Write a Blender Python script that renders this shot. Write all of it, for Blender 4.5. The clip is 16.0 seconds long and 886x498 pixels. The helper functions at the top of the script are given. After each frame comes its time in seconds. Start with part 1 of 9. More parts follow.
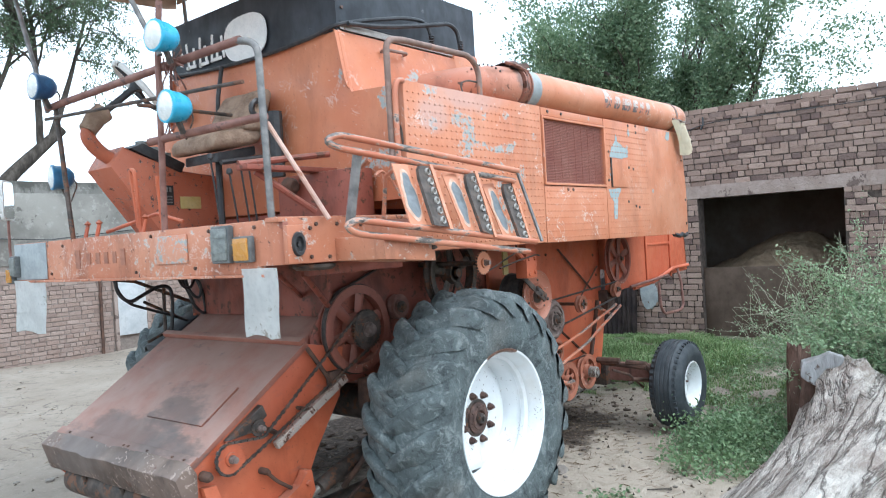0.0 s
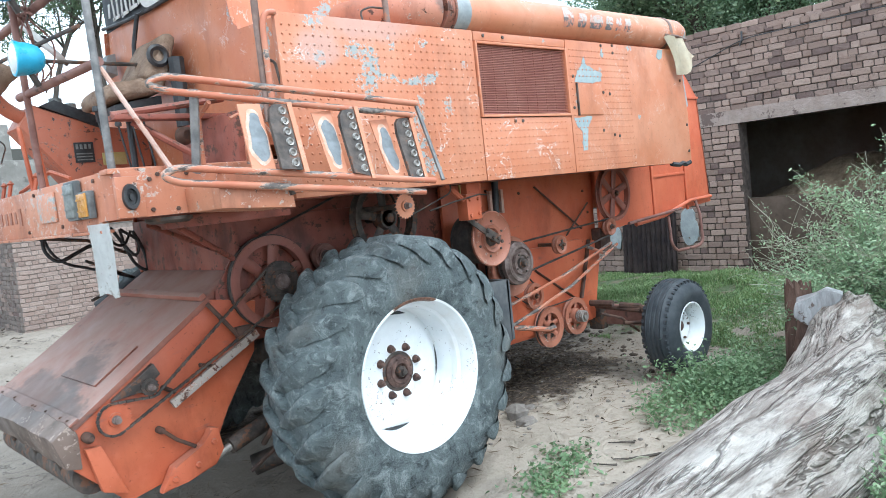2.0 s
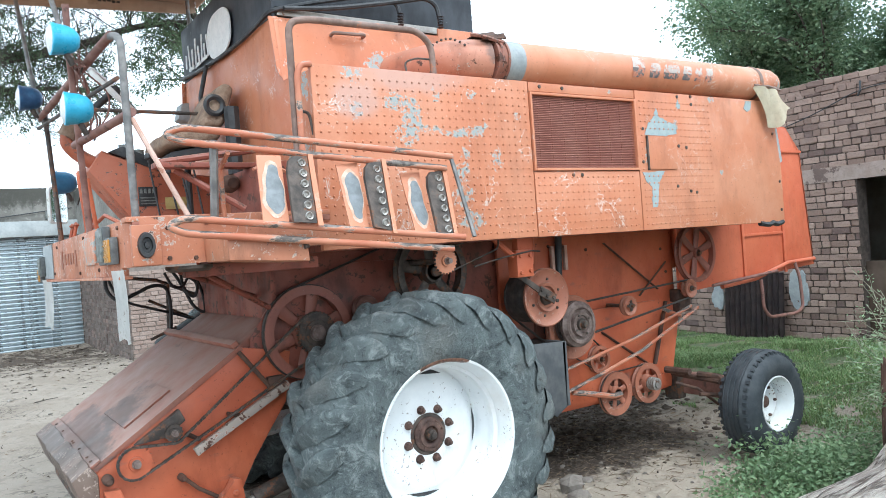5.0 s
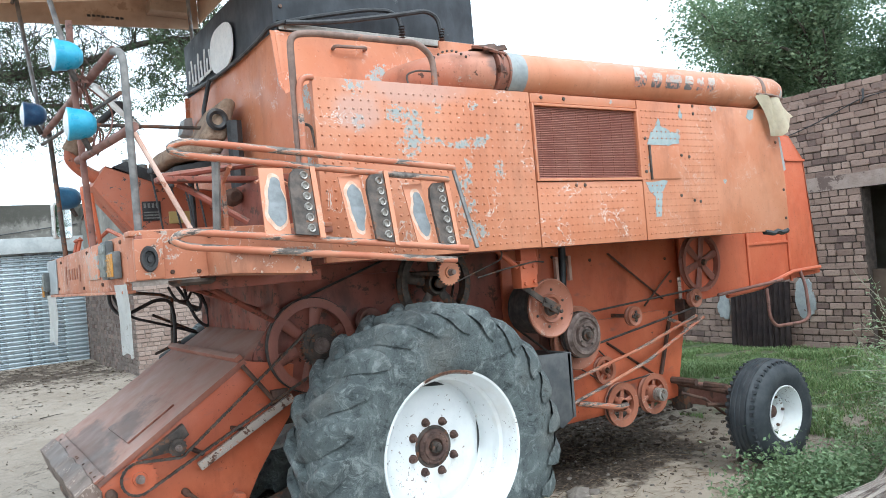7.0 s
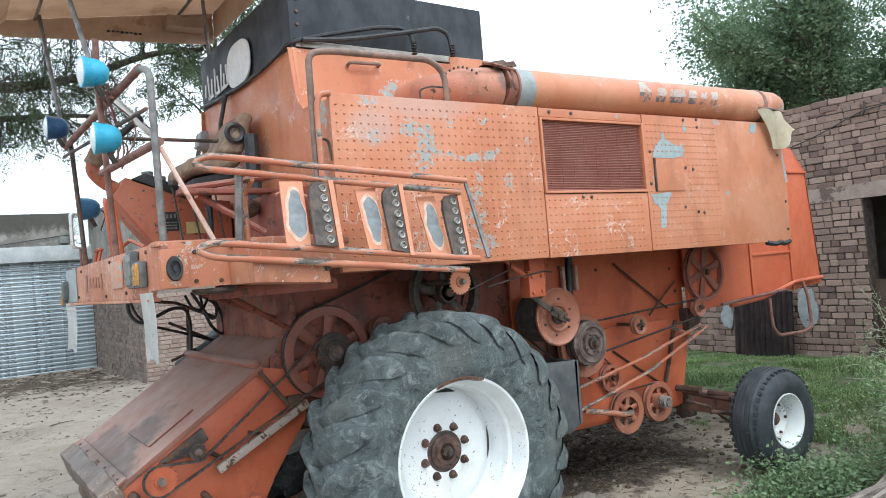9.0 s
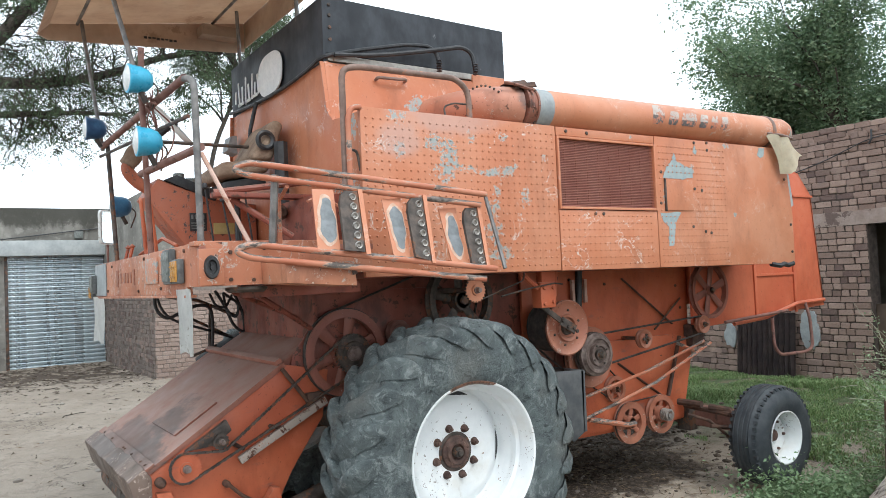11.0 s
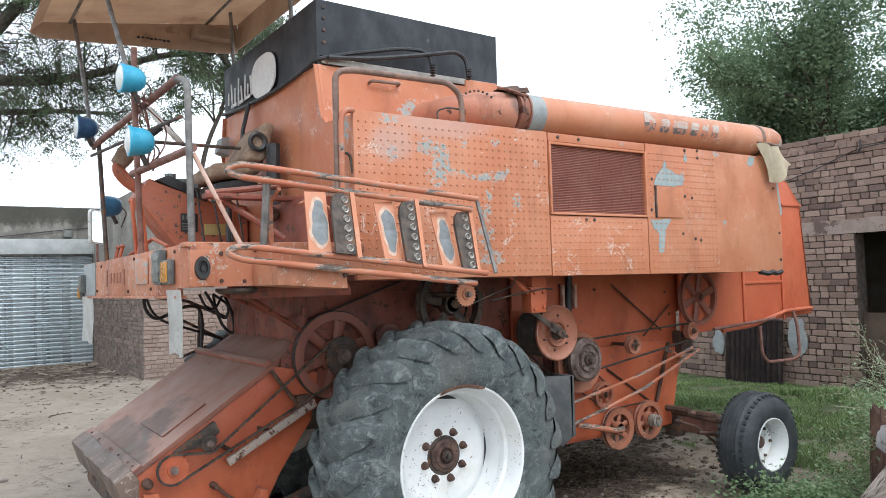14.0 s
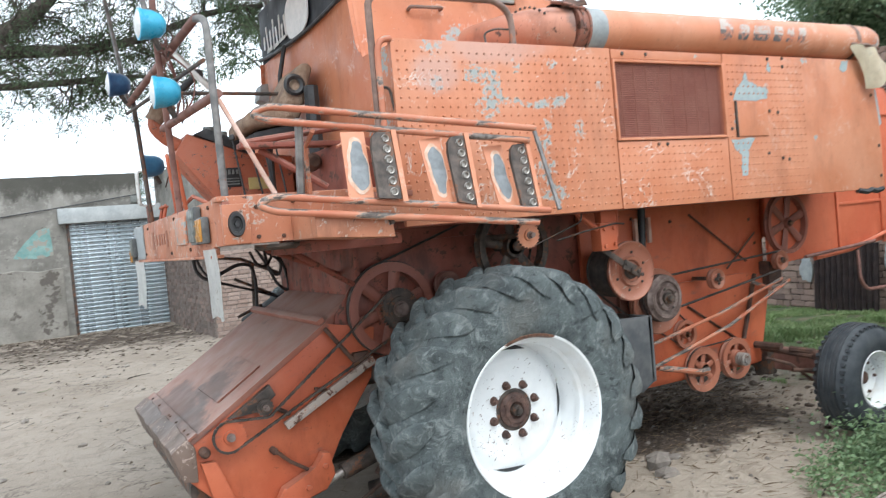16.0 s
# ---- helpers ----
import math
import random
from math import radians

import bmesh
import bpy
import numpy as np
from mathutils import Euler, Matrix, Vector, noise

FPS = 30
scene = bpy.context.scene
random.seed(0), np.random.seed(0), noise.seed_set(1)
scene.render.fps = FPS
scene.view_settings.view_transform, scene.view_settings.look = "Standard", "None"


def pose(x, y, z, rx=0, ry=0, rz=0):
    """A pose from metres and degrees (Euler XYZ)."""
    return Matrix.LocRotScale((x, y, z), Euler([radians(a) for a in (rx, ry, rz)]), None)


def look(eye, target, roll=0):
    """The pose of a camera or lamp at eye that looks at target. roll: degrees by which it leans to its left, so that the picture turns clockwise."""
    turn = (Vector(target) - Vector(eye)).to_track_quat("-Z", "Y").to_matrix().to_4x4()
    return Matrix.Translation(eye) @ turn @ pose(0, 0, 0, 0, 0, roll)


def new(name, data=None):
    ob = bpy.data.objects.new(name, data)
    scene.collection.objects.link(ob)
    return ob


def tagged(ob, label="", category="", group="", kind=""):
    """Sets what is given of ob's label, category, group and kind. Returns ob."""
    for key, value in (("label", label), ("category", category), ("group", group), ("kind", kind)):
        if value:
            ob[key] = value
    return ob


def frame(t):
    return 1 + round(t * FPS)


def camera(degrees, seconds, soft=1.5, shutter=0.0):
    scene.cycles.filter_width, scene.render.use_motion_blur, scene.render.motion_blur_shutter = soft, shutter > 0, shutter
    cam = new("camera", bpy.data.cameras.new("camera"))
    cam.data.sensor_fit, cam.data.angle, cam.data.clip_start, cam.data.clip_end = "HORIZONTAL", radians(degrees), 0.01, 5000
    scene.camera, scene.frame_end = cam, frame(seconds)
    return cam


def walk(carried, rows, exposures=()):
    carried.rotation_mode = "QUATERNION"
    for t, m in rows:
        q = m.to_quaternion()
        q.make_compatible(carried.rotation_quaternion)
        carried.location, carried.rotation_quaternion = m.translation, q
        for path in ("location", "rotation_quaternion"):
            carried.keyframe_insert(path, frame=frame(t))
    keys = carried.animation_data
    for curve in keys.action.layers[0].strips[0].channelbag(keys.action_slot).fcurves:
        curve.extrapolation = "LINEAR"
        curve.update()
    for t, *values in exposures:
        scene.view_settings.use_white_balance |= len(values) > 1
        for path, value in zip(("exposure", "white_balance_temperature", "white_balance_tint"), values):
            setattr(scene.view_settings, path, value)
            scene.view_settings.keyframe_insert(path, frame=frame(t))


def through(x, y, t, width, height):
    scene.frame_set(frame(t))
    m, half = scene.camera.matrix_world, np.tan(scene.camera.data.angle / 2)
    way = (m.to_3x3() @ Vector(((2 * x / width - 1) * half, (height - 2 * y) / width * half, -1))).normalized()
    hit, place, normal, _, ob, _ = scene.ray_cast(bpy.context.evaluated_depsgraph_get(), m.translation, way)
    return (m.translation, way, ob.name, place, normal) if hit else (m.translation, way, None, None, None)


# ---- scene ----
cam = camera(61.2, 16.0, 0.5, 0.4)
PATH = [
    (0, (-3.856, -2.912, 1.949), (-2.295, -1.662, 1.922), -3.4),
    (0.5, (-3.626, -3.053, 1.952), (-2.063, -1.809, 1.847), -4.5),
    (1, (-3.273, -3.182, 1.856), (-1.671, -1.994, 1.709), -5.6),
    (1.5, (-3.012, -3.398, 1.868), (-1.518, -2.077, 1.713), -4.7),
    (2, (-2.82, -3.529, 1.838), (-1.453, -2.077, 1.685), -6.3),
    (2.5, (-2.606, -3.431, 1.854), (-1.2, -2.014, 1.72), -3.8),
    (3, (-2.476, -3.417, 1.858), (-1.2, -1.88, 1.76), -4.6),
    (3.5, (-2.367, -3.532, 1.844), (-1.223, -1.892, 1.86), -4.5),
    (3.7, (-2.34, -3.568, 1.867), (-1.227, -1.906, 1.843), -4.3),
    (5.8, (-2.32, -3.7, 1.854), (-1.177, -2.059, 1.874), -4.4),
    (6, (-2.32, -3.697, 1.853), (-1.182, -2.053, 1.882), -4.5),
    (6.5, (-2.317, -3.697, 1.858), (-1.185, -2.048, 1.901), -4.9),
    (7, (-2.309, -3.684, 1.852), (-1.184, -2.03, 1.88), -4.8),
    (7.5, (-2.303, -3.689, 1.854), (-1.19, -2.028, 1.896), -5.3),
    (8, (-2.307, -3.694, 1.861), (-1.25, -1.997, 1.9), -5.7),
    (8.5, (-2.317, -3.693, 1.862), (-1.261, -1.994, 1.893), -5.9),
    (8.7, (-2.356, -3.718, 1.862), (-1.252, -2.051, 1.911), -5.3),
    (10.8, (-2.62, -3.901, 1.856), (-1.505, -2.241, 1.908), -2.4),
    (11, (-2.618, -3.906, 1.861), (-1.509, -2.244, 1.938), -2.5),
    (11.5, (-2.615, -3.915, 1.86), (-1.506, -2.252, 1.922), -2.8),
    (12, (-2.612, -3.922, 1.859), (-1.508, -2.255, 1.905), -3.0),
    (12.5, (-2.607, -3.927, 1.857), (-1.443, -2.301, 1.877), -2.9),
    (13, (-2.605, -3.921, 1.857), (-1.409, -2.318, 1.883), -2.1),
    (13.5, (-2.634, -3.922, 1.859), (-1.53, -2.256, 1.928), -1.6),
    (14, (-2.626, -3.913, 1.862), (-1.496, -2.265, 1.948), -1.8),
    (14.5, (-2.617, -3.913, 1.862), (-1.517, -2.244, 1.923), -3.0),
    (15, (-2.566, -3.872, 1.861), (-1.409, -2.242, 1.91), -3.0),
    (15.5, (-2.467, -3.748, 1.852), (-1.386, -2.065, 1.882), -4.3),
    (16, (-2.364, -3.606, 1.855), (-1.391, -1.859, 1.802), -5.3),
]
EXPOSURES = [(0.0, 0.30, 5600, 5), (1.5, 0.46, 5550, 4), (3.5, 0.40, 5600, 3), (6.0, 0.31, 5800, 4), (8.5, 0.13, 5900, 5), (11.0, -0.06, 6150, 7), (12.8, 0.04, 6150, 8), (14.5, -0.11, 6150, 9), (16.0, 0.16, 6100, 8)]
walk(cam, [(t, look(eye, target, roll)) for t, eye, target, roll in PATH], EXPOSURES)

# ---- sky and light: a bright overcast day ----
world = bpy.data.worlds.new("overcast_sky")
scene.world = world
world.use_nodes = True
wt = world.node_tree
wt.nodes.clear()
w_out = wt.nodes.new("ShaderNodeOutputWorld")
w_bg = wt.nodes.new("ShaderNodeBackground")
w_sky = wt.nodes.new("ShaderNodeTexSky")
w_sky.sky_type = "NISHITA"
w_sky.sun_disc = False
w_sky.sun_elevation = radians(58)
w_sky.sun_rotation = radians(182)
w_sky.dust_density = 6.0
w_sky.air_density = 0.8
w_cloud = wt.nodes.new("ShaderNodeTexNoise")
w_cloud.inputs["Scale"].default_value = 1.6
w_cloud.inputs["Detail"].default_value = 5.0
w_ramp = wt.nodes.new("ShaderNodeValToRGB")
w_ramp.color_ramp.elements[0].position = 0.3
w_ramp.color_ramp.elements[0].color = (11.2, 12.3, 13.3, 1)
w_ramp.color_ramp.elements[1].position = 0.75
w_ramp.color_ramp.elements[1].color = (13.2, 13.8, 14.2, 1)
w_mix = wt.nodes.new("ShaderNodeMix")
w_mix.data_type = "RGBA"
w_mix.inputs["Factor"].default_value = 0.86
wt.links.new(w_cloud.outputs["Fac"], w_ramp.inputs["Fac"])
wt.links.new(w_sky.outputs["Color"], w_mix.inputs["A"])
wt.links.new(w_ramp.outputs["Color"], w_mix.inputs["B"])
wt.links.new(w_mix.outputs["Result"], w_bg.inputs["Color"])
w_bg.inputs["Strength"].default_value = 0.15
wt.links.new(w_bg.outputs["Background"], w_out.inputs["Surface"])

sun_data = bpy.data.lights.new("sun", "SUN")
sun_data.energy = 1.5
sun_data.angle = radians(25)
sun_data.color = (1.0, 0.98, 0.95)
sun = new("sun", sun_data)
sun.matrix_world = look((0.5, -14, 21), (1, 1, 0))


# ---- materials ----
class Nodes:
    """Short hand for node materials; coordinates are metres in the thing's own space."""

    def __init__(self, name):
        self.mat = bpy.data.materials.new(name)
        self.mat.use_nodes = True
        self.t = self.mat.node_tree
        self.b = self.t.nodes["Principled BSDF"]
        self.co = self.t.nodes.new("ShaderNodeTexCoord").outputs["Object"]

    def link(self, a, b):
        self.t.links.new(a, b)

    def put(self, socket, v):
        if isinstance(v, (int, float)):
            socket.default_value = v
        elif isinstance(v, tuple):
            socket.default_value = (*v, 1) if len(v) == 3 and socket.type == "RGBA" else v
        else:
            self.link(v, socket)

    def noise(self, scale, detail=4.0, rough=0.55, stretch=None, distort=0.0, seed=0.0):
        n = self.t.nodes.new("ShaderNodeTexNoise")
        n.inputs["Scale"].default_value = scale
        n.inputs["Detail"].default_value = detail
        n.inputs["Roughness"].default_value = rough
        n.inputs["Distortion"].default_value = distort
        m = self.t.nodes.new("ShaderNodeMapping")
        m.inputs["Location"].default_value = (seed, seed * 0.7, seed * 1.3)
        if stretch:
            m.inputs["Scale"].default_value = stretch
        self.link(self.co, m.inputs["Vector"])
        self.link(m.outputs["Vector"], n.inputs["Vector"])
        return n.outputs["Fac"]

    def cells(self, scale, out="Distance", stretch=None):
        n = self.t.nodes.new("ShaderNodeTexVoronoi")
        n.inputs["Scale"].default_value = scale
        m = self.t.nodes.new("ShaderNodeMapping")
        if stretch:
            m.inputs["Scale"].default_value = stretch
        self.link(self.co, m.inputs["Vector"])
        self.link(m.outputs["Vector"], n.inputs["Vector"])
        return n.outputs[out]

    def wave(self, scale, distort=2.0, stretch=None, direction="X"):
        n = self.t.nodes.new("ShaderNodeTexWave")
        n.bands_direction = direction
        n.inputs["Scale"].default_value = scale
        n.inputs["Distortion"].default_value = distort
        n.inputs["Detail"].default_value = 3
        m = self.t.nodes.new("ShaderNodeMapping")
        if stretch:
            m.inputs["Scale"].default_value = stretch
        self.link(self.co, m.inputs["Vector"])
        self.link(m.outputs["Vector"], n.inputs["Vector"])
        return n.outputs["Fac"]

    def step(self, v, lo, hi, a=0.0, b=1.0):
        n = self.t.nodes.new("ShaderNodeMapRange")
        n.interpolation_type = "SMOOTHSTEP"
        self.put(n.inputs["Value"], v)
        n.inputs["From Min"].default_value, n.inputs["From Max"].default_value = lo, hi
        n.inputs["To Min"].default_value, n.inputs["To Max"].default_value = a, b
        return n.outputs["Result"]

    def math(self, op, a, b=0.0):
        n = self.t.nodes.new("ShaderNodeMath")
        n.operation = op
        self.put(n.inputs[0], a)
        self.put(n.inputs[1], b)
        return n.outputs[0]

    def mix(self, f, a, b):
        n = self.t.nodes.new("ShaderNodeMix")
        n.data_type = "RGBA"
        self.put(n.inputs["Factor"], f)
        self.put(n.inputs["A"], a)
        self.put(n.inputs["B"], b)
        return n.outputs["Result"]

    def near(self, place, size):
        """1 at a place, 0 at the given distances (x, y, z) from it and beyond."""
        m = self.t.nodes.new("ShaderNodeVectorMath")
        m.operation = "SUBTRACT"
        self.link(self.co, m.inputs[0])
        m.inputs[1].default_value = place
        d = self.t.nodes.new("ShaderNodeVectorMath")
        d.operation = "DIVIDE"
        self.link(m.outputs[0], d.inputs[0])
        d.inputs[1].default_value = size
        ln = self.t.nodes.new("ShaderNodeVectorMath")
        ln.operation = "LENGTH"
        self.link(d.outputs[0], ln.inputs[0])
        return self.step(ln.outputs["Value"], 1.0, 0.0)

    def up(self):
        """How far the surface faces upward, where dust settles."""
        g = self.t.nodes.new("ShaderNodeNewGeometry")
        s = self.t.nodes.new("ShaderNodeSeparateXYZ")
        self.link(g.outputs["Normal"], s.inputs[0])
        return s.outputs["Z"]

    def island(self):
        return self.t.nodes.new("ShaderNodeNewGeometry").outputs["Random Per Island"]

    def piece(self):
        return self.t.nodes.new("ShaderNodeObjectInfo").outputs["Random"]

    def bump(self, h, strength=0.3, distance=0.01):
        n = self.t.nodes.new("ShaderNodeBump")
        n.inputs["Strength"].default_value = strength
        n.inputs["Distance"].default_value = distance
        self.link(h, n.inputs["Height"])
        self.link(n.outputs["Normal"], self.b.inputs["Normal"])

    def done(self, color, rough=0.6, metal=0.0, spec=0.5):
        self.put(self.b.inputs["Base Color"], color)
        self.put(self.b.inputs["Roughness"], rough)
        self.put(self.b.inputs["Metallic"], metal)
        self.b.inputs["Specular IOR Level"].default_value = spec
        return self.mat


def paint(name, c1, c2, chips=0.30, chip_color=(0.315, 0.34, 0.325), rust=0.33, dust=0.25, rough=0.5, blobs=(), scratch=0.0, grimy=0.45, dust_color=(0.30, 0.24, 0.19), lip=0.012, soot=(), faded=()):
    """Old machine paint: faded tone, chips to the primer, rust spots, dust on faces that look up."""
    n = Nodes(name)
    tone = n.mix(n.step(n.noise(1.7, 5), 0.35, 0.68), c1, c2)
    fade = n.noise(9.0, 5, 0.6, seed=4)
    tone = n.mix(n.step(fade, 0.52, 0.78, 0, 0.22), tone, tuple(min(1, v * 1.25 + 0.05) for v in c2))
    grime = n.noise(3.2, 7, 0.68, seed=8, stretch=(1.0, 1.0, 0.45))
    tone = n.mix(n.step(grime, 0.47, 0.74, 0, grimy), tone, tuple(v * 0.45 for v in c1))
    chip = n.math("ADD", n.math("MULTIPLY", n.noise(27.0, 9, 0.74, seed=11, distort=0.5), 1.0), n.math("MULTIPLY", n.noise(4.6, 5, 0.62, seed=13), 0.38))
    chip = n.math("SUBTRACT", chip, 0.19)
    fine = n.step(n.noise(33, 8, 0.72, seed=17, distort=0.4), 0.40, 0.58, 0.35, 1.2) if blobs else None
    for place, size, much in blobs:
        chip = n.math("ADD", chip, n.math("MULTIPLY", n.math("MULTIPLY", n.near(place, size), fine), much))
    edge = n.step(chip, 1.0 - chips, 1.008 - chips)
    inner = n.step(chip, 1.0 + lip - chips, 1.016 + lip - chips)
    color = n.mix(edge, tone, (0.62, 0.5, 0.42))
    color = n.mix(inner, color, chip_color)
    if scratch:
        s = n.math("ABSOLUTE", n.math("SUBTRACT", n.noise(7.0, 5, 0.6, seed=31, distort=0.8), 0.5))
        m = n.math("MULTIPLY", n.step(s, 0.014, 0.006), n.step(n.noise(3.4, 5, 0.65, seed=37), 0.52, 0.6))
        m = n.math("MAXIMUM", m, n.step(n.noise(42, 3, 0.6, seed=41), 0.71, 0.73))
        color = n.mix(n.math("MULTIPLY", m, scratch), color, (0.66, 0.55, 0.48))
    for place, size in faded:
        k = n.math("ADD", n.near(place, size), n.math("MULTIPLY", n.math("SUBTRACT", n.noise(5.0, 7, 0.7, seed=55), 0.5), 1.1))
        color = n.mix(n.step(k, 0.25, 0.8, 0, 0.5), color, (0.47, 0.33, 0.29))
    spot = n.noise(13.0, 6, 0.7, seed=21)
    color = n.mix(n.step(spot, 1.02 - rust, 1.06 - rust), color, (0.09, 0.035, 0.02))
    color = n.mix(n.step(n.noise(58.0, 4, 0.7, seed=61), 0.63, 0.69, 0, 0.6), color, tuple(v * 0.38 for v in c1))
    streak = n.noise(6.0, 6, 0.7, seed=63, stretch=(1.6, 1.6, 0.16))
    color = n.mix(n.step(streak, 0.58, 0.74, 0, grimy * 0.45), color, tuple(v * 0.42 for v in c1))
    d = n.math("MULTIPLY", n.step(n.up(), 0.15, 0.9), n.step(n.noise(4, 5, seed=2), 0.3, 0.6, 0.5, 1))
    color = n.mix(n.math("MULTIPLY", d, dust), color, dust_color)
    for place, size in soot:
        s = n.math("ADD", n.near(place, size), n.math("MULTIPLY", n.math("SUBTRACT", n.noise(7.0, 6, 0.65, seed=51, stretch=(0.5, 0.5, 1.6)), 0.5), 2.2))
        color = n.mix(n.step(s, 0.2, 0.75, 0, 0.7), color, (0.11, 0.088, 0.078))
    n.bump(n.math("SUBTRACT", n.math("ADD", n.math("MULTIPLY", n.noise(46, 4, 0.65), 0.3), n.math("MULTIPLY", n.noise(3.1, 3, seed=71), 2.2)), n.math("MULTIPLY", edge, 0.6)), 0.4, 0.005)
    return n.done(color, n.step(n.noise(6, 4), 0.3, 0.7, rough - 0.1, rough + 0.16))


def plain(name, c1, c2, scale=8.0, rough=0.6, metal=0.0, bump=0.15, spots=None, spot_at=0.66, stretch=None, depth=0.005, spec=0.5):
    n = Nodes(name)
    color = n.mix(n.step(n.noise(scale, 6, 0.6, stretch=stretch), 0.34, 0.68), c1, c2)
    color = n.mix(n.step(n.noise(scale * 5.3, 4, 0.6, seed=5, stretch=stretch), 0.45, 0.8, 0, 0.35), color, tuple(v * 0.6 for v in c1))
    if spots:
        color = n.mix(n.step(n.noise(scale * 0.8, 8, 0.68, seed=9), spot_at, spot_at + 0.035), color, spots)
    n.bump(n.noise(scale * 7, 4, 0.6, stretch=stretch), bump, depth)
    return n.done(color, n.step(n.noise(scale, 3, seed=3), 0.3, 0.7, max(0.05, rough - 0.1), min(1, rough + 0.1)), metal, spec)


ORANGE, ORANGE_PALE = (0.54, 0.194, 0.094), (0.595, 0.26, 0.148)
M_ORANGE = paint("orange_paint", ORANGE, ORANGE_PALE, chips=0.33, scratch=0.4)
def patches(spots, k=2.8):
    """Places (x, z, half width, half height) where the paint has come off the side."""
    return tuple(((x, -0.09, z), (rx * k + 0.012, 0.3, rz * k + 0.014), 0.36) for x, z, rx, rz in spots)


M_PANEL = paint("orange_front_panel_paint", ORANGE, ORANGE_PALE, chips=0.255, rust=0.25, scratch=1.0, lip=0.03, faded=(((0.0, -0.09, 2.88), (0.75, 0.4, 0.26)), ((-0.35, -0.09, 2.7), (0.3, 0.4, 0.2))), blobs=patches((
    (-0.01, 2.69, 0.072, 0.033), (0.03, 2.59, 0.039, 0.03), (-0.03, 2.51, 0.072, 0.051), (0.18, 2.54, 0.045, 0.018), (0.3, 2.52, 0.03, 0.012), (0.43, 2.53, 0.051, 0.027),
    (0.52, 2.57, 0.03, 0.015), (0.37, 2.4, 0.018, 0.021), (0.61, 2.37, 0.027, 0.048), (0.34, 2.30, 0.042, 0.036), (0.34, 2.15, 0.051, 0.045), (0.39, 2.0, 0.078, 0.036),
    (0.18, 2.75, 0.021, 0.036), (0.44, 2.76, 0.021, 0.018), (-0.36, 2.84, 0.051, 0.039), (-0.13, 2.7, 0.027, 0.039), (-0.35, 2.64, 0.033, 0.051), (0.79, 2.64, 0.018, 0.015))))
M_PANEL_REAR = paint("orange_rear_panel_paint", ORANGE, ORANGE_PALE, chips=0.25, rust=0.25, scratch=0.35, lip=0.02, blobs=patches((
    (2.79, 2.85, 0.027, 0.015), (2.87, 2.28, 0.02, 0.02), (2.34, 2.63, 0.019, 0.027), (2.0, 2.42, 0.012, 0.08))))
M_TANK = paint("orange_tank_front_paint", (0.49, 0.155, 0.068), (0.545, 0.205, 0.10), chips=0.27, scratch=0.5, blobs=(
    ((-0.55, 0.10, 2.80), (0.3, 0.10, 0.14), 0.44), ((-0.55, 0.2, 2.45), (0.3, 0.4, 0.10), 0.42), ((-0.55, 0.46, 3.0), (0.3, 0.06, 0.11), 0.36),
    ((0.13, 0.42, 3.03), (0.20, 0.5, 0.19), 0.42), ((-0.55, 0.55, 2.36), (0.3, 0.2, 0.08), 0.35)))
M_RED = paint("red_orange_lower_paint", (0.455, 0.098, 0.040), (0.505, 0.130, 0.056), chips=0.26, rust=0.36, dust=0.3, grimy=0.65, soot=(((1.40, 0.6, 1.30), (0.40, 0.5, 0.50)), ((2.2, 0.55, 0.62), (0.34, 0.4, 0.22))))
# this dark red holds grease and also the shade of recessed parts
M_GREASE_SHADE = paint("greasy_red_paint_with_shade", (0.235, 0.066, 0.042), (0.31, 0.09, 0.056), chips=0.22, rust=0.46, dust=0.35, grimy=0.95, rough=0.55)
M_HOOD = paint("red_orange_hood_paint", (0.53, 0.115, 0.052), (0.58, 0.15, 0.07), chips=0.22, rust=0.28)
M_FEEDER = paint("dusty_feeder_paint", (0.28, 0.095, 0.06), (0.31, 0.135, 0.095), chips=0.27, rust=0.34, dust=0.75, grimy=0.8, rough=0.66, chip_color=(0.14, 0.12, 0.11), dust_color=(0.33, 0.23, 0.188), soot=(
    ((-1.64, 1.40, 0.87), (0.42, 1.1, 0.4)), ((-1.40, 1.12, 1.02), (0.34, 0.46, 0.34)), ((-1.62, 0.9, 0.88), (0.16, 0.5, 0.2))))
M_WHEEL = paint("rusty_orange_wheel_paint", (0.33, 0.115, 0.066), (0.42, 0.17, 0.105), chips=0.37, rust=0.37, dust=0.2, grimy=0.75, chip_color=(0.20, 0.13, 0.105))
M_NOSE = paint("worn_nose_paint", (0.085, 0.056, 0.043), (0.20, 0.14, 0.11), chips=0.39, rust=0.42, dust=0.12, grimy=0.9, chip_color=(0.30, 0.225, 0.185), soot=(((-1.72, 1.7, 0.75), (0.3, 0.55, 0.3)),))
M_PRIMER = plain("grey_primer", (0.27, 0.29, 0.29), (0.36, 0.38, 0.38), 9, 0.7, spots=(0.1, 0.05, 0.03))
M_PRIMER_BLUE = plain("flaked_blue_grey_primer", (0.29, 0.35, 0.355), (0.37, 0.42, 0.415), 16, 0.7, spots=(0.52, 0.45, 0.39), spot_at=0.66)
M_BLACK = plain("black_tank_paint", (0.014, 0.017, 0.022), (0.042, 0.047, 0.056), 5, 0.6, spots=(0.13, 0.135, 0.14), spot_at=0.645, stretch=(1, 1, 0.5))
M_WHITE_MARK = plain("chipped_white_paint", (0.78, 0.79, 0.78), (0.86, 0.86, 0.84), 14, 0.7)
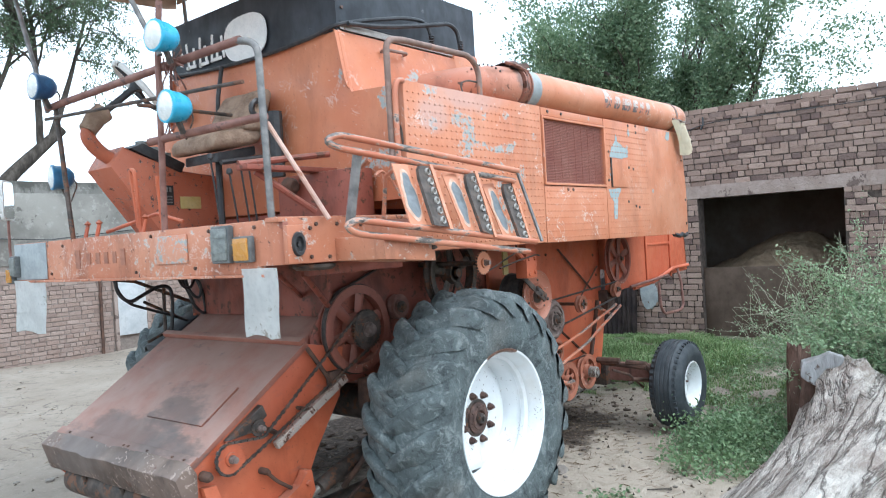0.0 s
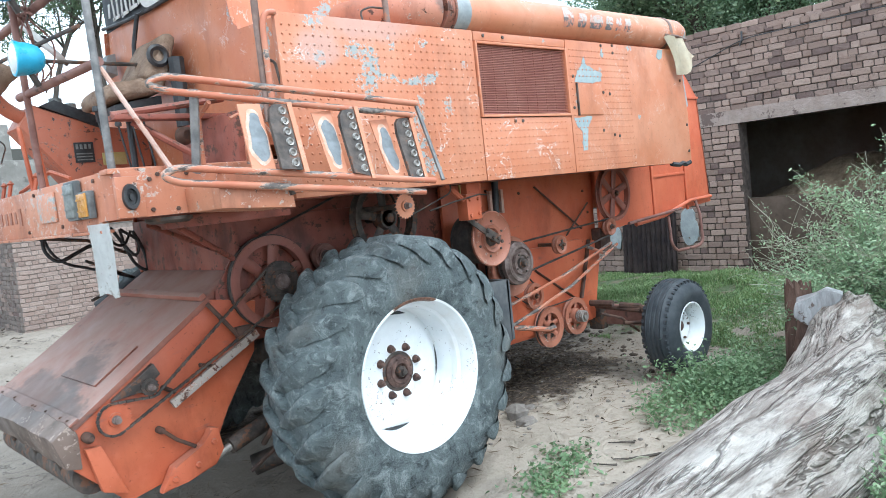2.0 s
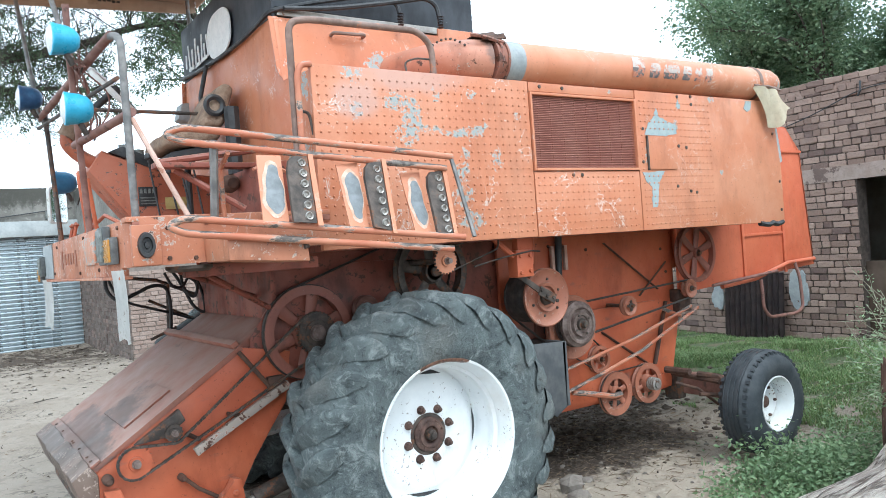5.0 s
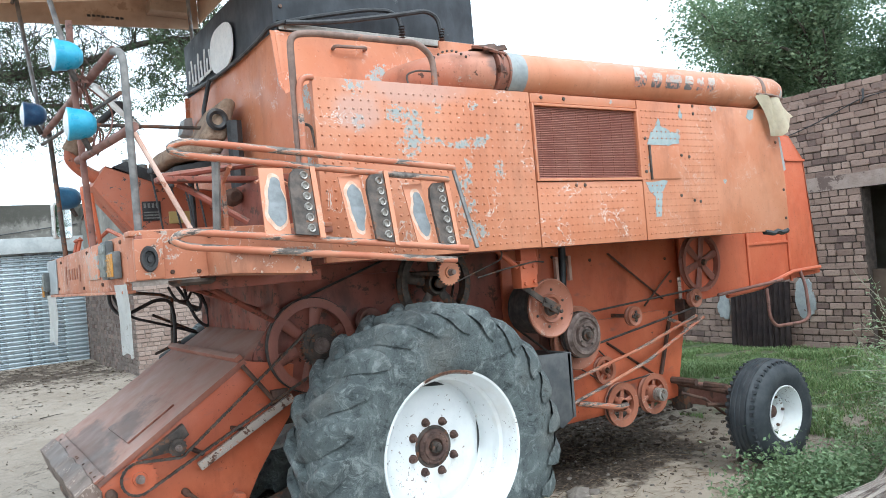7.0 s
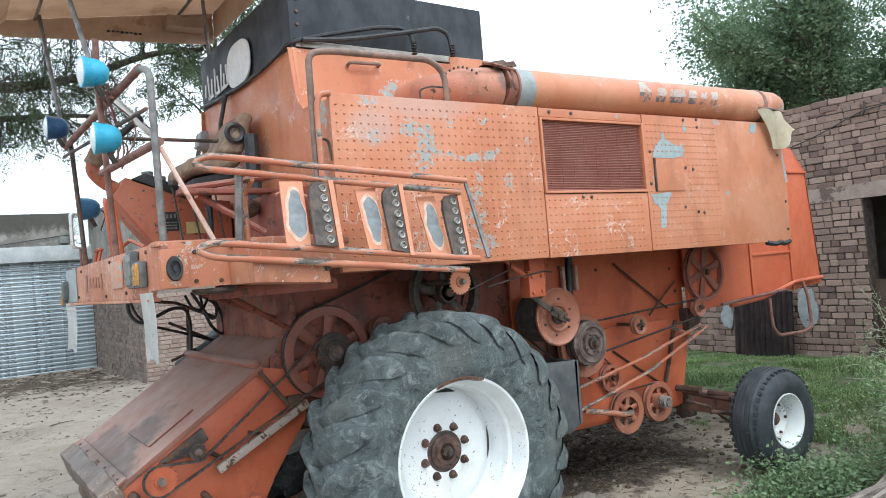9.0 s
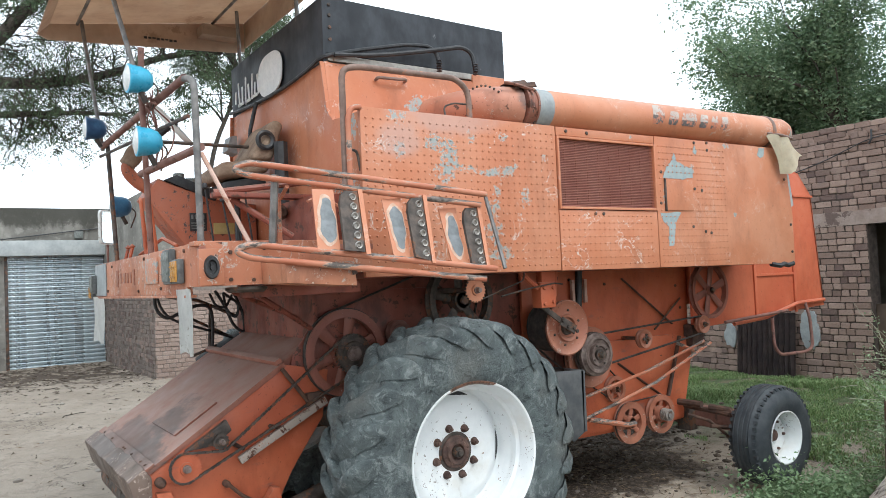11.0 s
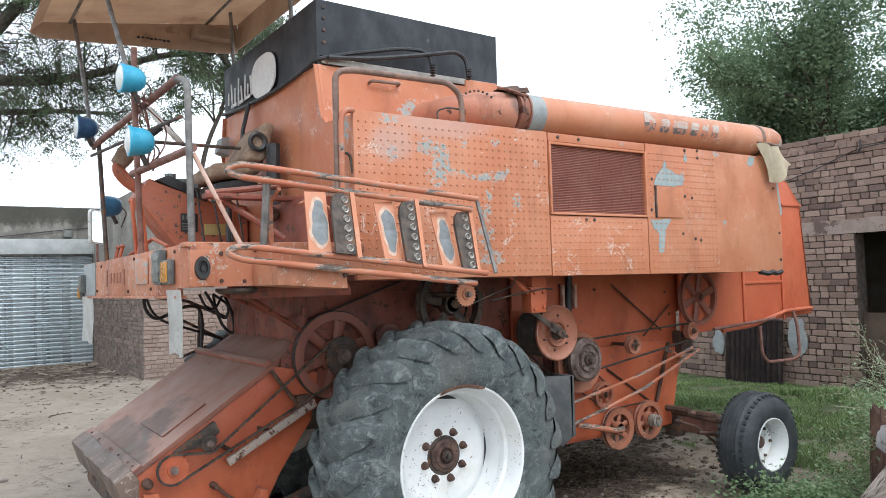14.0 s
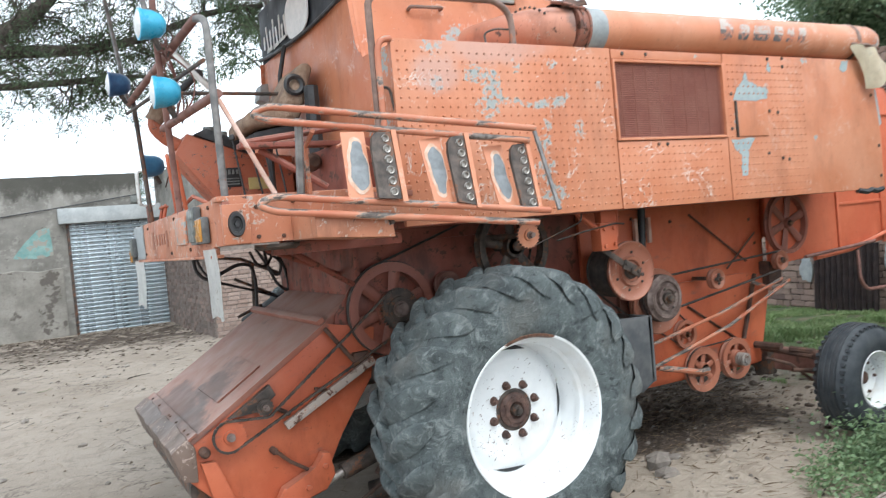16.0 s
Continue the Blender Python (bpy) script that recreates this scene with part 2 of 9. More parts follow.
M_PIPE = plain("worn_steel_tube", (0.13, 0.125, 0.12), (0.25, 0.235, 0.22), 12, 0.55, 0.3, spots=(0.20, 0.10, 0.07), spot_at=0.62)
def rail_material():
    """Orange tube paint rubbed through to dark steel along its length, most of all on top."""
    n = Nodes("rubbed_orange_tube")
    a = n.mix(n.step(n.noise(3, 5), 0.35, 0.65), (0.43, 0.135, 0.07), (0.52, 0.215, 0.125))
    wear = n.math("ADD", n.noise(13.0, 8, 0.7, stretch=(0.22, 1, 1)), n.step(n.up(), 0.0, 1.0, 0.0, 0.085))
    a = n.mix(n.step(wear, 0.535, 0.56, 0, 0.9), a, (0.47, 0.33, 0.255))
    a = n.mix(n.step(wear, 0.56, 0.585), a, n.mix(n.step(n.noise(24, 5, 0.65, seed=4), 0.42, 0.6), (0.085, 0.068, 0.058), (0.19, 0.165, 0.145)))
    n.bump(n.math("SUBTRACT", n.math("MULTIPLY", n.noise(60, 4), 0.3), n.step(wear, 0.55, 0.57)), 0.3, 0.003)
    return n.done(a, 0.55)


M_RAIL = rail_material()
M_FAN = paint("dark_red_wheel_paint", (0.23, 0.075, 0.05), (0.30, 0.11, 0.075), chips=0.34, rust=0.40, dust=0.25, grimy=0.8, chip_color=(0.12, 0.08, 0.065))
M_AUGER = paint("orange_auger_paint", ORANGE, ORANGE_PALE, chips=0.255, scratch=0.5, blobs=(((3.68, -0.06, 2.97), (0.15, 0.4, 0.16), 0.42), ((2.55, -0.14, 2.93), (0.16, 0.2, 0.05), 0.2)))
M_ELBOW = paint("dented_elbow_paint", (0.46, 0.16, 0.09), (0.53, 0.235, 0.15), chips=0.36, rust=0.42, chip_color=(0.14, 0.08, 0.06), grimy=0.9, soot=(((0.62, -0.05, 3.04), (0.11, 0.4, 0.15)),))
M_RUSTY_RED = paint("rust_eaten_red_paint", (0.19, 0.075, 0.05), (0.30, 0.12, 0.08), chips=0.42, rust=0.46, grimy=0.95, chip_color=(0.07, 0.045, 0.036), lip=0.0)
M_PIPE_BROWN = plain("rust_brown_tube", (0.15, 0.092, 0.07), (0.25, 0.16, 0.125), 11, 0.6, spots=(0.36, 0.15, 0.085), spot_at=0.6)
M_PIPE_RED = plain("red_oxide_tube", (0.17, 0.075, 0.056), (0.25, 0.125, 0.098), 10, 0.6, spots=(0.1, 0.055, 0.045), spot_at=0.58)
M_STEEL = plain("grimy_steel", (0.045, 0.037, 0.032), (0.12, 0.092, 0.075), 14, 0.62, 0.25, spots=(0.16, 0.075, 0.042), spot_at=0.55)
M_WORN_STEEL = plain("bare_worn_step_steel", (0.15, 0.16, 0.165), (0.25, 0.265, 0.27), 9, 0.55, 0.3, spots=(0.33, 0.33, 0.32), spot_at=0.62)
M_RUST = plain("rusty_iron", (0.055, 0.032, 0.024), (0.12, 0.062, 0.04), 12, 0.85, bump=0.4)
M_BRIGHT = plain("bare_steel", (0.33, 0.30, 0.27), (0.45, 0.42, 0.38), 16, 0.45, 0.6, spots=(0.2, 0.1, 0.06), spot_at=0.6)
def rubber(name, c1, c2, c3):
    """Sun-bleached tyre rubber with fine cracks and scuffed, paler high spots."""
    n = Nodes(name)
    a = n.mix(n.step(n.noise(4.0, 7, 0.65), 0.33, 0.66), c1, c2)
    crack = n.noise(9.0, 9, 0.74, seed=7, distort=0.9)
    chunk = n.noise(26.0, 8, 0.75, seed=13, distort=0.7)
    a = n.mix(n.step(crack, 0.50, 0.66, 0, 0.9), a, c3)
    a = n.mix(n.step(chunk, 0.56, 0.66, 0, 0.55), a, tuple(v * 1.25 for v in c3))
    a = n.mix(n.step(crack, 0.46, 0.34, 0, 0.9), a, tuple(v * 0.35 for v in c1))
    a = n.mix(n.step(chunk, 0.44, 0.34, 0, 0.7), a, tuple(v * 0.4 for v in c1))
    a = n.mix(n.step(n.noise(2.2, 4, seed=9), 0.55, 0.7, 0, 0.35), a, (0.2, 0.185, 0.16))
    n.bump(n.math("ADD", n.math("MULTIPLY", crack, 1.3), n.math("ADD", n.math("MULTIPLY", chunk, 0.7), n.math("MULTIPLY", n.noise(90, 5, 0.7), 0.15))), 1.0, 0.016)
    return n.done(a, 0.82)


M_RUBBER = rubber("weathered_tyre_rubber", (0.066, 0.080, 0.081), (0.125, 0.148, 0.146), (0.235, 0.262, 0.254))
M_RUBBER_DARK = plain("dark_tyre_rubber", (0.03, 0.036, 0.042), (0.06, 0.066, 0.07), 7, 0.75, bump=0.35, spots=(0.15, 0.14, 0.12), spot_at=0.72)
def rim_material(name, specks, rusty=False):
    """White wheel paint with mud stains, a yellowish film and small flecks of rust in clusters."""
    n = Nodes(name)
    a = n.mix(n.step(n.noise(4, 6, 0.6), 0.34, 0.68), (0.72, 0.74, 0.74), (0.83, 0.84, 0.83))
    a = n.mix(n.step(n.noise(2.6, 6, 0.65, seed=3), 0.5, 0.75, 0, 0.45), a, (0.58, 0.53, 0.44))
    a = n.mix(n.step(n.noise(9, 7, 0.7, seed=9, stretch=(1, 1, 0.4)), 0.6, 0.72, 0, 0.35), a, (0.42, 0.37, 0.31))
    fleck = n.math("MULTIPLY", n.step(n.noise(55, 4, 0.65, seed=15), specks, specks + 0.03), n.step(n.noise(5, 3, seed=17), 0.5, 0.58))
    fleck = n.math("MAXIMUM", fleck, n.step(n.noise(12, 8, 0.72, seed=19), 0.70, 0.72))
    a = n.mix(fleck, a, (0.10, 0.05, 0.032))
    if rusty:
        # blistered upper lip
        k = n.math("ADD", n.near((-0.03, -0.25, 0.47), (0.36, 0.075, 0.17)), n.math("MULTIPLY", n.math("SUBTRACT", n.noise(17, 7, 0.68, seed=29), 0.5), 1.9))
        a = n.mix(n.step(k, 0.33, 0.37), a, (0.46, 0.36, 0.29))
        a = n.mix(n.step(k, 0.37, 0.41), a, n.mix(n.step(n.noise(40, 5), 0.4, 0.6), (0.085, 0.042, 0.028), (0.19, 0.095, 0.062)))
    n.bump(n.math("SUBTRACT", n.math("MULTIPLY", n.noise(30, 4), 0.2), fleck), 0.12, 0.003)
    return n.done(a, 0.42)


M_RIM = rim_material("white_rim_paint", 0.63, True)
M_HUB = plain("rusty_hub_iron", (0.055, 0.03, 0.024), (0.15, 0.085, 0.063), 16, 0.75, bump=0.5)
M_CONE = plain("dusty_worn_cone_iron", (0.10, 0.066, 0.054), (0.25, 0.19, 0.165), 13, 0.6, 0.2, spots=(0.06, 0.035, 0.028), spot_at=0.58)
M_BRACE = plain("pale_pink_brace_paint", (0.46, 0.27, 0.20), (0.56, 0.38, 0.31), 16, 0.6, spots=(0.3, 0.12, 0.07), spot_at=0.6)
M_BEAM = paint("worn_beam_paint", (0.43, 0.155, 0.08), (0.52, 0.225, 0.128), chips=0.41, rust=0.40, chip_color=(0.40, 0.34, 0.29), grimy=0.85, scratch=0.6, lip=0.016)
M_COVER = paint("half_stripped_plate_paint", (0.50, 0.2, 0.115), (0.56, 0.27, 0.17), chips=0.50, rust=0.36, lip=0.01)
M_LAMP_CASE = plain("dusty_grey_lamp_case", (0.07, 0.075, 0.075), (0.16, 0.165, 0.16), 12, 0.6)
M_FADED = plain("faded_brown_lettering", (0.26, 0.105, 0.065), (0.36, 0.16, 0.10), 14, 0.7)
M_RIM_LIP = rim_material("white_rim_edge_with_rust", 0.58)
M_HOSE = plain("black_rubber_hose", (0.018, 0.019, 0.021), (0.04, 0.04, 0.042), 20, 0.5)
M_BELT = plain("dark_drive_belt", (0.03, 0.026, 0.024), (0.075, 0.06, 0.05), 20, 0.75)
M_CYAN = plain("light_blue_lamp_paint", (0.045, 0.36, 0.56), (0.07, 0.43, 0.62), 14, 0.35, spots=(0.2, 0.3, 0.34), spot_at=0.7)
M_NAVY = plain("dark_blue_lamp_paint", (0.02, 0.07, 0.16), (0.04, 0.12, 0.24), 14, 0.4, spots=(0.12, 0.1, 0.08), spot_at=0.68)
M_BLUE = plain("blue_lamp_paint", (0.03, 0.14, 0.27), (0.05, 0.2, 0.36), 14, 0.4, spots=(0.12, 0.1, 0.08), spot_at=0.68)
M_LENS = plain("frosted_lamp_lens", (0.62, 0.63, 0.6), (0.74, 0.74, 0.71), 30, 0.18, bump=0.2)
M_AMBER = plain("amber_indicator_lens", (0.46, 0.2, 0.03), (0.54, 0.27, 0.06), 30, 0.25)
M_GREYLENS = plain("dusty_grey_lamp_lens", (0.12, 0.13, 0.12), (0.24, 0.25, 0.23), 30, 0.4)
M_BLACK_PLASTIC = plain("black_plastic", (0.018, 0.018, 0.02), (0.04, 0.04, 0.04), 20, 0.5)
M_FLAP = plain("dirty_white_mud_flap", (0.68, 0.68, 0.65), (0.8, 0.8, 0.77), 6, 0.7, spots=(0.4, 0.36, 0.3), spot_at=0.6)
M_CANOPY = plain("faded_beige_fibreglass", (0.42, 0.295, 0.21), (0.52, 0.39, 0.285), 2.2, 0.65, spots=(0.33, 0.22, 0.15), spot_at=0.63)
M_LEATHER = plain("worn_brown_seat_cover", (0.18, 0.115, 0.075), (0.33, 0.235, 0.165), 7, 0.8, bump=0.9, depth=0.012, spots=(0.07, 0.04, 0.03), spot_at=0.62)
M_CLOTH = plain("cream_rubber_sock", (0.66, 0.58, 0.42), (0.76, 0.69, 0.53), 6, 0.7, spots=(0.4, 0.33, 0.2), spot_at=0.66)
M_MESH = plain("red_brown_screen", (0.19, 0.066, 0.046), (0.25, 0.095, 0.066), 6, 0.7)
M_SCREEN = plain("dull_red_screen_wire", (0.31, 0.112, 0.08), (0.37, 0.155, 0.115), 7, 0.65)
M_MIRROR = Nodes("mirror_glass").done((0.8, 0.82, 0.82), 0.04, 1.0)
M_YELLOW = plain("faded_yellow_sticker", (0.5, 0.38, 0.12), (0.56, 0.45, 0.2), 14, 0.6)


def brick_material(name, by_piece, dark=(0.195, 0.122, 0.095), light=(0.30, 0.20, 0.160), odd=1.0):
    n = Nodes(name)
    r = n.piece() if by_piece else n.island()
    a = n.mix(n.step(r, 0.0, 1.0), dark, light)
    a = n.mix(n.step(n.math("FRACT", n.math("MULTIPLY", r, 7.31)), 0.72, 0.98, 0, odd), a, (0.15, 0.105, 0.092))
    a = n.mix(n.step(n.math("FRACT", n.math("MULTIPLY", r, 3.77)), 0.7, 1.0, 0, 0.8), a, (0.31, 0.225, 0.185))
    g = n.noise(23, 6, 0.65)
    a = n.mix(n.step(g, 0.5, 0.75, 0, 0.5), a, (0.28, 0.215, 0.18))
    a = n.mix(n.step(n.noise(60, 3), 0.55, 0.75, 0, 0.5), a, (0.1, 0.06, 0.05))
    # washed-out and grimy stretches that run over many bricks
    a = n.mix(n.step(n.noise(1.3, 6, 0.65, seed=17), 0.54, 0.68, 0, 0.45 * odd), a, (0.15, 0.112, 0.105))
    a = n.mix(n.step(n.noise(1.0, 6, 0.68, seed=29), 0.56, 0.70, 0, 0.4), a, (0.36, 0.275, 0.225))
    n.bump(n.math("ADD", n.noise(70, 5, 0.65), n.math("MULTIPLY", n.noise(19, 5, 0.6, seed=5), 1.4)), 0.8, 0.009)
    return n.done(a, 0.93, 0, 0.2)


M_BRICK = brick_material("handmade_brick", False, (0.232, 0.162, 0.131), (0.358, 0.262, 0.214))
M_BRICK_PIECE = brick_material("handmade_brick_single", True, (0.232, 0.162, 0.131), (0.358, 0.262, 0.214))
M_BRICK_DUSTY = brick_material("dusty_brick", False, (0.29, 0.215, 0.18), (0.36, 0.28, 0.238), 0.3)
M_BRICK_DUSTY_PIECE = brick_material("dusty_brick_single", True, (0.29, 0.215, 0.18), (0.36, 0.28, 0.238), 0.3)
# darker grey-brown brick for the side face of the pier
M_BRICK_DARKER = brick_material("darker_brick", False, (0.165, 0.135, 0.118), (0.225, 0.185, 0.16))
M_MORTAR_PALE = plain("pale_mud_mortar", (0.20, 0.165, 0.142), (0.28, 0.235, 0.205), 12, 0.95, bump=0.5, spec=0.2)
M_MORTAR = plain("dark_mud_mortar", (0.058, 0.045, 0.039), (0.12, 0.094, 0.079), 12, 0.95, bump=0.5, spec=0.2)
def plaster_material():
    """Grey cement render with damp blotches and a ragged dark mould line under the coping."""
    n = Nodes("stained_cement_plaster")
    a = n.mix(n.step(n.noise(0.9, 7, 0.62), 0.35, 0.66), (0.165, 0.155, 0.138), (0.285, 0.27, 0.24))
    a = n.mix(n.step(n.noise(6.0, 7, 0.68, seed=3), 0.52, 0.66, 0, 0.6), a, (0.36, 0.345, 0.31))
    m = n.math("ADD", n.near((-1.0, 16.8, 4.15), (14.0, 3.0, 1.15)), n.math("MULTIPLY", n.math("SUBTRACT", n.noise(2.1, 8, 0.7, seed=6, stretch=(1, 1, 0.6)), 0.5), 1.5))
    a = n.mix(n.step(m, 0.34, 0.62, 0, 0.85), a, (0.062, 0.06, 0.05))
    a = n.mix(n.step(n.noise(3.3, 8, 0.72, seed=12), 0.60, 0.64, 0, 0.8), a, (0.11, 0.10, 0.09))
    n.bump(n.math("ADD", n.noise(4, 7, 0.65), n.math("MULTIPLY", n.noise(34, 5, 0.7), 0.3)), 0.6, 0.03)
    return n.done(a, 0.93, 0, 0.25)


M_PLASTER = plaster_material()
M_RENDER = plain("rough_grey_render", (0.21, 0.195, 0.17), (0.31, 0.29, 0.255), 2.4, 0.94, bump=0.8, depth=0.02, spots=(0.13, 0.115, 0.10), spot_at=0.57, spec=0.2)
M_LINTEL = plain("cement_lintel_band", (0.29, 0.225, 0.19), (0.37, 0.295, 0.255), 5, 0.92, bump=0.6, depth=0.015, spots=(0.15, 0.11, 0.095), spot_at=0.54, spec=0.25)
M_SHUTTER = plain("galvanised_shutter_steel", (0.36, 0.42, 0.45), (0.48, 0.54, 0.57), 3, 0.32, 0.7, spots=(0.24, 0.23, 0.21), spot_at=0.68)
M_SHUTTER_BOX = plain("pale_shutter_box_paint", (0.36, 0.38, 0.38), (0.47, 0.49, 0.48), 4, 0.6, spots=(0.2, 0.15, 0.1), spot_at=0.68)
M_TURQUOISE = plain("faded_turquoise_paint", (0.16, 0.30, 0.28), (0.26, 0.38, 0.35), 6, 0.8, spots=(0.3, 0.28, 0.24), spot_at=0.5)
M_WHITEDOOR = plain("whitewashed_door", (0.42, 0.44, 0.45), (0.55, 0.56, 0.56), 3, 0.8, spots=(0.3, 0.28, 0.25), spot_at=0.6)
M_TIN = plain("dark_corrugated_tin", (0.045, 0.034, 0.034), (0.085, 0.06, 0.055), 5, 0.7, 0.2)
M_MUD = plain("brown_mud_board", (0.082, 0.058, 0.043), (0.125, 0.092, 0.07), 3, 0.95, spec=0.2)
M_STRAW = plain("old_straw_heap", (0.185, 0.135, 0.088), (0.275, 0.205, 0.137), 9, 0.95, bump=0.8, depth=0.03, spec=0.2)
M_MUDWALL = plain("dry_mud_plaster", (0.26, 0.21, 0.165), (0.37, 0.31, 0.25), 2.5, 0.95, bump=0.4, spec=0.2)
M_STONE = plain("dusty_grey_stone", (0.19, 0.165, 0.142), (0.31, 0.275, 0.24), 9, 0.95, bump=0.6, spec=0.2)


def ground_material():
    n = Nodes("dry_trodden_earth")
    crust = n.noise(5.2, 9, 0.68, seed=6, distort=0.4)
    a = n.mix(n.step(n.noise(0.55, 6, 0.6), 0.32, 0.66), (0.28, 0.234, 0.187), (0.365, 0.310, 0.254))
    a = n.mix(n.step(crust, 0.50, 0.66, 0, 0.5), a, (0.215, 0.18, 0.147))
    a = n.mix(n.step(n.noise(17, 6, 0.7, seed=9), 0.55, 0.70, 0, 0.4), a, (0.46, 0.40, 0.335))
    crackle = n.math("ABSOLUTE", n.math("SUBTRACT", n.noise(1.7, 7, 0.62, seed=27, distort=0.5), 0.5))
    a = n.mix(n.math("MULTIPLY", n.step(crackle, 0.014, 0.004), n.step(n.noise(0.9, 3, seed=28), 0.45, 0.6, 0, 0.8)), a, (0.11, 0.092, 0.075))
    a = n.mix(n.step(n.noise(11, 8, 0.72, seed=12, distort=0.8), 0.66, 0.71, 0, 0.7), a, (0.11, 0.09, 0.07))
    # pale dust between the wheel and the log
    pale = n.step(n.math("ADD", n.near((2.0, -0.2, 0), (2.6, 2.3, 3)), n.math("MULTIPLY", n.math("SUBTRACT", n.noise(3.1, 7, 0.68, seed=44), 0.5), 0.7)), 0.15, 0.5)
    a = n.mix(n.math("MULTIPLY", pale, 0.9), a, n.mix(n.step(crust, 0.5, 0.6), (0.50, 0.425, 0.34), (0.41, 0.343, 0.268)))
    # darker soil and chaff behind and below the machine
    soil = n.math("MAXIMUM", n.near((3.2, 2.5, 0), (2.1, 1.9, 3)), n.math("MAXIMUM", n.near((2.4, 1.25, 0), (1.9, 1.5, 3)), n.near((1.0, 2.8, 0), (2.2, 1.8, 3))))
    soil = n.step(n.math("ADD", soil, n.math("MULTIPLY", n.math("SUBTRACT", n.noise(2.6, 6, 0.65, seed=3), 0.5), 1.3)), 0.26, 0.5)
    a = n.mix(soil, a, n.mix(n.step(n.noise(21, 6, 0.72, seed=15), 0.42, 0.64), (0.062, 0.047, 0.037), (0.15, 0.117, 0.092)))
    # litter along the far wall
    lit = n.math("MULTIPLY", n.near((-0.5, 14.4, 0), (5.5, 3.4, 2)), n.step(n.noise(2.2, 9, 0.74, seed=18, distort=0.6), 0.44, 0.54))
    a = n.mix(n.math("MULTIPLY", lit, 1.6), a, (0.095, 0.075, 0.06))
    # soil under the grass
    turf = n.step(n.math("ADD", n.near((6.3, 2.5, 0), (3.2, 4.6, 3)), n.math("MULTIPLY", n.math("SUBTRACT", n.noise(1.9, 5, seed=22), 0.5), 0.8)), 0.22, 0.4)
    a = n.mix(turf, a, n.mix(n.step(n.noise(4.0, 6, 0.7, seed=25), 0.45, 0.6), (0.085, 0.115, 0.055), (0.155, 0.135, 0.09)))
    h = n.math("ADD", n.math("MULTIPLY", crust, 1.5), n.math("MULTIPLY", n.noise(34, 7, 0.72), 0.28))
    h = n.math("ADD", h, n.math("MULTIPLY", n.math("MULTIPLY", soil, n.noise(17, 6, 0.7, seed=33)), 0.5))
    n.bump(h, 1.0, 0.05)
    return n.done(a, 0.96, 0, 0.2)


M_CLOD = plain("dark_earth_clod", (0.075, 0.058, 0.046), (0.17, 0.135, 0.108), 12, 0.95, bump=0.7, depth=0.01, spec=0.2)


def leaf_material(name, c1, c2, c3, rough=0.55, through=0.25):
    n = Nodes(name)
    r = n.island()
    a = n.mix(n.step(r, 0, 1), c1, c2)
    a = n.mix(n.step(n.math("FRACT", n.math("MULTIPLY", r, 5.3)), 0.8, 1.0), a, c3)
    a = n.mix(n.step(n.noise(1.1, 4), 0.4, 0.65, 0, 0.5), a, tuple(v * 0.62 for v in c1))
    m = n.done(a, rough)
    tr = n.t.nodes.new("ShaderNodeBsdfTranslucent")
    n.link(a, tr.inputs["Color"])
    mx = n.t.nodes.new("ShaderNodeMixShader")
    mx.inputs[0].default_value = through
    n.link(n.b.outputs[0], mx.inputs[1])
    n.link(tr.outputs[0], mx.inputs[2])
    n.link(mx.outputs[0], n.t.nodes["Material Output"].inputs["Surface"])
    return m


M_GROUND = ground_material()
M_GRASS = leaf_material("green_grass", (0.14, 0.225, 0.08), (0.225, 0.325, 0.125), (0.37, 0.36, 0.2))
M_WEED = leaf_material("green_weed_leaves", (0.175, 0.275, 0.135), (0.27, 0.38, 0.19), (0.38, 0.46, 0.27))
M_BUSH = leaf_material("grey_green_bush_leaves", (0.22, 0.325, 0.175), (0.32, 0.42, 0.235), (0.42, 0.49, 0.31))
M_TREE = leaf_material("tree_leaves", (0.12, 0.195, 0.105), (0.215, 0.295, 0.165), (0.36, 0.43, 0.26), 0.36, 0.42)
M_TREE_FAR = leaf_material("dark_tree_leaves", (0.085, 0.145, 0.075), (0.145, 0.22, 0.115), (0.21, 0.28, 0.15), 0.5, 0.4)
M_ACACIA = leaf_material("fine_acacia_leaves", (0.075, 0.12, 0.06), (0.12, 0.17, 0.085), (0.17, 0.2, 0.11), 0.5, 0.35)
M_BARK = plain("grey_brown_bark", (0.06, 0.05, 0.042), (0.13, 0.11, 0.092), 9, 0.95, bump=0.7, stretch=(1, 1, 0.3), depth=0.02, spec=0.2)
M_TWIG = plain("pale_thorny_twig", (0.25, 0.24, 0.17), (0.36, 0.35, 0.26), 14, 0.9, spec=0.2)


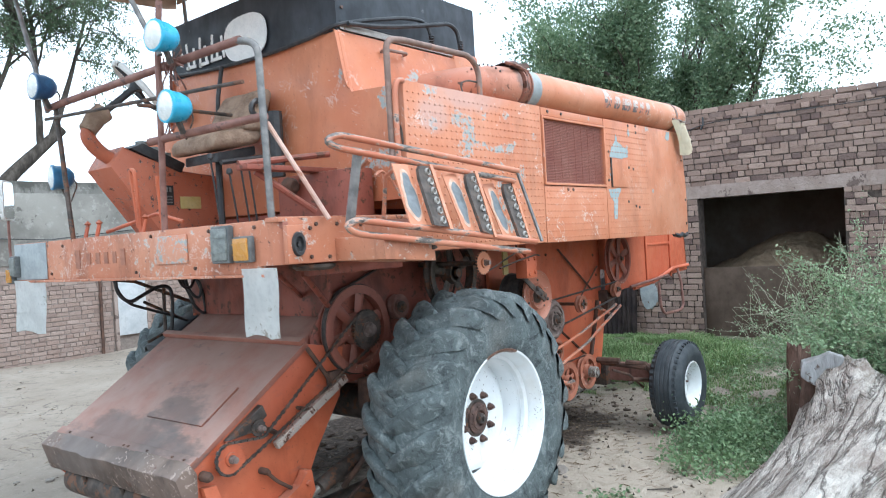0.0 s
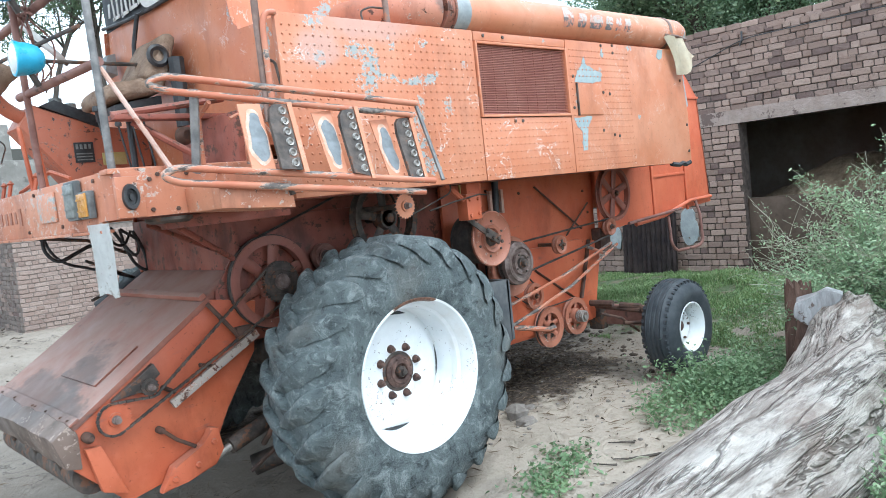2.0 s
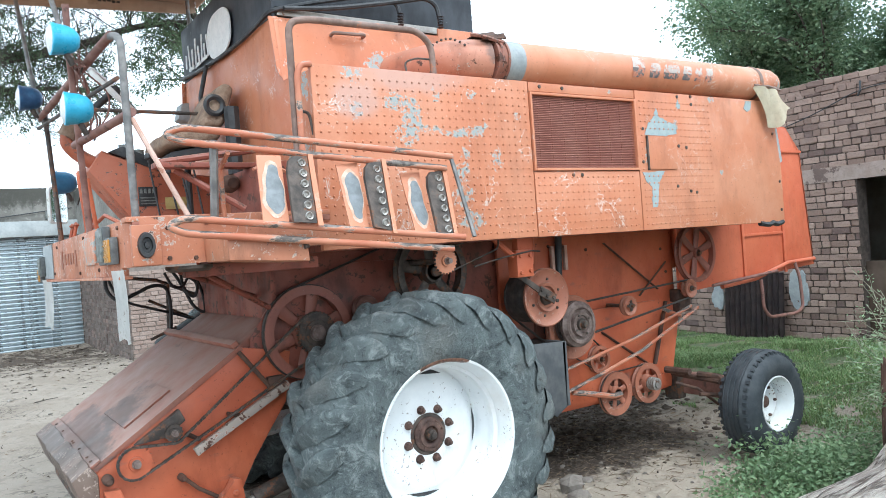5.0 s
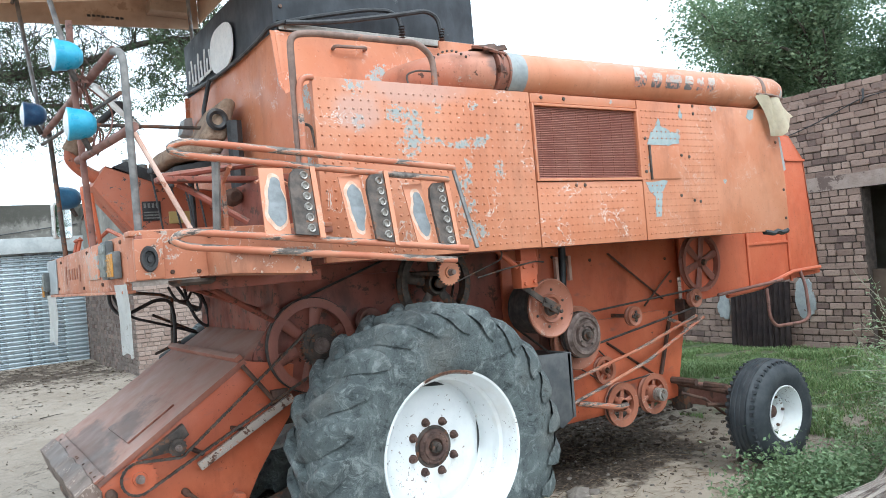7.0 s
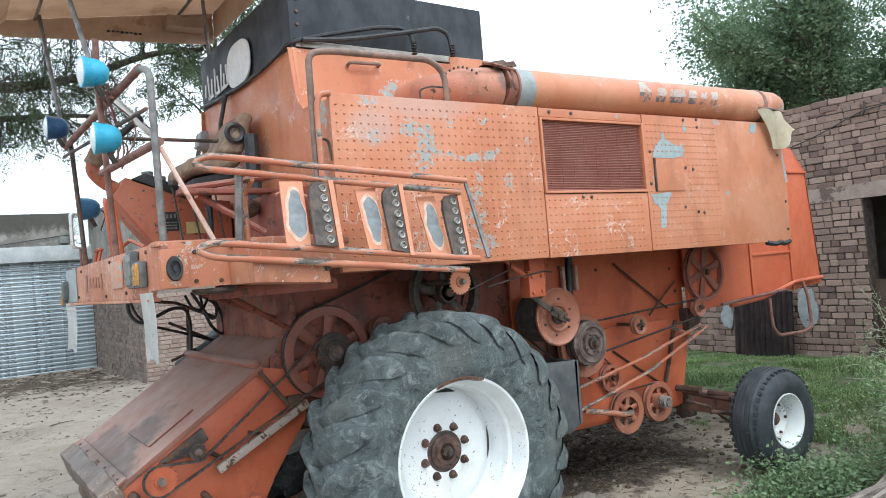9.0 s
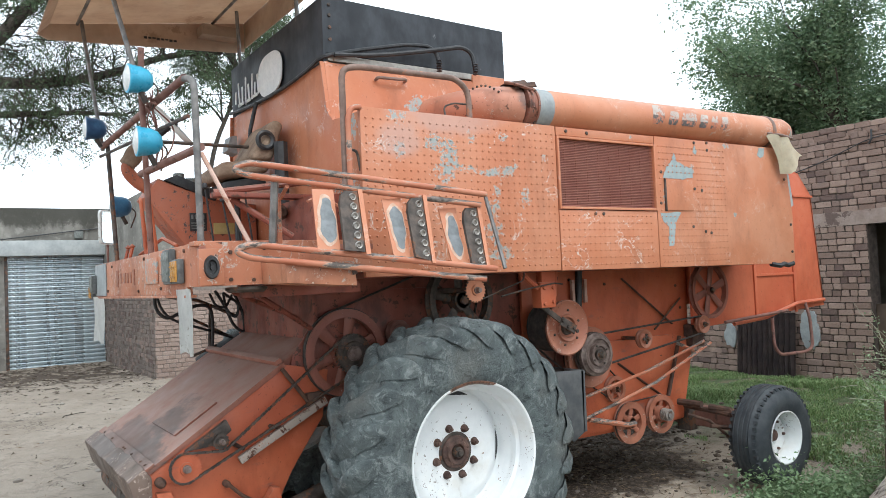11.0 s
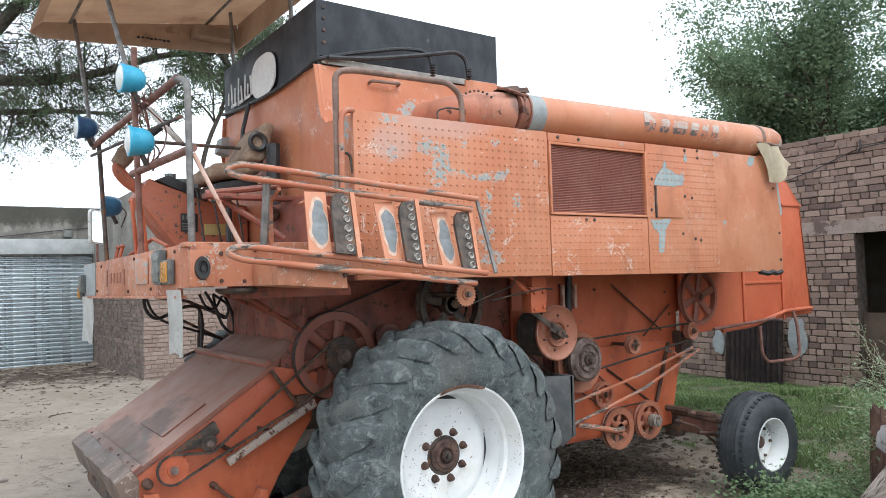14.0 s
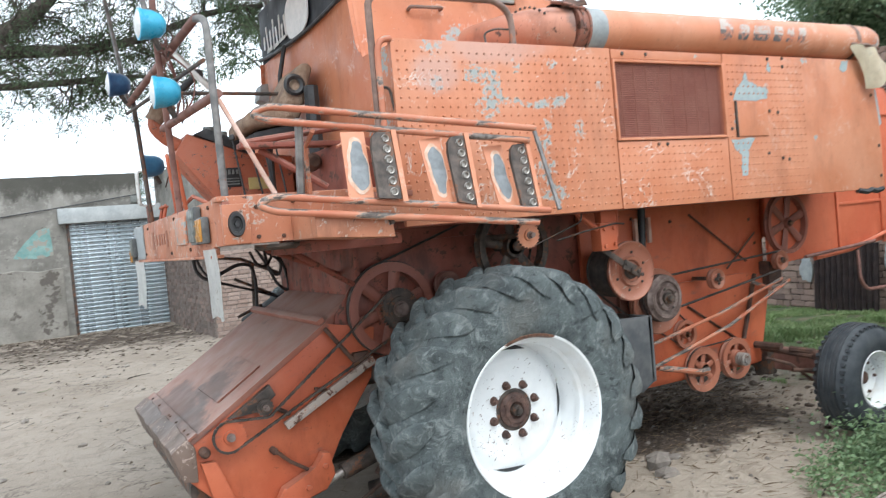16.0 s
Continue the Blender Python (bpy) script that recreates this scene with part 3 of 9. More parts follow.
def log_material():
    n = Nodes("bleached_log_wood")
    g = n.noise(6.5, 9, 0.72, stretch=(0.4, 1.5, 1.5), distort=0.9)
    f = n.noise(22, 7, 0.72, stretch=(0.28, 1.6, 1.6), seed=4, distort=0.6)
    a = n.mix(n.step(g, 0.36, 0.62), (0.36, 0.30, 0.255), (0.70, 0.635, 0.565))
    a = n.mix(n.step(f, 0.55, 0.64, 0, 0.7), a, (0.24, 0.195, 0.168))
    a = n.mix(n.step(n.noise(11, 6, 0.7, stretch=(0.3, 1.4, 1.4), seed=14), 0.58, 0.66, 0, 0.75), a, (0.12, 0.092, 0.078))
    groove = n.math("ABSOLUTE", n.math("SUBTRACT", n.noise(4.2, 5, 0.6, stretch=(0.16, 1.5, 1.5), seed=31, distort=0.7), 0.5))
    a = n.mix(n.step(groove, 0.020, 0.005, 0, 0.75), a, (0.10, 0.077, 0.063))
    a = n.mix(n.step(n.noise(1.6, 4, seed=8), 0.5, 0.72, 0, 0.5), a, (0.36, 0.27, 0.22))
    a = n.mix(n.step(n.noise(2.8, 7, 0.7, stretch=(0.6, 1, 1), seed=24), 0.52, 0.64, 0, 0.45), a, (0.29, 0.24, 0.205))
    n.bump(n.math("ADD", n.math("ADD", g, n.math("MULTIPLY", f, 0.7)), n.step(groove, 0.0, 0.05)), 1.0, 0.05)
    return n.done(a, 0.9, 0, 0.2)


M_LOG = log_material()
M_HEART = plain("dark_red_heartwood", (0.085, 0.052, 0.04), (0.21, 0.13, 0.10), 7, 0.95, bump=0.7, stretch=(0.4, 1, 0.3), depth=0.02, spec=0.2)


# ---- mesh helpers ----
def mesh_of(name, bm, material, smooth=40):
    me = bpy.data.meshes.new(name)
    bmesh.ops.recalc_face_normals(bm, faces=bm.faces[:])
    if smooth:
        for f in bm.faces:
            f.smooth = True
        lim = radians(smooth)
        for e in bm.edges:
            e.smooth = len(e.link_faces) == 2 and e.calc_face_angle(9) < lim
    bm.to_mesh(me)
    bm.free()
    if material:
        me.materials.append(material)
    return me


def thing(name, label, category, loc=(0, 0, 0), group="", kind=""):
    ob = new(name)
    ob.location = loc
    ob.empty_display_size = 0.2
    return tagged(ob, label, category, group, kind)


def base_of(ob):
    p = Vector(ob.location)
    while ob.parent:
        ob = ob.parent
        p += ob.location
    return p


def part(name, bm, material, parent, label="", smooth=40):
    """Links a bmesh, given in the world's metres, as one mesh under a thing or a part."""
    bm.transform(Matrix.Translation(-base_of(parent)))
    ob = new(name, mesh_of(name, bm, material, smooth))
    ob.parent = parent
    if label:
        tagged(ob, label)
    return ob


def each(name, bm, material, parent, label="", smooth=40):
    """Like part(), but every connected piece becomes an object of its own."""
    bm.transform(Matrix.Translation(-base_of(parent)))
    left = set(bm.verts)
    while left:
        seed = min(left, key=lambda v: v.index if v.index >= 0 else 0)
        group, todo = {seed}, [seed]
        while todo:
            for e in todo.pop().link_edges:
                for w in e.verts:
                    if w not in group:
                        group.add(w)
                        todo.append(w)
        left -= group
        b2 = bmesh.new()
        at = {v: b2.verts.new(v.co) for v in group}
        for f in {f for v in group for f in v.link_faces}:
            b2.faces.new([at[v] for v in f.verts])
        ob = new(name, mesh_of(name, b2, material, smooth))
        ob.parent = parent
        if label:
            tagged(ob, label)
    bm.free()


def solid(name, bm, material, label, category, group="", kind="", loc=(0, 0, 0), smooth=40):
    """A thing of one mesh."""
    bm.transform(Matrix.Translation(-Vector(loc)))
    ob = new(name, mesh_of(name, bm, material, smooth))
    ob.location = loc
    return tagged(ob, label, category, group, kind)


def fast_mesh(name, verts, faces, material, smooth=False):
    me = bpy.data.meshes.new(name)
    me.from_pydata([tuple(v) for v in verts], [], [tuple(f) for f in faces])
    me.materials.append(material)
    if smooth:
        me.polygons.foreach_set("use_smooth", [True] * len(me.polygons))
    me.update()
    return me


def box(bm, x0, x1, y0, y1, z0, z1, bevel=0.0, m=None):
    v = [bm.verts.new((x, y, z)) for x in (x0, x1) for y in (y0, y1) for z in (z0, z1)]
    q = ((0, 1, 3, 2), (4, 6, 7, 5), (0, 4, 5, 1), (2, 3, 7, 6), (0, 2, 6, 4), (1, 5, 7, 3))
    f = [bm.faces.new([v[i] for i in k]) for k in q]
    if bevel:
        edges = list({e for k in f for e in k.edges})
        r = bmesh.ops.bevel(bm, geom=edges, offset=bevel, segments=2, affect="EDGES", profile=0.6)
        v = list({w for k in r["faces"] for w in k.verts} | {w for w in v if w.is_valid})
    if m is not None:
        bmesh.ops.transform(bm, matrix=m, verts=v)
    return bm


def prism(bm, poly, y0, y1, axis="y", bevel=0.0):
    """A plate with the outline poly, from y0 to y1 along an axis."""
    def at(a, b, c):
        return {"y": (a, c, b), "x": (c, a, b), "z": (a, b, c)}[axis]
    lo = [bm.verts.new(at(a, b, y0)) for a, b in poly]
    hi = [bm.verts.new(at(a, b, y1)) for a, b in poly]
    n = len(poly)
    f = [bm.faces.new(lo), bm.faces.new(hi[::-1])]
    f += [bm.faces.new((lo[i], hi[i], hi[(i + 1) % n], lo[(i + 1) % n])) for i in range(n)]
    if bevel:
        edges = list({e for k in f for e in k.edges})
        bmesh.ops.bevel(bm, geom=edges, offset=bevel, segments=2, affect="EDGES", profile=0.6)
    return bm


def rounded(pts, r, steps=5, closed=False):
    """A polyline with its corners rounded."""
    p = [Vector(q) for q in pts]
    if r <= 0 or len(p) < 3:
        return p
    out = [] if closed else [p[0]]
    n = len(p)
    for i in range(0 if closed else 1, n if closed else n - 1):
        a, b, c = p[i - 1], p[i], p[(i + 1) % n]
        d1, d2 = (a - b), (c - b)
        k = min(r, d1.length * 0.49, d2.length * 0.49)
        s, e = b + d1.normalized() * k, b + d2.normalized() * k
        for j in range(steps + 1):
            t = j / steps
            out.append(s * (1 - t) ** 2 + b * 2 * t * (1 - t) + e * t * t)
    if not closed:
        out.append(p[-1])
    return out


def tube(bm, pts, r, seg=10, bend=0.0, closed=False, flat=1.0, taper=None, up=None, cap=True):
    """A round or flattened bar along points."""
    p = rounded(pts, bend, closed=closed)
    n = len(p)
    rings = []
    ref = Vector(up) if up else None
    for i, q in enumerate(p):
        if closed:
            d = p[(i + 1) % n] - p[i - 1]
        else:
            d = p[min(i + 1, n - 1)] - p[max(i - 1, 0)]
        d = d.normalized() if d.length > 1e-9 else Vector((0, 0, 1))
        if ref is None:
            ref = Vector((0, 0, 1)) if abs(d.z) < 0.9 else Vector((1, 0, 0))
        s = d.cross(ref)
        if s.length < 1e-6:
            s = d.orthogonal()
        s.normalize()
        u = s.cross(d).normalized()
        if up is None:
            ref = u
        rr = r if taper is None else r + (taper - r) * i / max(1, n - 1)
        rings.append([bm.verts.new(q + s * (rr * math.cos(a)) + u * (rr * flat * math.sin(a))) for a in [2 * math.pi * k / seg for k in range(seg)]])
    last = n if closed else n - 1
    for i in range(last):
        a, b = rings[i], rings[(i + 1) % n]
        for k in range(seg):
            bm.faces.new((a[k], a[(k + 1) % seg], b[(k + 1) % seg], b[k]))
    if not closed and cap:
        bm.faces.new(rings[0])
        bm.faces.new(rings[-1][::-1])
    return bm


def lathe(bm, profile, centre, axis="y", seg=48, closed=False, arc=None):
    """Turns a profile of (radius, along) round an axis through centre."""
    c = Vector(centre)
    rings = []
    a0, a1 = arc or (0, 2 * math.pi)
    k = seg if not arc else seg + 1
    for r, h in profile:
        ring = []
        for i in range(k):
            a = a0 + (a1 - a0) * i / seg
            u, w = r * math.cos(a), r * math.sin(a)
            ring.append(bm.verts.new(c + Vector({"y": (u, h, w), "x": (h, u, w), "z": (u, w, h)}[axis])))
        rings.append(ring)
    pairs = list(zip(rings, rings[1:])) + ([(rings[-1], rings[0])] if closed else [])
    for a, b in pairs:
        for i in range(seg if not arc else seg):
            j = (i + 1) % k
            bm.faces.new((a[i], a[j], b[j], b[i]))
    if not closed and not arc:
        for ring in (rings[0], rings[-1]):
            if (ring[0].co - c).length > 1e-4:
                bm.faces.new(ring)
    return bm


def bolt(bm, p, r, h, axis="y", sides=6):
    """A hexagon head that stands h out of p along an axis."""
    c = Vector(p)
    a = [(r, 0.0), (r, h * 0.75), (r * 0.8, h)]
    return lathe(bm, a, c, axis, sides)


def smooth01(a, b, v):
    t = min(1, max(0, (v - a) / (b - a)))
    return t * t * (3 - 2 * t)


def ground_z(x, y):
    z = 0.24 * smooth01(3.6, 7.2, x) + 0.12 * smooth01(3.5, 11, y) + 0.10 * smooth01(-0.9, -3.5, y) * smooth01(0.2, 3.5, x)
    k = smooth01(60, 25, math.hypot(x, y))
    if k > 0:
        z += k * (0.035 * noise.noise((x * 0.6, y * 0.6, 1.7)) + 0.018 * noise.noise((x * 2.3, y * 2.3, 4.1)) + 0.007 * noise.noise((x * 7, y * 7, 9.1)))
    # the tyres have pressed the soil flat
    for wx, wy in ((0, 0), (0, 2.75), (3.12, -0.12)):
        z -= (0.045 if wx == 0 else 0.01) * smooth01(0.7, 0.2, math.hypot(x - wx, y - wy))
    return z


# ---- the ground: one sheet to the horizon ----
def make_ground():
    near_x = [-9 + 0.11 * i for i in range(int(19.5 / 0.11))]
    near_y = [-9 + 0.11 * i for i in range(int(29 / 0.11))]
    far = [14, 18, 26, 40, 70, 130, 300, 900]
    xs = [-v for v in reversed(far)] + near_x + far
    ys = [-v for v in reversed(far)] + near_y + [24, 30, 40, 70, 130, 300, 900]
    verts = [(x, y, ground_z(x, y)) for y in ys for x in xs]
    n = len(xs)
    faces = [(j * n + i, j * n + i + 1, (j + 1) * n + i + 1, (j + 1) * n + i) for j in range(len(ys) - 1) for i in range(n - 1)]
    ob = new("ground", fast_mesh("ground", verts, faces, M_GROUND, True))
    return tagged(ob, "dry trodden earth yard with darker soil", "ground", kind="structure")


ground = make_ground()

# ---- the brick shed on the far side of the machine's rear ----
WALL_X, DOOR_Y0, DOOR_Y1, DOOR_TOP, WALL_TOP = 7.32, -0.86, 1.10, 2.32, 3.60
WALL_A, WALL_B = -9.0, 5.2


def make_shed():
    bm = bmesh.new()
    f, b = WALL_X + 0.014, WALL_X + 0.24
    box(bm, f, b, WALL_A, DOOR_Y0, -0.3, WALL_TOP - 0.01)
    box(bm, f, b, DOOR_Y1, WALL_B, -0.3, WALL_TOP - 0.01)
    box(bm, f, b, DOOR_Y0, DOOR_Y1, DOOR_TOP, WALL_TOP - 0.01)
    wall = solid("wall_east", bm, M_MORTAR, "weathered brick shed wall with a wide dark doorway", "wall", kind="structure", smooth=0)
    # the dark room behind the doorway
    for nm, c in (("wall_shed_back", (10.6, 10.8, WALL_A, WALL_B, -0.3, 3.3)), ("wall_shed_side", (b, 12.0, DOOR_Y1 + 1.8, DOOR_Y1 + 2.0, -0.3, 3.3)),
                  ("wall_shed_south", (b, 12.0, DOOR_Y0 - 2.2, DOOR_Y0 - 2.0, -0.3, 3.3))):
        bm = bmesh.new()
        box(bm, *c)
        solid(nm, bm, M_MUDWALL, "dim mud-plastered inner wall of the shed", "wall", kind="structure", smooth=0)
    bm = bmesh.new()
    box(bm, b - 0.06, 12.2, WALL_A, WALL_B, 3.05, 3.3)
    solid("ceiling", bm, M_MUDWALL, "flat mud roof of the shed", "ceiling", kind="structure", smooth=0)
    # lintel band
    bm = bmesh.new()
    n = 40
    rows = []
    for i in range(n + 1):
        y = -4.2 + (3.0 + 4.2) * i / n
        w = 0.012 * noise.noise((y * 2.1, 0, 5))
        rows.append([bm.verts.new((x, y, z)) for x, z in ((WALL_X - 0.008, DOOR_TOP + 0.002), (WALL_X - 0.012 + w * 0.5, DOOR_TOP + 0.19 + w), (f + 0.03, DOOR_TOP + 0.19 + w), (f + 0.03, DOOR_TOP + 0.002))])
    for a, c in zip(rows, rows[1:]):
        for k in range(4):
            bm.faces.new((a[k], a[(k + 1) % 4], c[(k + 1) % 4], c[k]))
    bm.faces.new(rows[0])
    bm.faces.new(rows[-1])
    solid("trim_lintel", bm, M_LINTEL, "rough cement lintel band over the doorway", "lintel", kind="structure")
    # low board and straw in the doorway
    bm = bmesh.new()
    box(bm, WALL_X + 0.10, WALL_X + 0.16, DOOR_Y0 + 0.002, DOOR_Y1 - 0.002, 0.05, 1.28, 0.008)
    board = solid("barrier_board", bm, M_MUD, "brown mud-coated board closing the lower half of the shed doorway", "barrier")
    bm = bmesh.new()
    n = 44
    grid = []
    for i in range(n + 1):
        row = []
        for j in range(n + 1):
            u, v = i / n, j / n
            x, y = WALL_X + 0.25 + 2.4 * u, DOOR_Y0 - 1.2 + 3.6 * v
            h = 1.0 + 0.72 * math.exp(-((u - 0.5) / 0.42) ** 2 - ((v - 0.60) / 0.30) ** 2) + 0.08 * noise.noise((x * 3, y * 3, 0)) + 0.05 * noise.noise((x * 9, y * 9, 4))
            row.append(bm.verts.new((x, y, max(0.0, h))))
        grid.append(row)
    for i in range(n):
        for j in range(n):
            bm.faces.new((grid[i][j], grid[i + 1][j], grid[i + 1][j + 1], grid[i][j + 1]))
    solid("straw_heap", bm, M_STRAW, "big heap of old brown straw inside the shed", "straw heap", kind="stuff")
    return wall


wall_east = make_shed()

# ---- the long brick building and its shuttered bay ----
FRONT_Y, BAY_Y, PIER_X = 11.4, 16.8, 0.78


def make_north():
    bm = bmesh.new()
    box(bm, PIER_X + 0.014, 24, FRONT_Y + 0.014, FRONT_Y + 0.3, -0.3, 1.92)
    box(bm, PIER_X + 0.014, PIER_X + 0.3, FRONT_Y + 0.3, BAY_Y, -0.3, 1.92)
    wall = solid("wall_north", bm, M_MORTAR_PALE, "low brick wall of the farm building", "wall", kind="structure", smooth=0)
    bm = bmesh.new()
    box(bm, PIER_X - 0.008, 24, FRONT_Y - 0.008, FRONT_Y + 0.31, 1.922, 3.22, 0.01)
    box(bm, PIER_X - 0.008, PIER_X + 0.31, FRONT_Y + 0.31, BAY_Y - 0.002, 1.922, 3.9, 0.01)
    solid("wall_north_upper", bm, M_PLASTER, "stained grey plaster above the brickwork", "wall", kind="structure")
    bm = bmesh.new()
    sx0, sx1, top = -1.42, 0.84, 2.82
    box(bm, -16, sx0, BAY_Y, BAY_Y + 0.3, -0.3, 4.0, 0.01)
    box(bm, sx1, 24, BAY_Y, BAY_Y + 0.3, -0.3, 4.0, 0.01)
    box(bm, sx0, sx1, BAY_Y, BAY_Y + 0.3, top, 4.0, 0.0)
    solid("wall_bay", bm, M_PLASTER, "damp-stained grey plaster wall with peeling patches", "wall", kind="structure")
    # plinth of bare rough render on the bay wall
    bm = bmesh.new()
    n = 50
    rows = []
    for i in range(n + 1):
        x = -14 + (sx0 - 0.16 + 14) * i / n
        w = 0.1 * noise.noise((x * 1.7, 3, 5))
        rows.append([bm.verts.new((x, y, z)) for y, z in ((BAY_Y - 0.02, -0.2), (BAY_Y - 0.03, 1.75 + w), (BAY_Y + 0.02, 1.78 + w), (BAY_Y + 0.02, -0.2))])
    for a, c in zip(rows, rows[1:]):
        for k in range(4):
            bm.faces.new((a[k], a[(k + 1) % 4], c[(k + 1) % 4], c[k]))
    solid("trim_render", bm, M_RENDER, "rough bare render on the lower wall", "render", kind="structure")
    # roller shutter
    door = thing("door_1", "closed galvanised steel roller shutter with a pale box", "roller shutter", (0.5 * (sx0 + sx1), BAY_Y, 0.1), kind="structure")
    bm = bmesh.new()
    for x in (sx0, sx1 - 0.07):
        box(bm, x, x + 0.07, BAY_Y - 0.03, BAY_Y + 0.05, 0.0, top, 0.006)
    part("guide_rail", bm, M_STEEL, door, "dark steel guide rails")
    bm = bmesh.new()
    box(bm, sx0 - 0.16, sx1 + 0.2, BAY_Y - 0.28, BAY_Y - 0.002, top + 0.002, top + 0.37, 0.015)
    part("shutter_box", bm, M_SHUTTER_BOX, door, "pale grey shutter box")
    count = 27
    pitch = (top - 0.09) / count
    bm = bmesh.new()
    prof = [(0.0, 0.0), (-0.024, 0.012), (-0.034, pitch * 0.35), (-0.024, pitch * 0.62), (0.012, pitch * 0.72), (0.022, pitch * 0.80), (0.022, pitch * 0.98), (0.034, pitch * 0.98), (0.03, 0.0)]
    prism(bm, prof, sx0 + 0.075, sx1 - 0.075, "x")
    me = mesh_of("slat", bm, M_SHUTTER, 50)
    for i in range(count):
        ob = new("slat", me)
        ob.parent = door
        ob.location = Vector((0.003 * noise.noise((i * 3.1, 0, 0)), BAY_Y + 0.03 + 0.004 * noise.noise((i * 1.3, 2, 0)), 0.09 + i * pitch)) - door.location
    # turquoise remains of a painted board beside the shutter
    bm = bmesh.new()
    poly = [(-2.62, 2.08), (-2.35, 2.42), (-2.05, 2.72), (-1.78, 2.78), (-1.74, 2.1), (-2.1, 2.04)]
    prism(bm, poly, BAY_Y - 0.006, BAY_Y + 0.01)
    solid("painted_patch", bm, M_TURQUOISE, "peeling faded turquoise paint patch beside the shutter", "paint patch", kind="structure")
    # cable and small box over the shutter
    bm = bmesh.new()
    tube(bm, [(-3.0, BAY_Y - 0.02, 3.05), (-1.4, BAY_Y - 0.05, 3.24), (0.0, BAY_Y - 0.04, 3.42), (0.7, BAY_Y - 0.03, 3.5)], 0.014, 6)
    solid("cable", bm, M_HOSE, "thin black cable running along the wall", "cable")
    bm = bmesh.new()
    box(bm, 0.1, 0.3, BAY_Y - 0.1, BAY_Y, 3.25, 3.42, 0.01)
    solid("junction_box", bm, M_GREYLENS, "small grey electric box on the wall", "junction box")
    # whitewashed door in the brick front
    d = thing("door_2", "whitewashed flat door in the brick wall", "door", (3.95, FRONT_Y, 0.1), kind="structure")
    bm = bmesh.new()
    box(bm, 3.62, 4.22, FRONT_Y - 0.05, FRONT_Y - 0.004, 0.42, 1.9, 0.008)
    part("door_leaf", bm, M_WHITEDOOR, d)
    bm = bmesh.new()
    box(bm, 3.55, 3.62, FRONT_Y - 0.06, FRONT_Y, 0.12, 1.92, 0.006)
    box(bm, 4.22, 4.29, FRONT_Y - 0.06, FRONT_Y, 0.12, 1.92, 0.006)
    part("door_frame", bm, M_LINTEL, d)
    bm = bmesh.new()
    tube(bm, [(3.28, FRONT_Y - 0.04, 0.05), (3.30, FRONT_Y - 0.04, 1.95)], 0.03, 8)
    solid("drain_pipe", bm, M_RUST, "rusty thin drain pipe on the brick wall", "pipe")
    bm = bmesh.new()
    tube(bm, [(0.9, FRONT_Y - 0.03, 2.45), (2.4, FRONT_Y - 0.06, 2.36), (4.0, FRONT_Y - 0.03, 2.5), (6, FRONT_Y - 0.05, 2.42)], 0.01, 6)
    solid("cable", bm, M_HOSE, "thin black cable sagging along the plaster", "cable")
    return wall


wall_north = make_north()


# ---- the combine harvester ----
combine = thing("combine_harvester", "old orange combine harvester with chipped paint parked on dry earth", "combine harvester")


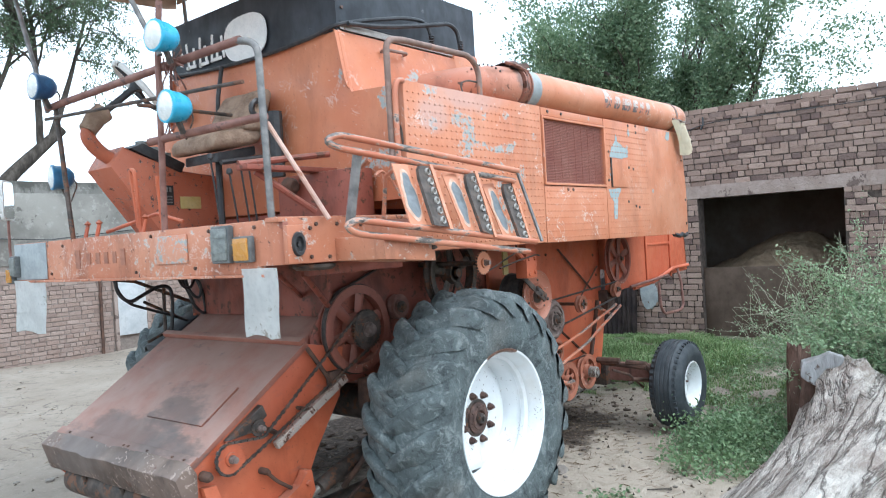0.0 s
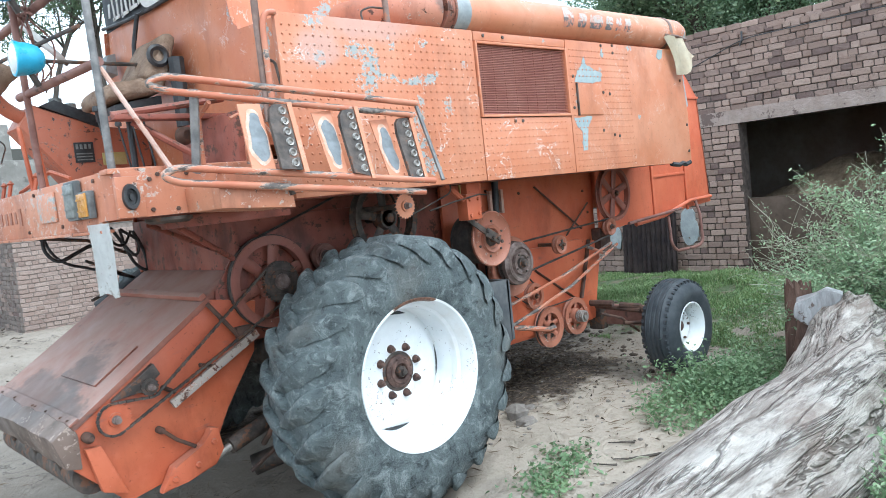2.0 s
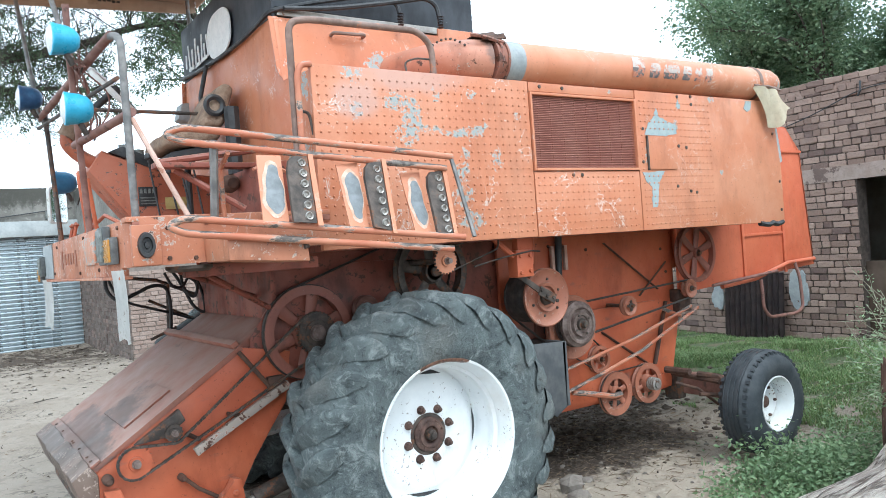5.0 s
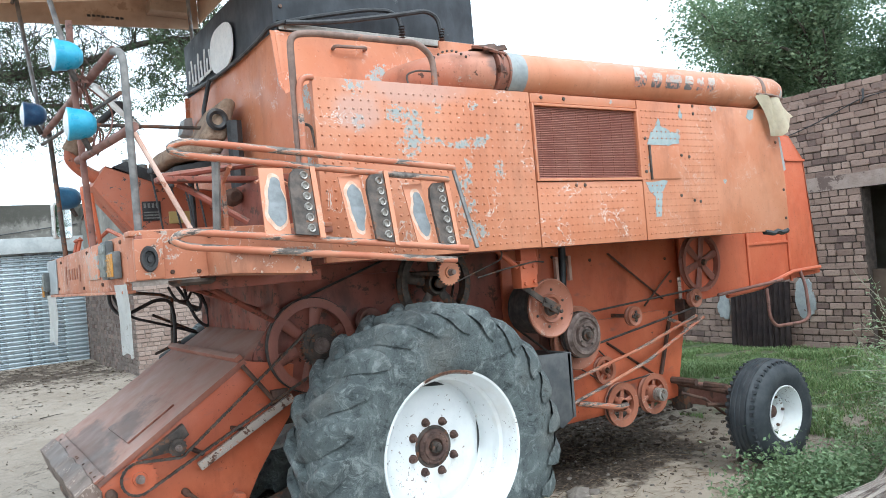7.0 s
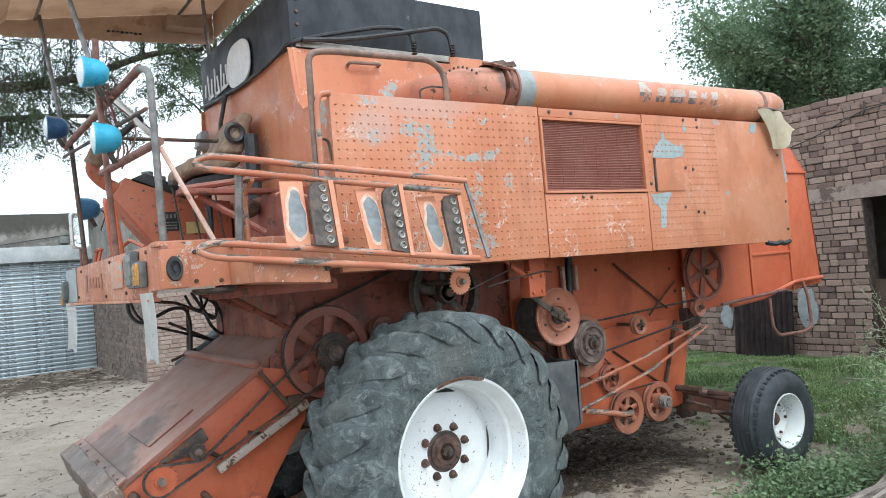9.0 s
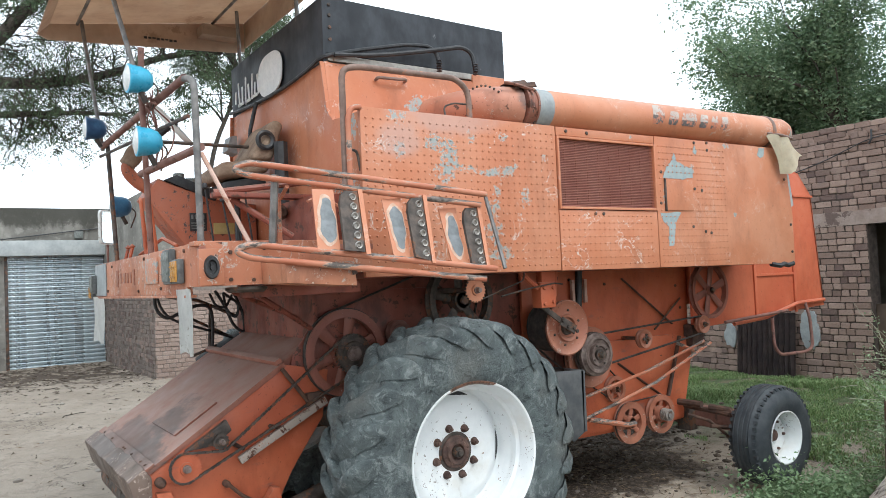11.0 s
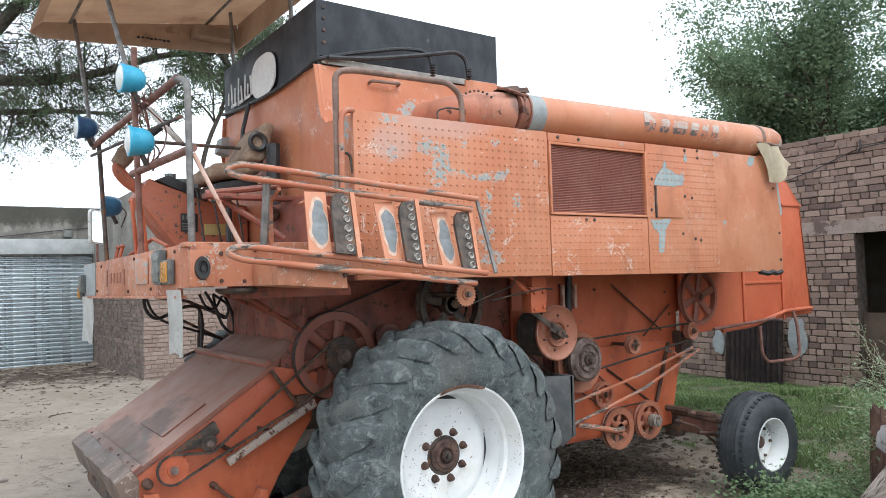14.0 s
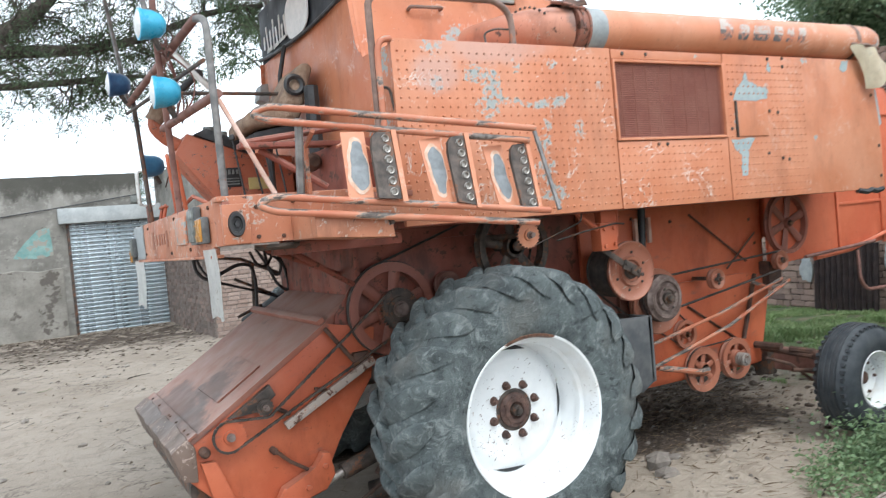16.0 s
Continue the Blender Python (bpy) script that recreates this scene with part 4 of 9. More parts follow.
def make_drive_wheel(name, centre, side):
    """side -1: the dished face looks to -y."""
    w = part_empty(name, centre, combine)
    cx, cy, cz = centre
    R = 0.795
    bm = bmesh.new()
    prof = [(0.435, -0.235), (0.455, -0.25), (0.50, -0.262), (0.60, -0.272), (0.68, -0.262), (0.735, -0.236), (0.765, -0.20), (0.785, -0.10), (0.79, 0.0),
            (0.785, 0.10), (0.765, 0.20), (0.735, 0.236), (0.68, 0.262), (0.60, 0.272), (0.50, 0.262), (0.455, 0.25), (0.435, 0.235)]
    lathe(bm, [(r, side * -h + 0.0) for r, h in prof], centre, "y", 96, closed=True)
    # worn chevron lugs that end in broad rounded tongues on the shoulder
    part("tyre", bm, M_RUBBER, w, "weathered grey tractor tyre with worn chevron lugs", 55)
    bm = bmesh.new()
    rng = random.Random(3)
    lugs = 23
    for half in (-1, 1):
        for i in range(lugs):
            a0 = 2 * math.pi * (i + (0.5 if half > 0 else 0) + rng.uniform(-0.05, 0.05)) / lugs
            wear = rng.uniform(-0.006, 0.004)
            rings = []
            steps = 16
            for s in range(steps + 1):
                t = s / steps
                h = half * (-0.03 + 0.30 * min(t, 0.86) / 0.86 + 0.012 * max(0.0, t - 0.86) / 0.14)
                ang = a0 - 0.27 * t ** 1.1
                end = math.sqrt(max(0.09, 1 - max(0.0, (t - 0.6) / 0.4) ** 2 * 0.95))
                wid = (0.046 + 0.020 * t) * end * (0.6 + 0.4 * smooth01(0, 0.12, t))
                drop = 0.0 if t < 0.52 else ((t - 0.52) / 0.48) ** 1.7 * 0.128
                top = 0.831 + wear - drop - 0.006 * noise.noise((i * 3.1 + half, t * 3, 1))
                low = 0.783 - max(0.0, drop - 0.014) * 1.02
                low = min(low, top - 0.004 - 0.030 * smooth01(0.5, 0.75, t))
                step = top - low
                ring = []
                for dw, k in ((-1.10, -0.2), (-0.95, 0.5), (-0.68, 0.92), (-0.15, 1.0), (0.38, 0.88), (0.82, 0.5), (1.2, 0.12), (1.6, -0.2)):
                    b = ang + dw * wid / 0.8
                    rr = low + step * k
                    ring.append(bm.verts.new((cx + rr * math.cos(b), cy + h, cz + rr * math.sin(b))))
                rings.append(ring)
            for p, q in zip(rings, rings[1:]):
                for k in range(7):
                    bm.faces.new((p[k], p[k + 1], q[k + 1], q[k]))
            bm.faces.new(rings[0])
            bm.faces.new(rings[-1][::-1])
    for v in bm.verts:
        d = Vector((v.co.x - cx, 0, v.co.z - cz))
        if d.length > 0.66:
            v.co += d.normalized() * (0.009 * noise.noise(v.co * 16) + 0.006 * noise.noise(v.co * 41)) + Vector((0, 0.008 * noise.noise(v.co * 13 + Vector((5, 1, 2))), 0))
    each("tread_lug", bm, M_RUBBER, w, "", 55)
    bm = bmesh.new()
    s = side
    shape = ((0.10, 0.02), (0.28, 0.02), (0.312, 0.013), (0.340, -0.016), (0.374, -0.034), (0.384, -0.022), (0.386, 0.045), (0.398, 0.062), (0.400, 0.095), (0.388, 0.108), (0.390, 0.135), (0.408, 0.150), (0.410, 0.180), (0.428, 0.204),
             (0.432, 0.238), (0.44, 0.252), (0.452, 0.256), (0.456, 0.245), (0.44, 0.22), (0.436, -0.22), (0.40, -0.23), (0.38, -0.09), (0.1, -0.01))
    lathe(bm, [(r, s * h) for r, h in shape], centre, "y", 80, closed=True)
    rim = part("rim", bm, M_RIM, w, "white painted steel rim, rusty along its upper edge")
    # dark faces stand in for shaded lens-shaped gaps between the disc and the rim
    bm = bmesh.new()
    for a in (-95, -3, 84, 176):
        q = [radians(a - 17 + 34 * k / 16) for k in range(17)]
        def gap(b, v):
            return bm.verts.new((cx + (0.356 + v) * math.cos(b), cy + s * (-0.0215 - 0.53 * v), cz + (0.356 + v) * math.sin(b)))
        out = [gap(b, 0.001 + 0.010 * math.sin(math.pi * k / 16)) for k, b in enumerate(q)]
        inn = [gap(b, 0.356 * (math.cos(radians(17)) / math.cos(b - radians(a)) - 1)) for b in q]
        for k in range(16):
            bm.faces.new((out[k], out[k + 1], inn[k + 1], inn[k]))
    each("slot", bm, M_BLACK_PLASTIC, rim, "dark faces for the shaded slots round the rim disc")
    bm = bmesh.new()
    hub = ((0.0, 0.030), (0.046, 0.030), (0.050, 0.052), (0.058, 0.056), (0.072, 0.054), (0.078, 0.044), (0.090, 0.042), (0.099, 0.034), (0.101, 0.020))
    lathe(bm, [(r, s * h) for r, h in hub], centre, "y", 36)
    for k in range(8):
        a = 2 * math.pi * (k + 0.3) / 8
        bolt(bm, (cx + 0.085 * math.cos(a), cy + s * 0.042, cz + 0.079 * math.sin(a)), 0.007, s * 0.009)
    part("hub", bm, M_HUB, w, "rusty brown stepped wheel hub")
    bm = bmesh.new()
    bolt(bm, (cx, cy + s * 0.030, cz), 0.034, s * 0.042, sides=8)
    lathe(bm, [(0.018, s * 0.06), (0.018, s * 0.088), (0.0, s * 0.09)], centre, "y", 14)
    part("shaft_nut", bm, M_STEEL, w, "greasy dark shaft nut")
    # dark ring put in place of the shaded gap round the hub
    bm = bmesh.new()
    lathe(bm, [(0.092, s * 0.022), (0.112, s * 0.024), (0.121, s * 0.022), (0.123, s * 0.016)], centre, "y", 36)
    part("hub_seat", bm, M_STEEL, w, "dark ring for the shaded gap round the hub")
    for k in range(8):
        a = 2 * math.pi * (k + 0.36) / 8
        bm = bmesh.new()
        p = (cx + 0.150 * math.cos(a), cy + s * 0.021, cz + 0.150 * math.sin(a))
        lathe(bm, [(0.026, s * 0.0), (0.026, s * 0.004), (0.0, s * 0.004)], p, "y", 14)
        bolt(bm, p, 0.0215, s * 0.028)
        lathe(bm, [(0.011, s * 0.02), (0.011, s * 0.040), (0.0, s * 0.042)], p, "y", 10)
        part("wheel_nut", bm, M_HUB, w)
    return w


def part_empty(name, loc, parent, label=""):
    ob = new(name)
    ob.empty_display_size = 0.1
    ob.parent = parent
    ob.location = Vector(loc) - base_of(parent)
    if label:
        tagged(ob, label)
    return ob


make_drive_wheel("drive_wheel", (0, 0, 0.785), -1)
make_drive_wheel("drive_wheel", (0, 2.75, 0.785), 1)


def make_rear_wheel(centre, s):
    w = part_empty("steering_wheel_rear", centre, combine)
    cx, cy, cz = centre
    bm = bmesh.new()
    W = 0.145
    prof = [(0.205, -W + 0.03), (0.225, -W), (0.29, -W - 0.018), (0.345, -W - 0.006), (0.385, -W + 0.03), (0.405, -W + 0.055)]
    for g in (-0.062, -0.02, 0.02, 0.062):
        prof += [(0.418, g - 0.009), (0.410, g - 0.006), (0.410, g + 0.006), (0.418, g + 0.009)]
    prof += [(0.405, W - 0.055), (0.385, W - 0.03), (0.345, W + 0.006), (0.29, W + 0.018), (0.225, W), (0.205, W - 0.03)]
    lathe(bm, prof, centre, "y", 72, closed=True)
    part("tyre", bm, M_RUBBER_DARK, w, "dark ribbed tyre with block tread")
    bm = bmesh.new()
    for k in range(44):
        a = 2 * math.pi * k / 44
        for h in (-0.1, 0.1):
            m = pose(cx, cy, cz) @ Matrix.Rotation(-a, 4, "Y") @ pose(0.4, h, 0, 0, 0, 0)
            box(bm, -0.02, 0.004, -0.020, 0.020, -0.014, 0.014, 0.0, m)
    each("tread_block", bm, M_RUBBER_DARK, w)
    bm = bmesh.new()
    lathe(bm, [(0.05, s * 0.0), (0.075, s * 0.005), (0.10, s * 0.03), (0.14, s * 0.035), (0.165, s * 0.01), (0.178, s * 0.0), (0.184, s * 0.09), (0.195, s * 0.11), (0.198, s * 0.135), (0.21, s * 0.148), (0.218, s * 0.146), (0.21, s * 0.12), (0.205, s * -0.12), (0.17, s * -0.12), (0.16, s * -0.02), (0.05, s * -0.02)], centre, "y", 48, closed=True)
    rim = part("rim", bm, M_RIM_LIP, w, "white painted rim")
    bm = bmesh.new()
    lathe(bm, [(0.0, s * 0.045), (0.03, s * 0.045), (0.045, s * 0.035), (0.06, s * 0.0)], centre, "y", 20)
    for k in range(5):
        a = 2 * math.pi * k / 5
        bolt(bm, (cx + 0.115 * math.cos(a), cy + s * 0.033, cz + 0.115 * math.sin(a)), 0.012, s * 0.02)
    part("hub", bm, M_HUB, w)
    return w


make_rear_wheel((3.12, -0.125, 0.43), -1)
make_rear_wheel((3.12, 2.90, 0.43), 1)

# rear axle
bm = bmesh.new()
box(bm, 2.98, 3.16, 0.02, 2.72, 0.44, 0.60, 0.012)
part("rear_axle", bm, M_PIPE_RED, combine, "dark red rear axle beam")
bm = bmesh.new()
box(bm, 2.90, 3.01, 0.52, 0.66, 0.40, 0.64, 0.015)
box(bm, 2.74, 2.98, 0.62, 0.74, 0.54, 0.66, 0.012)
lathe(bm, [(0.05, -0.08), (0.05, 0.1)], (3.08, 0.0, 0.415), "y", 16)
box(bm, 3.03, 3.13, -0.04, 0.05, 0.33, 0.62, 0.01)
each("axle_bracket", bm, M_STEEL, combine, "greasy black axle brackets")
bm = bmesh.new()
tube(bm, [(2.90, 0.10, 0.60), (2.92, 1.4, 0.66)], 0.022, 8)
tube(bm, [(2.86, 0.35, 0.66), (2.75, 1.2, 0.68)], 0.03, 8)
tube(bm, [(2.72, 0.16, 0.52), (2.86, 0.12, 0.50), (3.0, 0.06, 0.47)], 0.016, 8)
tube(bm, [(2.60, 0.30, 0.62), (2.78, 0.22, 0.55), (2.95, 0.16, 0.40)], 0.012, 8)
tube(bm, [(2.93, 0.05, 0.55), (2.93, 0.12, 0.63), (2.90, 0.3, 0.64)], 0.03, 8)
each("steering_rod", bm, M_RUST, combine, "rusty steering rods")

# ---- upper body: side panels, grain tank, hood ----
Y0 = -0.085      # face of the near side panels
panel_front = part("front_side_panel", prism(bmesh.new(), [(-0.605, 1.885), (0.90, 1.878), (0.90, 2.875), (-0.605, 2.875)], Y0, -0.05, bevel=0.006), M_PANEL, combine, "dimpled orange panel with scratched paint")
panel_low = part("lower_side_panel", prism(bmesh.new(), [(0.908, 1.875), (1.905, 1.868), (1.905, 2.295), (0.908, 2.295)], Y0, -0.05, bevel=0.005), M_PANEL, combine, "dimpled orange panel below the screen")
panel_rear = part("rear_side_panel", prism(bmesh.new(), [(1.913, 1.868), (3.70, 1.858), (3.70, 2.30), (3.62, 2.875), (1.913, 2.875)], Y0, -0.05, bevel=0.006), M_PANEL_REAR, combine, "smooth orange panel with grey primer patches")
bm = bmesh.new()
box(bm, 0.908, 1.905, Y0, -0.05, 2.812, 2.872, 0.006)
part("top_strip", bm, M_ORANGE, combine)
# screened air intake
bm = bmesh.new()
for c in ((0.908, 0.925, 2.30, 2.808), (1.888, 1.905, 2.30, 2.808), (0.925, 1.888, 2.30, 2.318), (0.925, 1.888, 2.79, 2.808)):
    box(bm, c[0], c[1], Y0 - 0.012, -0.05, c[2], c[3], 0.004)
frame_screen = part("screen_frame", bm, M_ORANGE, combine, "orange frame of the air screen")
bm = bmesh.new()
for i in range(40):
    z = 2.325 + i * 0.0117
    tube(bm, [(0.925, -0.072, z), (1.888, -0.072, z)], 0.0034, 5)
for i in range(9):
    x = 0.99 + i * 0.11
    tube(bm, [(x, -0.066, 2.318), (x, -0.066, 2.79)], 0.003, 5)
part("screen_mesh", bm, M_SCREEN, frame_screen, "close rust-red screen bars")
bm = bmesh.new()
box(bm, 0.91, 1.90, -0.054, -0.045, 2.31, 2.80)
part("screen_backing", bm, M_MESH, frame_screen, "dark red-brown backing")
# dimples pressed into the panels
def dimples(parent, x0, x1, z0, z1, pitch, skip=None, material=None):
    verts, faces = [], []
    r = 0.0078
    base = base_of(parent)
    nx, nz = int((x1 - x0) / pitch), int((z1 - z0) / pitch)
    for j in range(nz + 1):
        for i in range(nx + 1):
            x, z = x0 + i * pitch, z0 + j * pitch
            if skip and skip(x, z):
                continue
            n0 = len(verts)
            for rr, d in ((r, 0.0), (r * 0.7, 0.006)):
                for k in range(6):
                    a = math.pi * k / 3
                    verts.append((x + rr * math.cos(a) - base.x, Y0 - d - base.y, z + rr * math.sin(a) - base.z))
            verts.append((x - base.x, Y0 - 0.0085 - base.y, z - base.z))
            for k in range(6):
                q = (k + 1) % 6
                faces.append((n0 + k, n0 + q, n0 + 6 + q, n0 + 6 + k))
                faces.append((n0 + 6 + k, n0 + 6 + q, n0 + 12))
    ob = new("dimpling", fast_mesh("dimpling", verts, faces, material or M_PANEL, True))
    ob.parent = parent
    tagged(ob, kind="stuff")


dimples(panel_front, -0.57, 0.87, 1.92, 2.85, 0.0495)
dimples(panel_low, 0.94, 1.88, 1.91, 2.27, 0.0495)
dimples(panel_rear, 1.955, 2.75, 1.91, 2.85, 0.0495, lambda x, z: 2.28 < z < 2.56 and 2.0 < x < 2.36, M_PANEL_REAR)
# little access door, bolts and bolt holes on the rear panel
bm = bmesh.new()
box(bm, 2.015, 2.33, Y0 - 0.010, Y0 - 0.002, 2.305, 2.545, 0.003)
door = part("access_door", bm, M_ORANGE, panel_rear, "small flat orange access door")
bm = bmesh.new()
box(bm, 1.995, 2.012, Y0 - 0.014, Y0 - 0.002, 2.30, 2.55, 0.003)
part("hinge", bm, M_STEEL, panel_rear, "dark door hinge")
bm = bmesh.new()
for x, z in ((2.38, 2.85), (2.54, 2.86), (2.54, 2.80), (2.31, 2.52), (2.36, 2.48), (2.45, 2.47), (2.32, 2.18), (2.47, 2.14), (2.54, 2.13), (1.25, 2.27), (1.33, 2.27), (1.97, 2.60), (3.66, 2.2), (3.66, 1.96), (1.0, 2.845), (1.2, 2.845), (1.955, 2.36), (3.6, 2.6)):
    bolt(bm, (x, Y0, z), 0.013, -0.008)
each("panel_bolt", bm, M_STEEL, panel_rear, "dark bolt heads")
bm = bmesh.new()
tube(bm, [(3.35, Y0 + 0.01, 1.856), (3.46, Y0 + 0.0, 1.84), (3.52, Y0 + 0.0, 1.856), (3.58, Y0, 1.84), (3.68, Y0 + 0.01, 1.856)], 0.022, 6)
part("torn_edge", bm, M_BLACK_PLASTIC, panel_rear, "torn dark lower edge")
def bare_patch(poly, seed):
    """A flake of bare primer with a ragged edge, proud of the panel by a hair."""
    pts = []
    for k, (x, z) in enumerate(poly):
        x1, z1 = poly[(k + 1) % len(poly)]
        for i in range(7):
            t = i / 7
            w = 0.013 if i else 0.0
            pts.append((x + (x1 - x) * t + w * noise.noise((k * 3.1 + i * 1.7, seed, 0)), z + (z1 - z) * t + w * noise.noise((k * 2.3 + i * 1.9, seed, 5))))
    bm = bmesh.new()
    prism(bm, pts, Y0 - 0.0026, Y0 - 0.0004)
    part("bare_patch", bm, M_PRIMER_BLUE, panel_rear, "bare blue-grey primer where paint flaked off", 0)


bare_patch([(1.99, 2.555), (2.03, 2.64), (2.09, 2.685), (2.13, 2.755), (2.16, 2.69), (2.23, 2.67), (2.33, 2.64), (2.35, 2.57), (2.20, 2.553)], 1)
bare_patch([(1.935, 2.285), (2.18, 2.29), (2.11, 2.2), (2.09, 2.1), (2.075, 2.03), (2.02, 2.03), (2.03, 2.18), (1.97, 2.22)], 2)
bare_patch([(2.36, 2.775), (2.385, 2.83), (2.41, 2.79), (2.40, 2.755)], 3)
bare_patch([(3.22, 2.80), (3.25, 2.862), (3.33, 2.862), (3.31, 2.79), (3.26, 2.775)], 4)
# top cover behind the panels
part("top_cover", prism(bmesh.new(), [(-0.53, 2.866), (3.6, 2.866), (3.6, 2.80), (-0.53, 2.80)], -0.05, 2.80, bevel=0.004), M_ORANGE, combine)
part("far_side_panel", prism(bmesh.new(), [(-0.6, 1.88), (3.7, 1.86), (3.62, 2.875), (-0.6, 2.875)], 2.80, 2.835, bevel=0.006), M_ORANGE, combine)
# grain tank: front wall, sloping flares, floor
bm = bmesh.new()
prism(bm, [(-0.05, 2.2), (2.80, 2.2), (2.80, 2.87), (2.33, 2.9), (2.27, 3.29), (0.46, 3.29), (0.395, 2.93), (0.38, 2.885), (-0.05, 2.868)], -0.56, -0.53, "x", 0.004)
tank = part("grain_tank_front", bm, M_TANK, combine, "orange tank front with soot and grey chips")
bm = bmesh.new()
def flare(y_low, y_top):
    a = [(-0.575, 3.285), (0.64, 3.285), (0.64, 2.87), (-0.46, 2.868), (-0.505, 2.876), (-0.54, 2.896), (-0.563, 2.928), (-0.572, 2.97)]
    out = []
    for k in (0.0, 0.012):
        ring = []
        for x, z in a:
            t = (z - 2.875) / 0.41
            y = y_low + (y_top - y_low) * t
            ring.append(bm.verts.new((x - 0.012, y + (k if y_low < 1 else -k), z + k * 0.5)))
        out.append(ring)
    n = len(a)
    bm.faces.new(out[0])
    bm.faces.new(out[1][::-1])
    for i in range(n):
        bm.faces.new((out[0][i], out[1][i], out[1][(i + 1) % n], out[0][(i + 1) % n]))
flare(0.385, 0.465)
part("tank_flare", bm, M_TANK, combine, "sloping orange tank side with a rounded corner")
bm = bmesh.new()
tube(bm, [(-0.20, 0.44, 3.20), (-0.20, 0.405, 3.21), (0.02, 0.40, 3.215), (0.02, 0.44, 3.21)], 0.011, 8, bend=0.02)
part("tank_handle", bm, M_PIPE_BROWN, combine, "small rusty bar handle")
bm = bmesh.new()
flare(2.37, 2.29)
part("tank_flare", bm, M_TANK, combine)
bm = bmesh.new()
prism(bm, [(-0.53, 3.30), (0.92, 3.30), (0.92, 3.345), (-0.53, 3.345)], 0.47, 2.28, bevel=0.006)
part("tank_rim", bm, M_BRIGHT, combine, "pale grey tank rim")
bm = bmesh.new()
prism(bm, [(0.62, 2.86), (0.92, 2.86), (0.92, 3.34), (0.62, 3.34)], 0.46, 2.3, bevel=0.006)
part("tank_rear_wall", bm, M_ORANGE, combine)
# black extension on the tank: open box with thin walls
bm = bmesh.new()
zt, zn = 3.735, 3.665
def wall4(p, q, z0a, z1a, z0b, z1b, t):
    """A thin wall from p to q with its own heights at both ends."""
    d = Vector((q[0] - p[0], q[1] - p[1], 0)).normalized()
    s = Vector((-d.y, d.x, 0)) * t
    v = [bm.verts.new(c) for c in ((p[0], p[1], z0a), (q[0], q[1], z0b), (q[0], q[1], z1b), (p[0], p[1], z1a))]
    w = [bm.verts.new(k.co + s) for k in v]
    bm.faces.new(v)
    bm.faces.new(w[::-1])
    for i in range(4):
        bm.faces.new((v[i], w[i], w[(i + 1) % 4], v[(i + 1) % 4]))
wall4((-0.56, 2.30), (-0.56, 0.47), 3.29, 3.70, 3.285, 3.72, 0.02)
part("tank_extension_front", bm, M_BLACK, combine, "black painted extension of the grain tank")
ext = combine.children[-1]
bm = bmesh.new()
wall4((-0.56, 0.47), (0.95, 0.50), 3.352, 3.72, 3.352, 3.715, 0.02)
part("tank_extension_side", bm, M_BLACK, combine, "black painted extension side")
bm = bmesh.new()
wall4((0.95, 0.50), (0.95, 2.28), 3.352, 3.715, 3.352, 3.7, 0.02)
wall4((0.95, 2.28), (-0.56, 2.30), 3.352, 3.7, 3.352, 3.70, 0.02)
part("tank_extension_far", bm, M_BLACK, combine)
bm = bmesh.new()
for z in (3.44, 3.52, 3.60, 3.67):
    bolt(bm, (-0.53 + 0.02, 0.47, z), 0.012, -0.008)
each("rivet", bm, M_STEEL, ext)
# rubber hem and wiring round the tank's front
bm = bmesh.new()
hem = [(-0.575, 2.32, 3.33), (-0.585, 1.9, 3.285), (-0.585, 1.45, 3.265), (-0.585, 1.0, 3.262), (-0.585, 0.62, 3.285), (-0.585, 0.46, 3.315), (-0.35, 0.44, 3.38), (0.05, 0.42, 3.47), (0.22, 0.42, 3.48), (0.28, 0.41, 3.44), (0.29, 0.40, 3.36)]
tube(bm, hem, 0.014, 8, bend=0.2)
tube(bm, [(-0.5, 0.43, 3.33), (-0.2, 0.42, 3.36), (0.25, 0.40, 3.45), (0.48, 0.38, 3.50), (0.56, 0.37, 3.46), (0.575, 0.36, 3.33)], 0.016, 8, bend=0.2)
each("hose", bm, M_HOSE, combine, "black ribbed hose over the tank edge")
bm = bmesh.new()
for p in ((0.29, 0.40, 3.38), (0.575, 0.36, 3.38)):
    for k in range(5):
        lathe(bm, [(0.014, -0.005), (0.022, 0.0), (0.014, 0.005)], (p[0], p[1], p[2] - 0.018 * k), "z", 12)
each("hose_rib", bm, M_HOSE, combine)
# white disc and painted strokes on the black front; the strokes cannot be read
bm = bmesh.new()
ring = [(1.36 + 0.235 * math.copysign(abs(math.cos(a)) ** 0.75, math.cos(a)), 3.43 + 0.155 * math.copysign(abs(math.sin(a)) ** 0.75, math.sin(a))) for a in [2 * math.pi * k / 40 for k in range(40)]]
prism(bm, ring, -0.586, -0.576, "x")
part("white_disc", bm, M_WHITE_MARK, ext, "chipped white painted disc")
bm = bmesh.new()
for y, h, w, z in ((1.62, 0.16, 0.022, 3.42), (1.69, 0.10, 0.022, 3.40), (1.75, 0.2, 0.02, 3.43), (1.83, 0.12, 0.024, 3.41), (1.90, 0.22, 0.02, 3.43), (1.98, 0.12, 0.022, 3.42), (2.06, 0.2, 0.02, 3.43), (2.14, 0.1, 0.024, 3.42)):
    box(bm, -0.584, -0.578, -w / 2, w / 2, -h / 2, h / 2, 0, pose(0, y, z, 8 * math.sin(y * 30)))
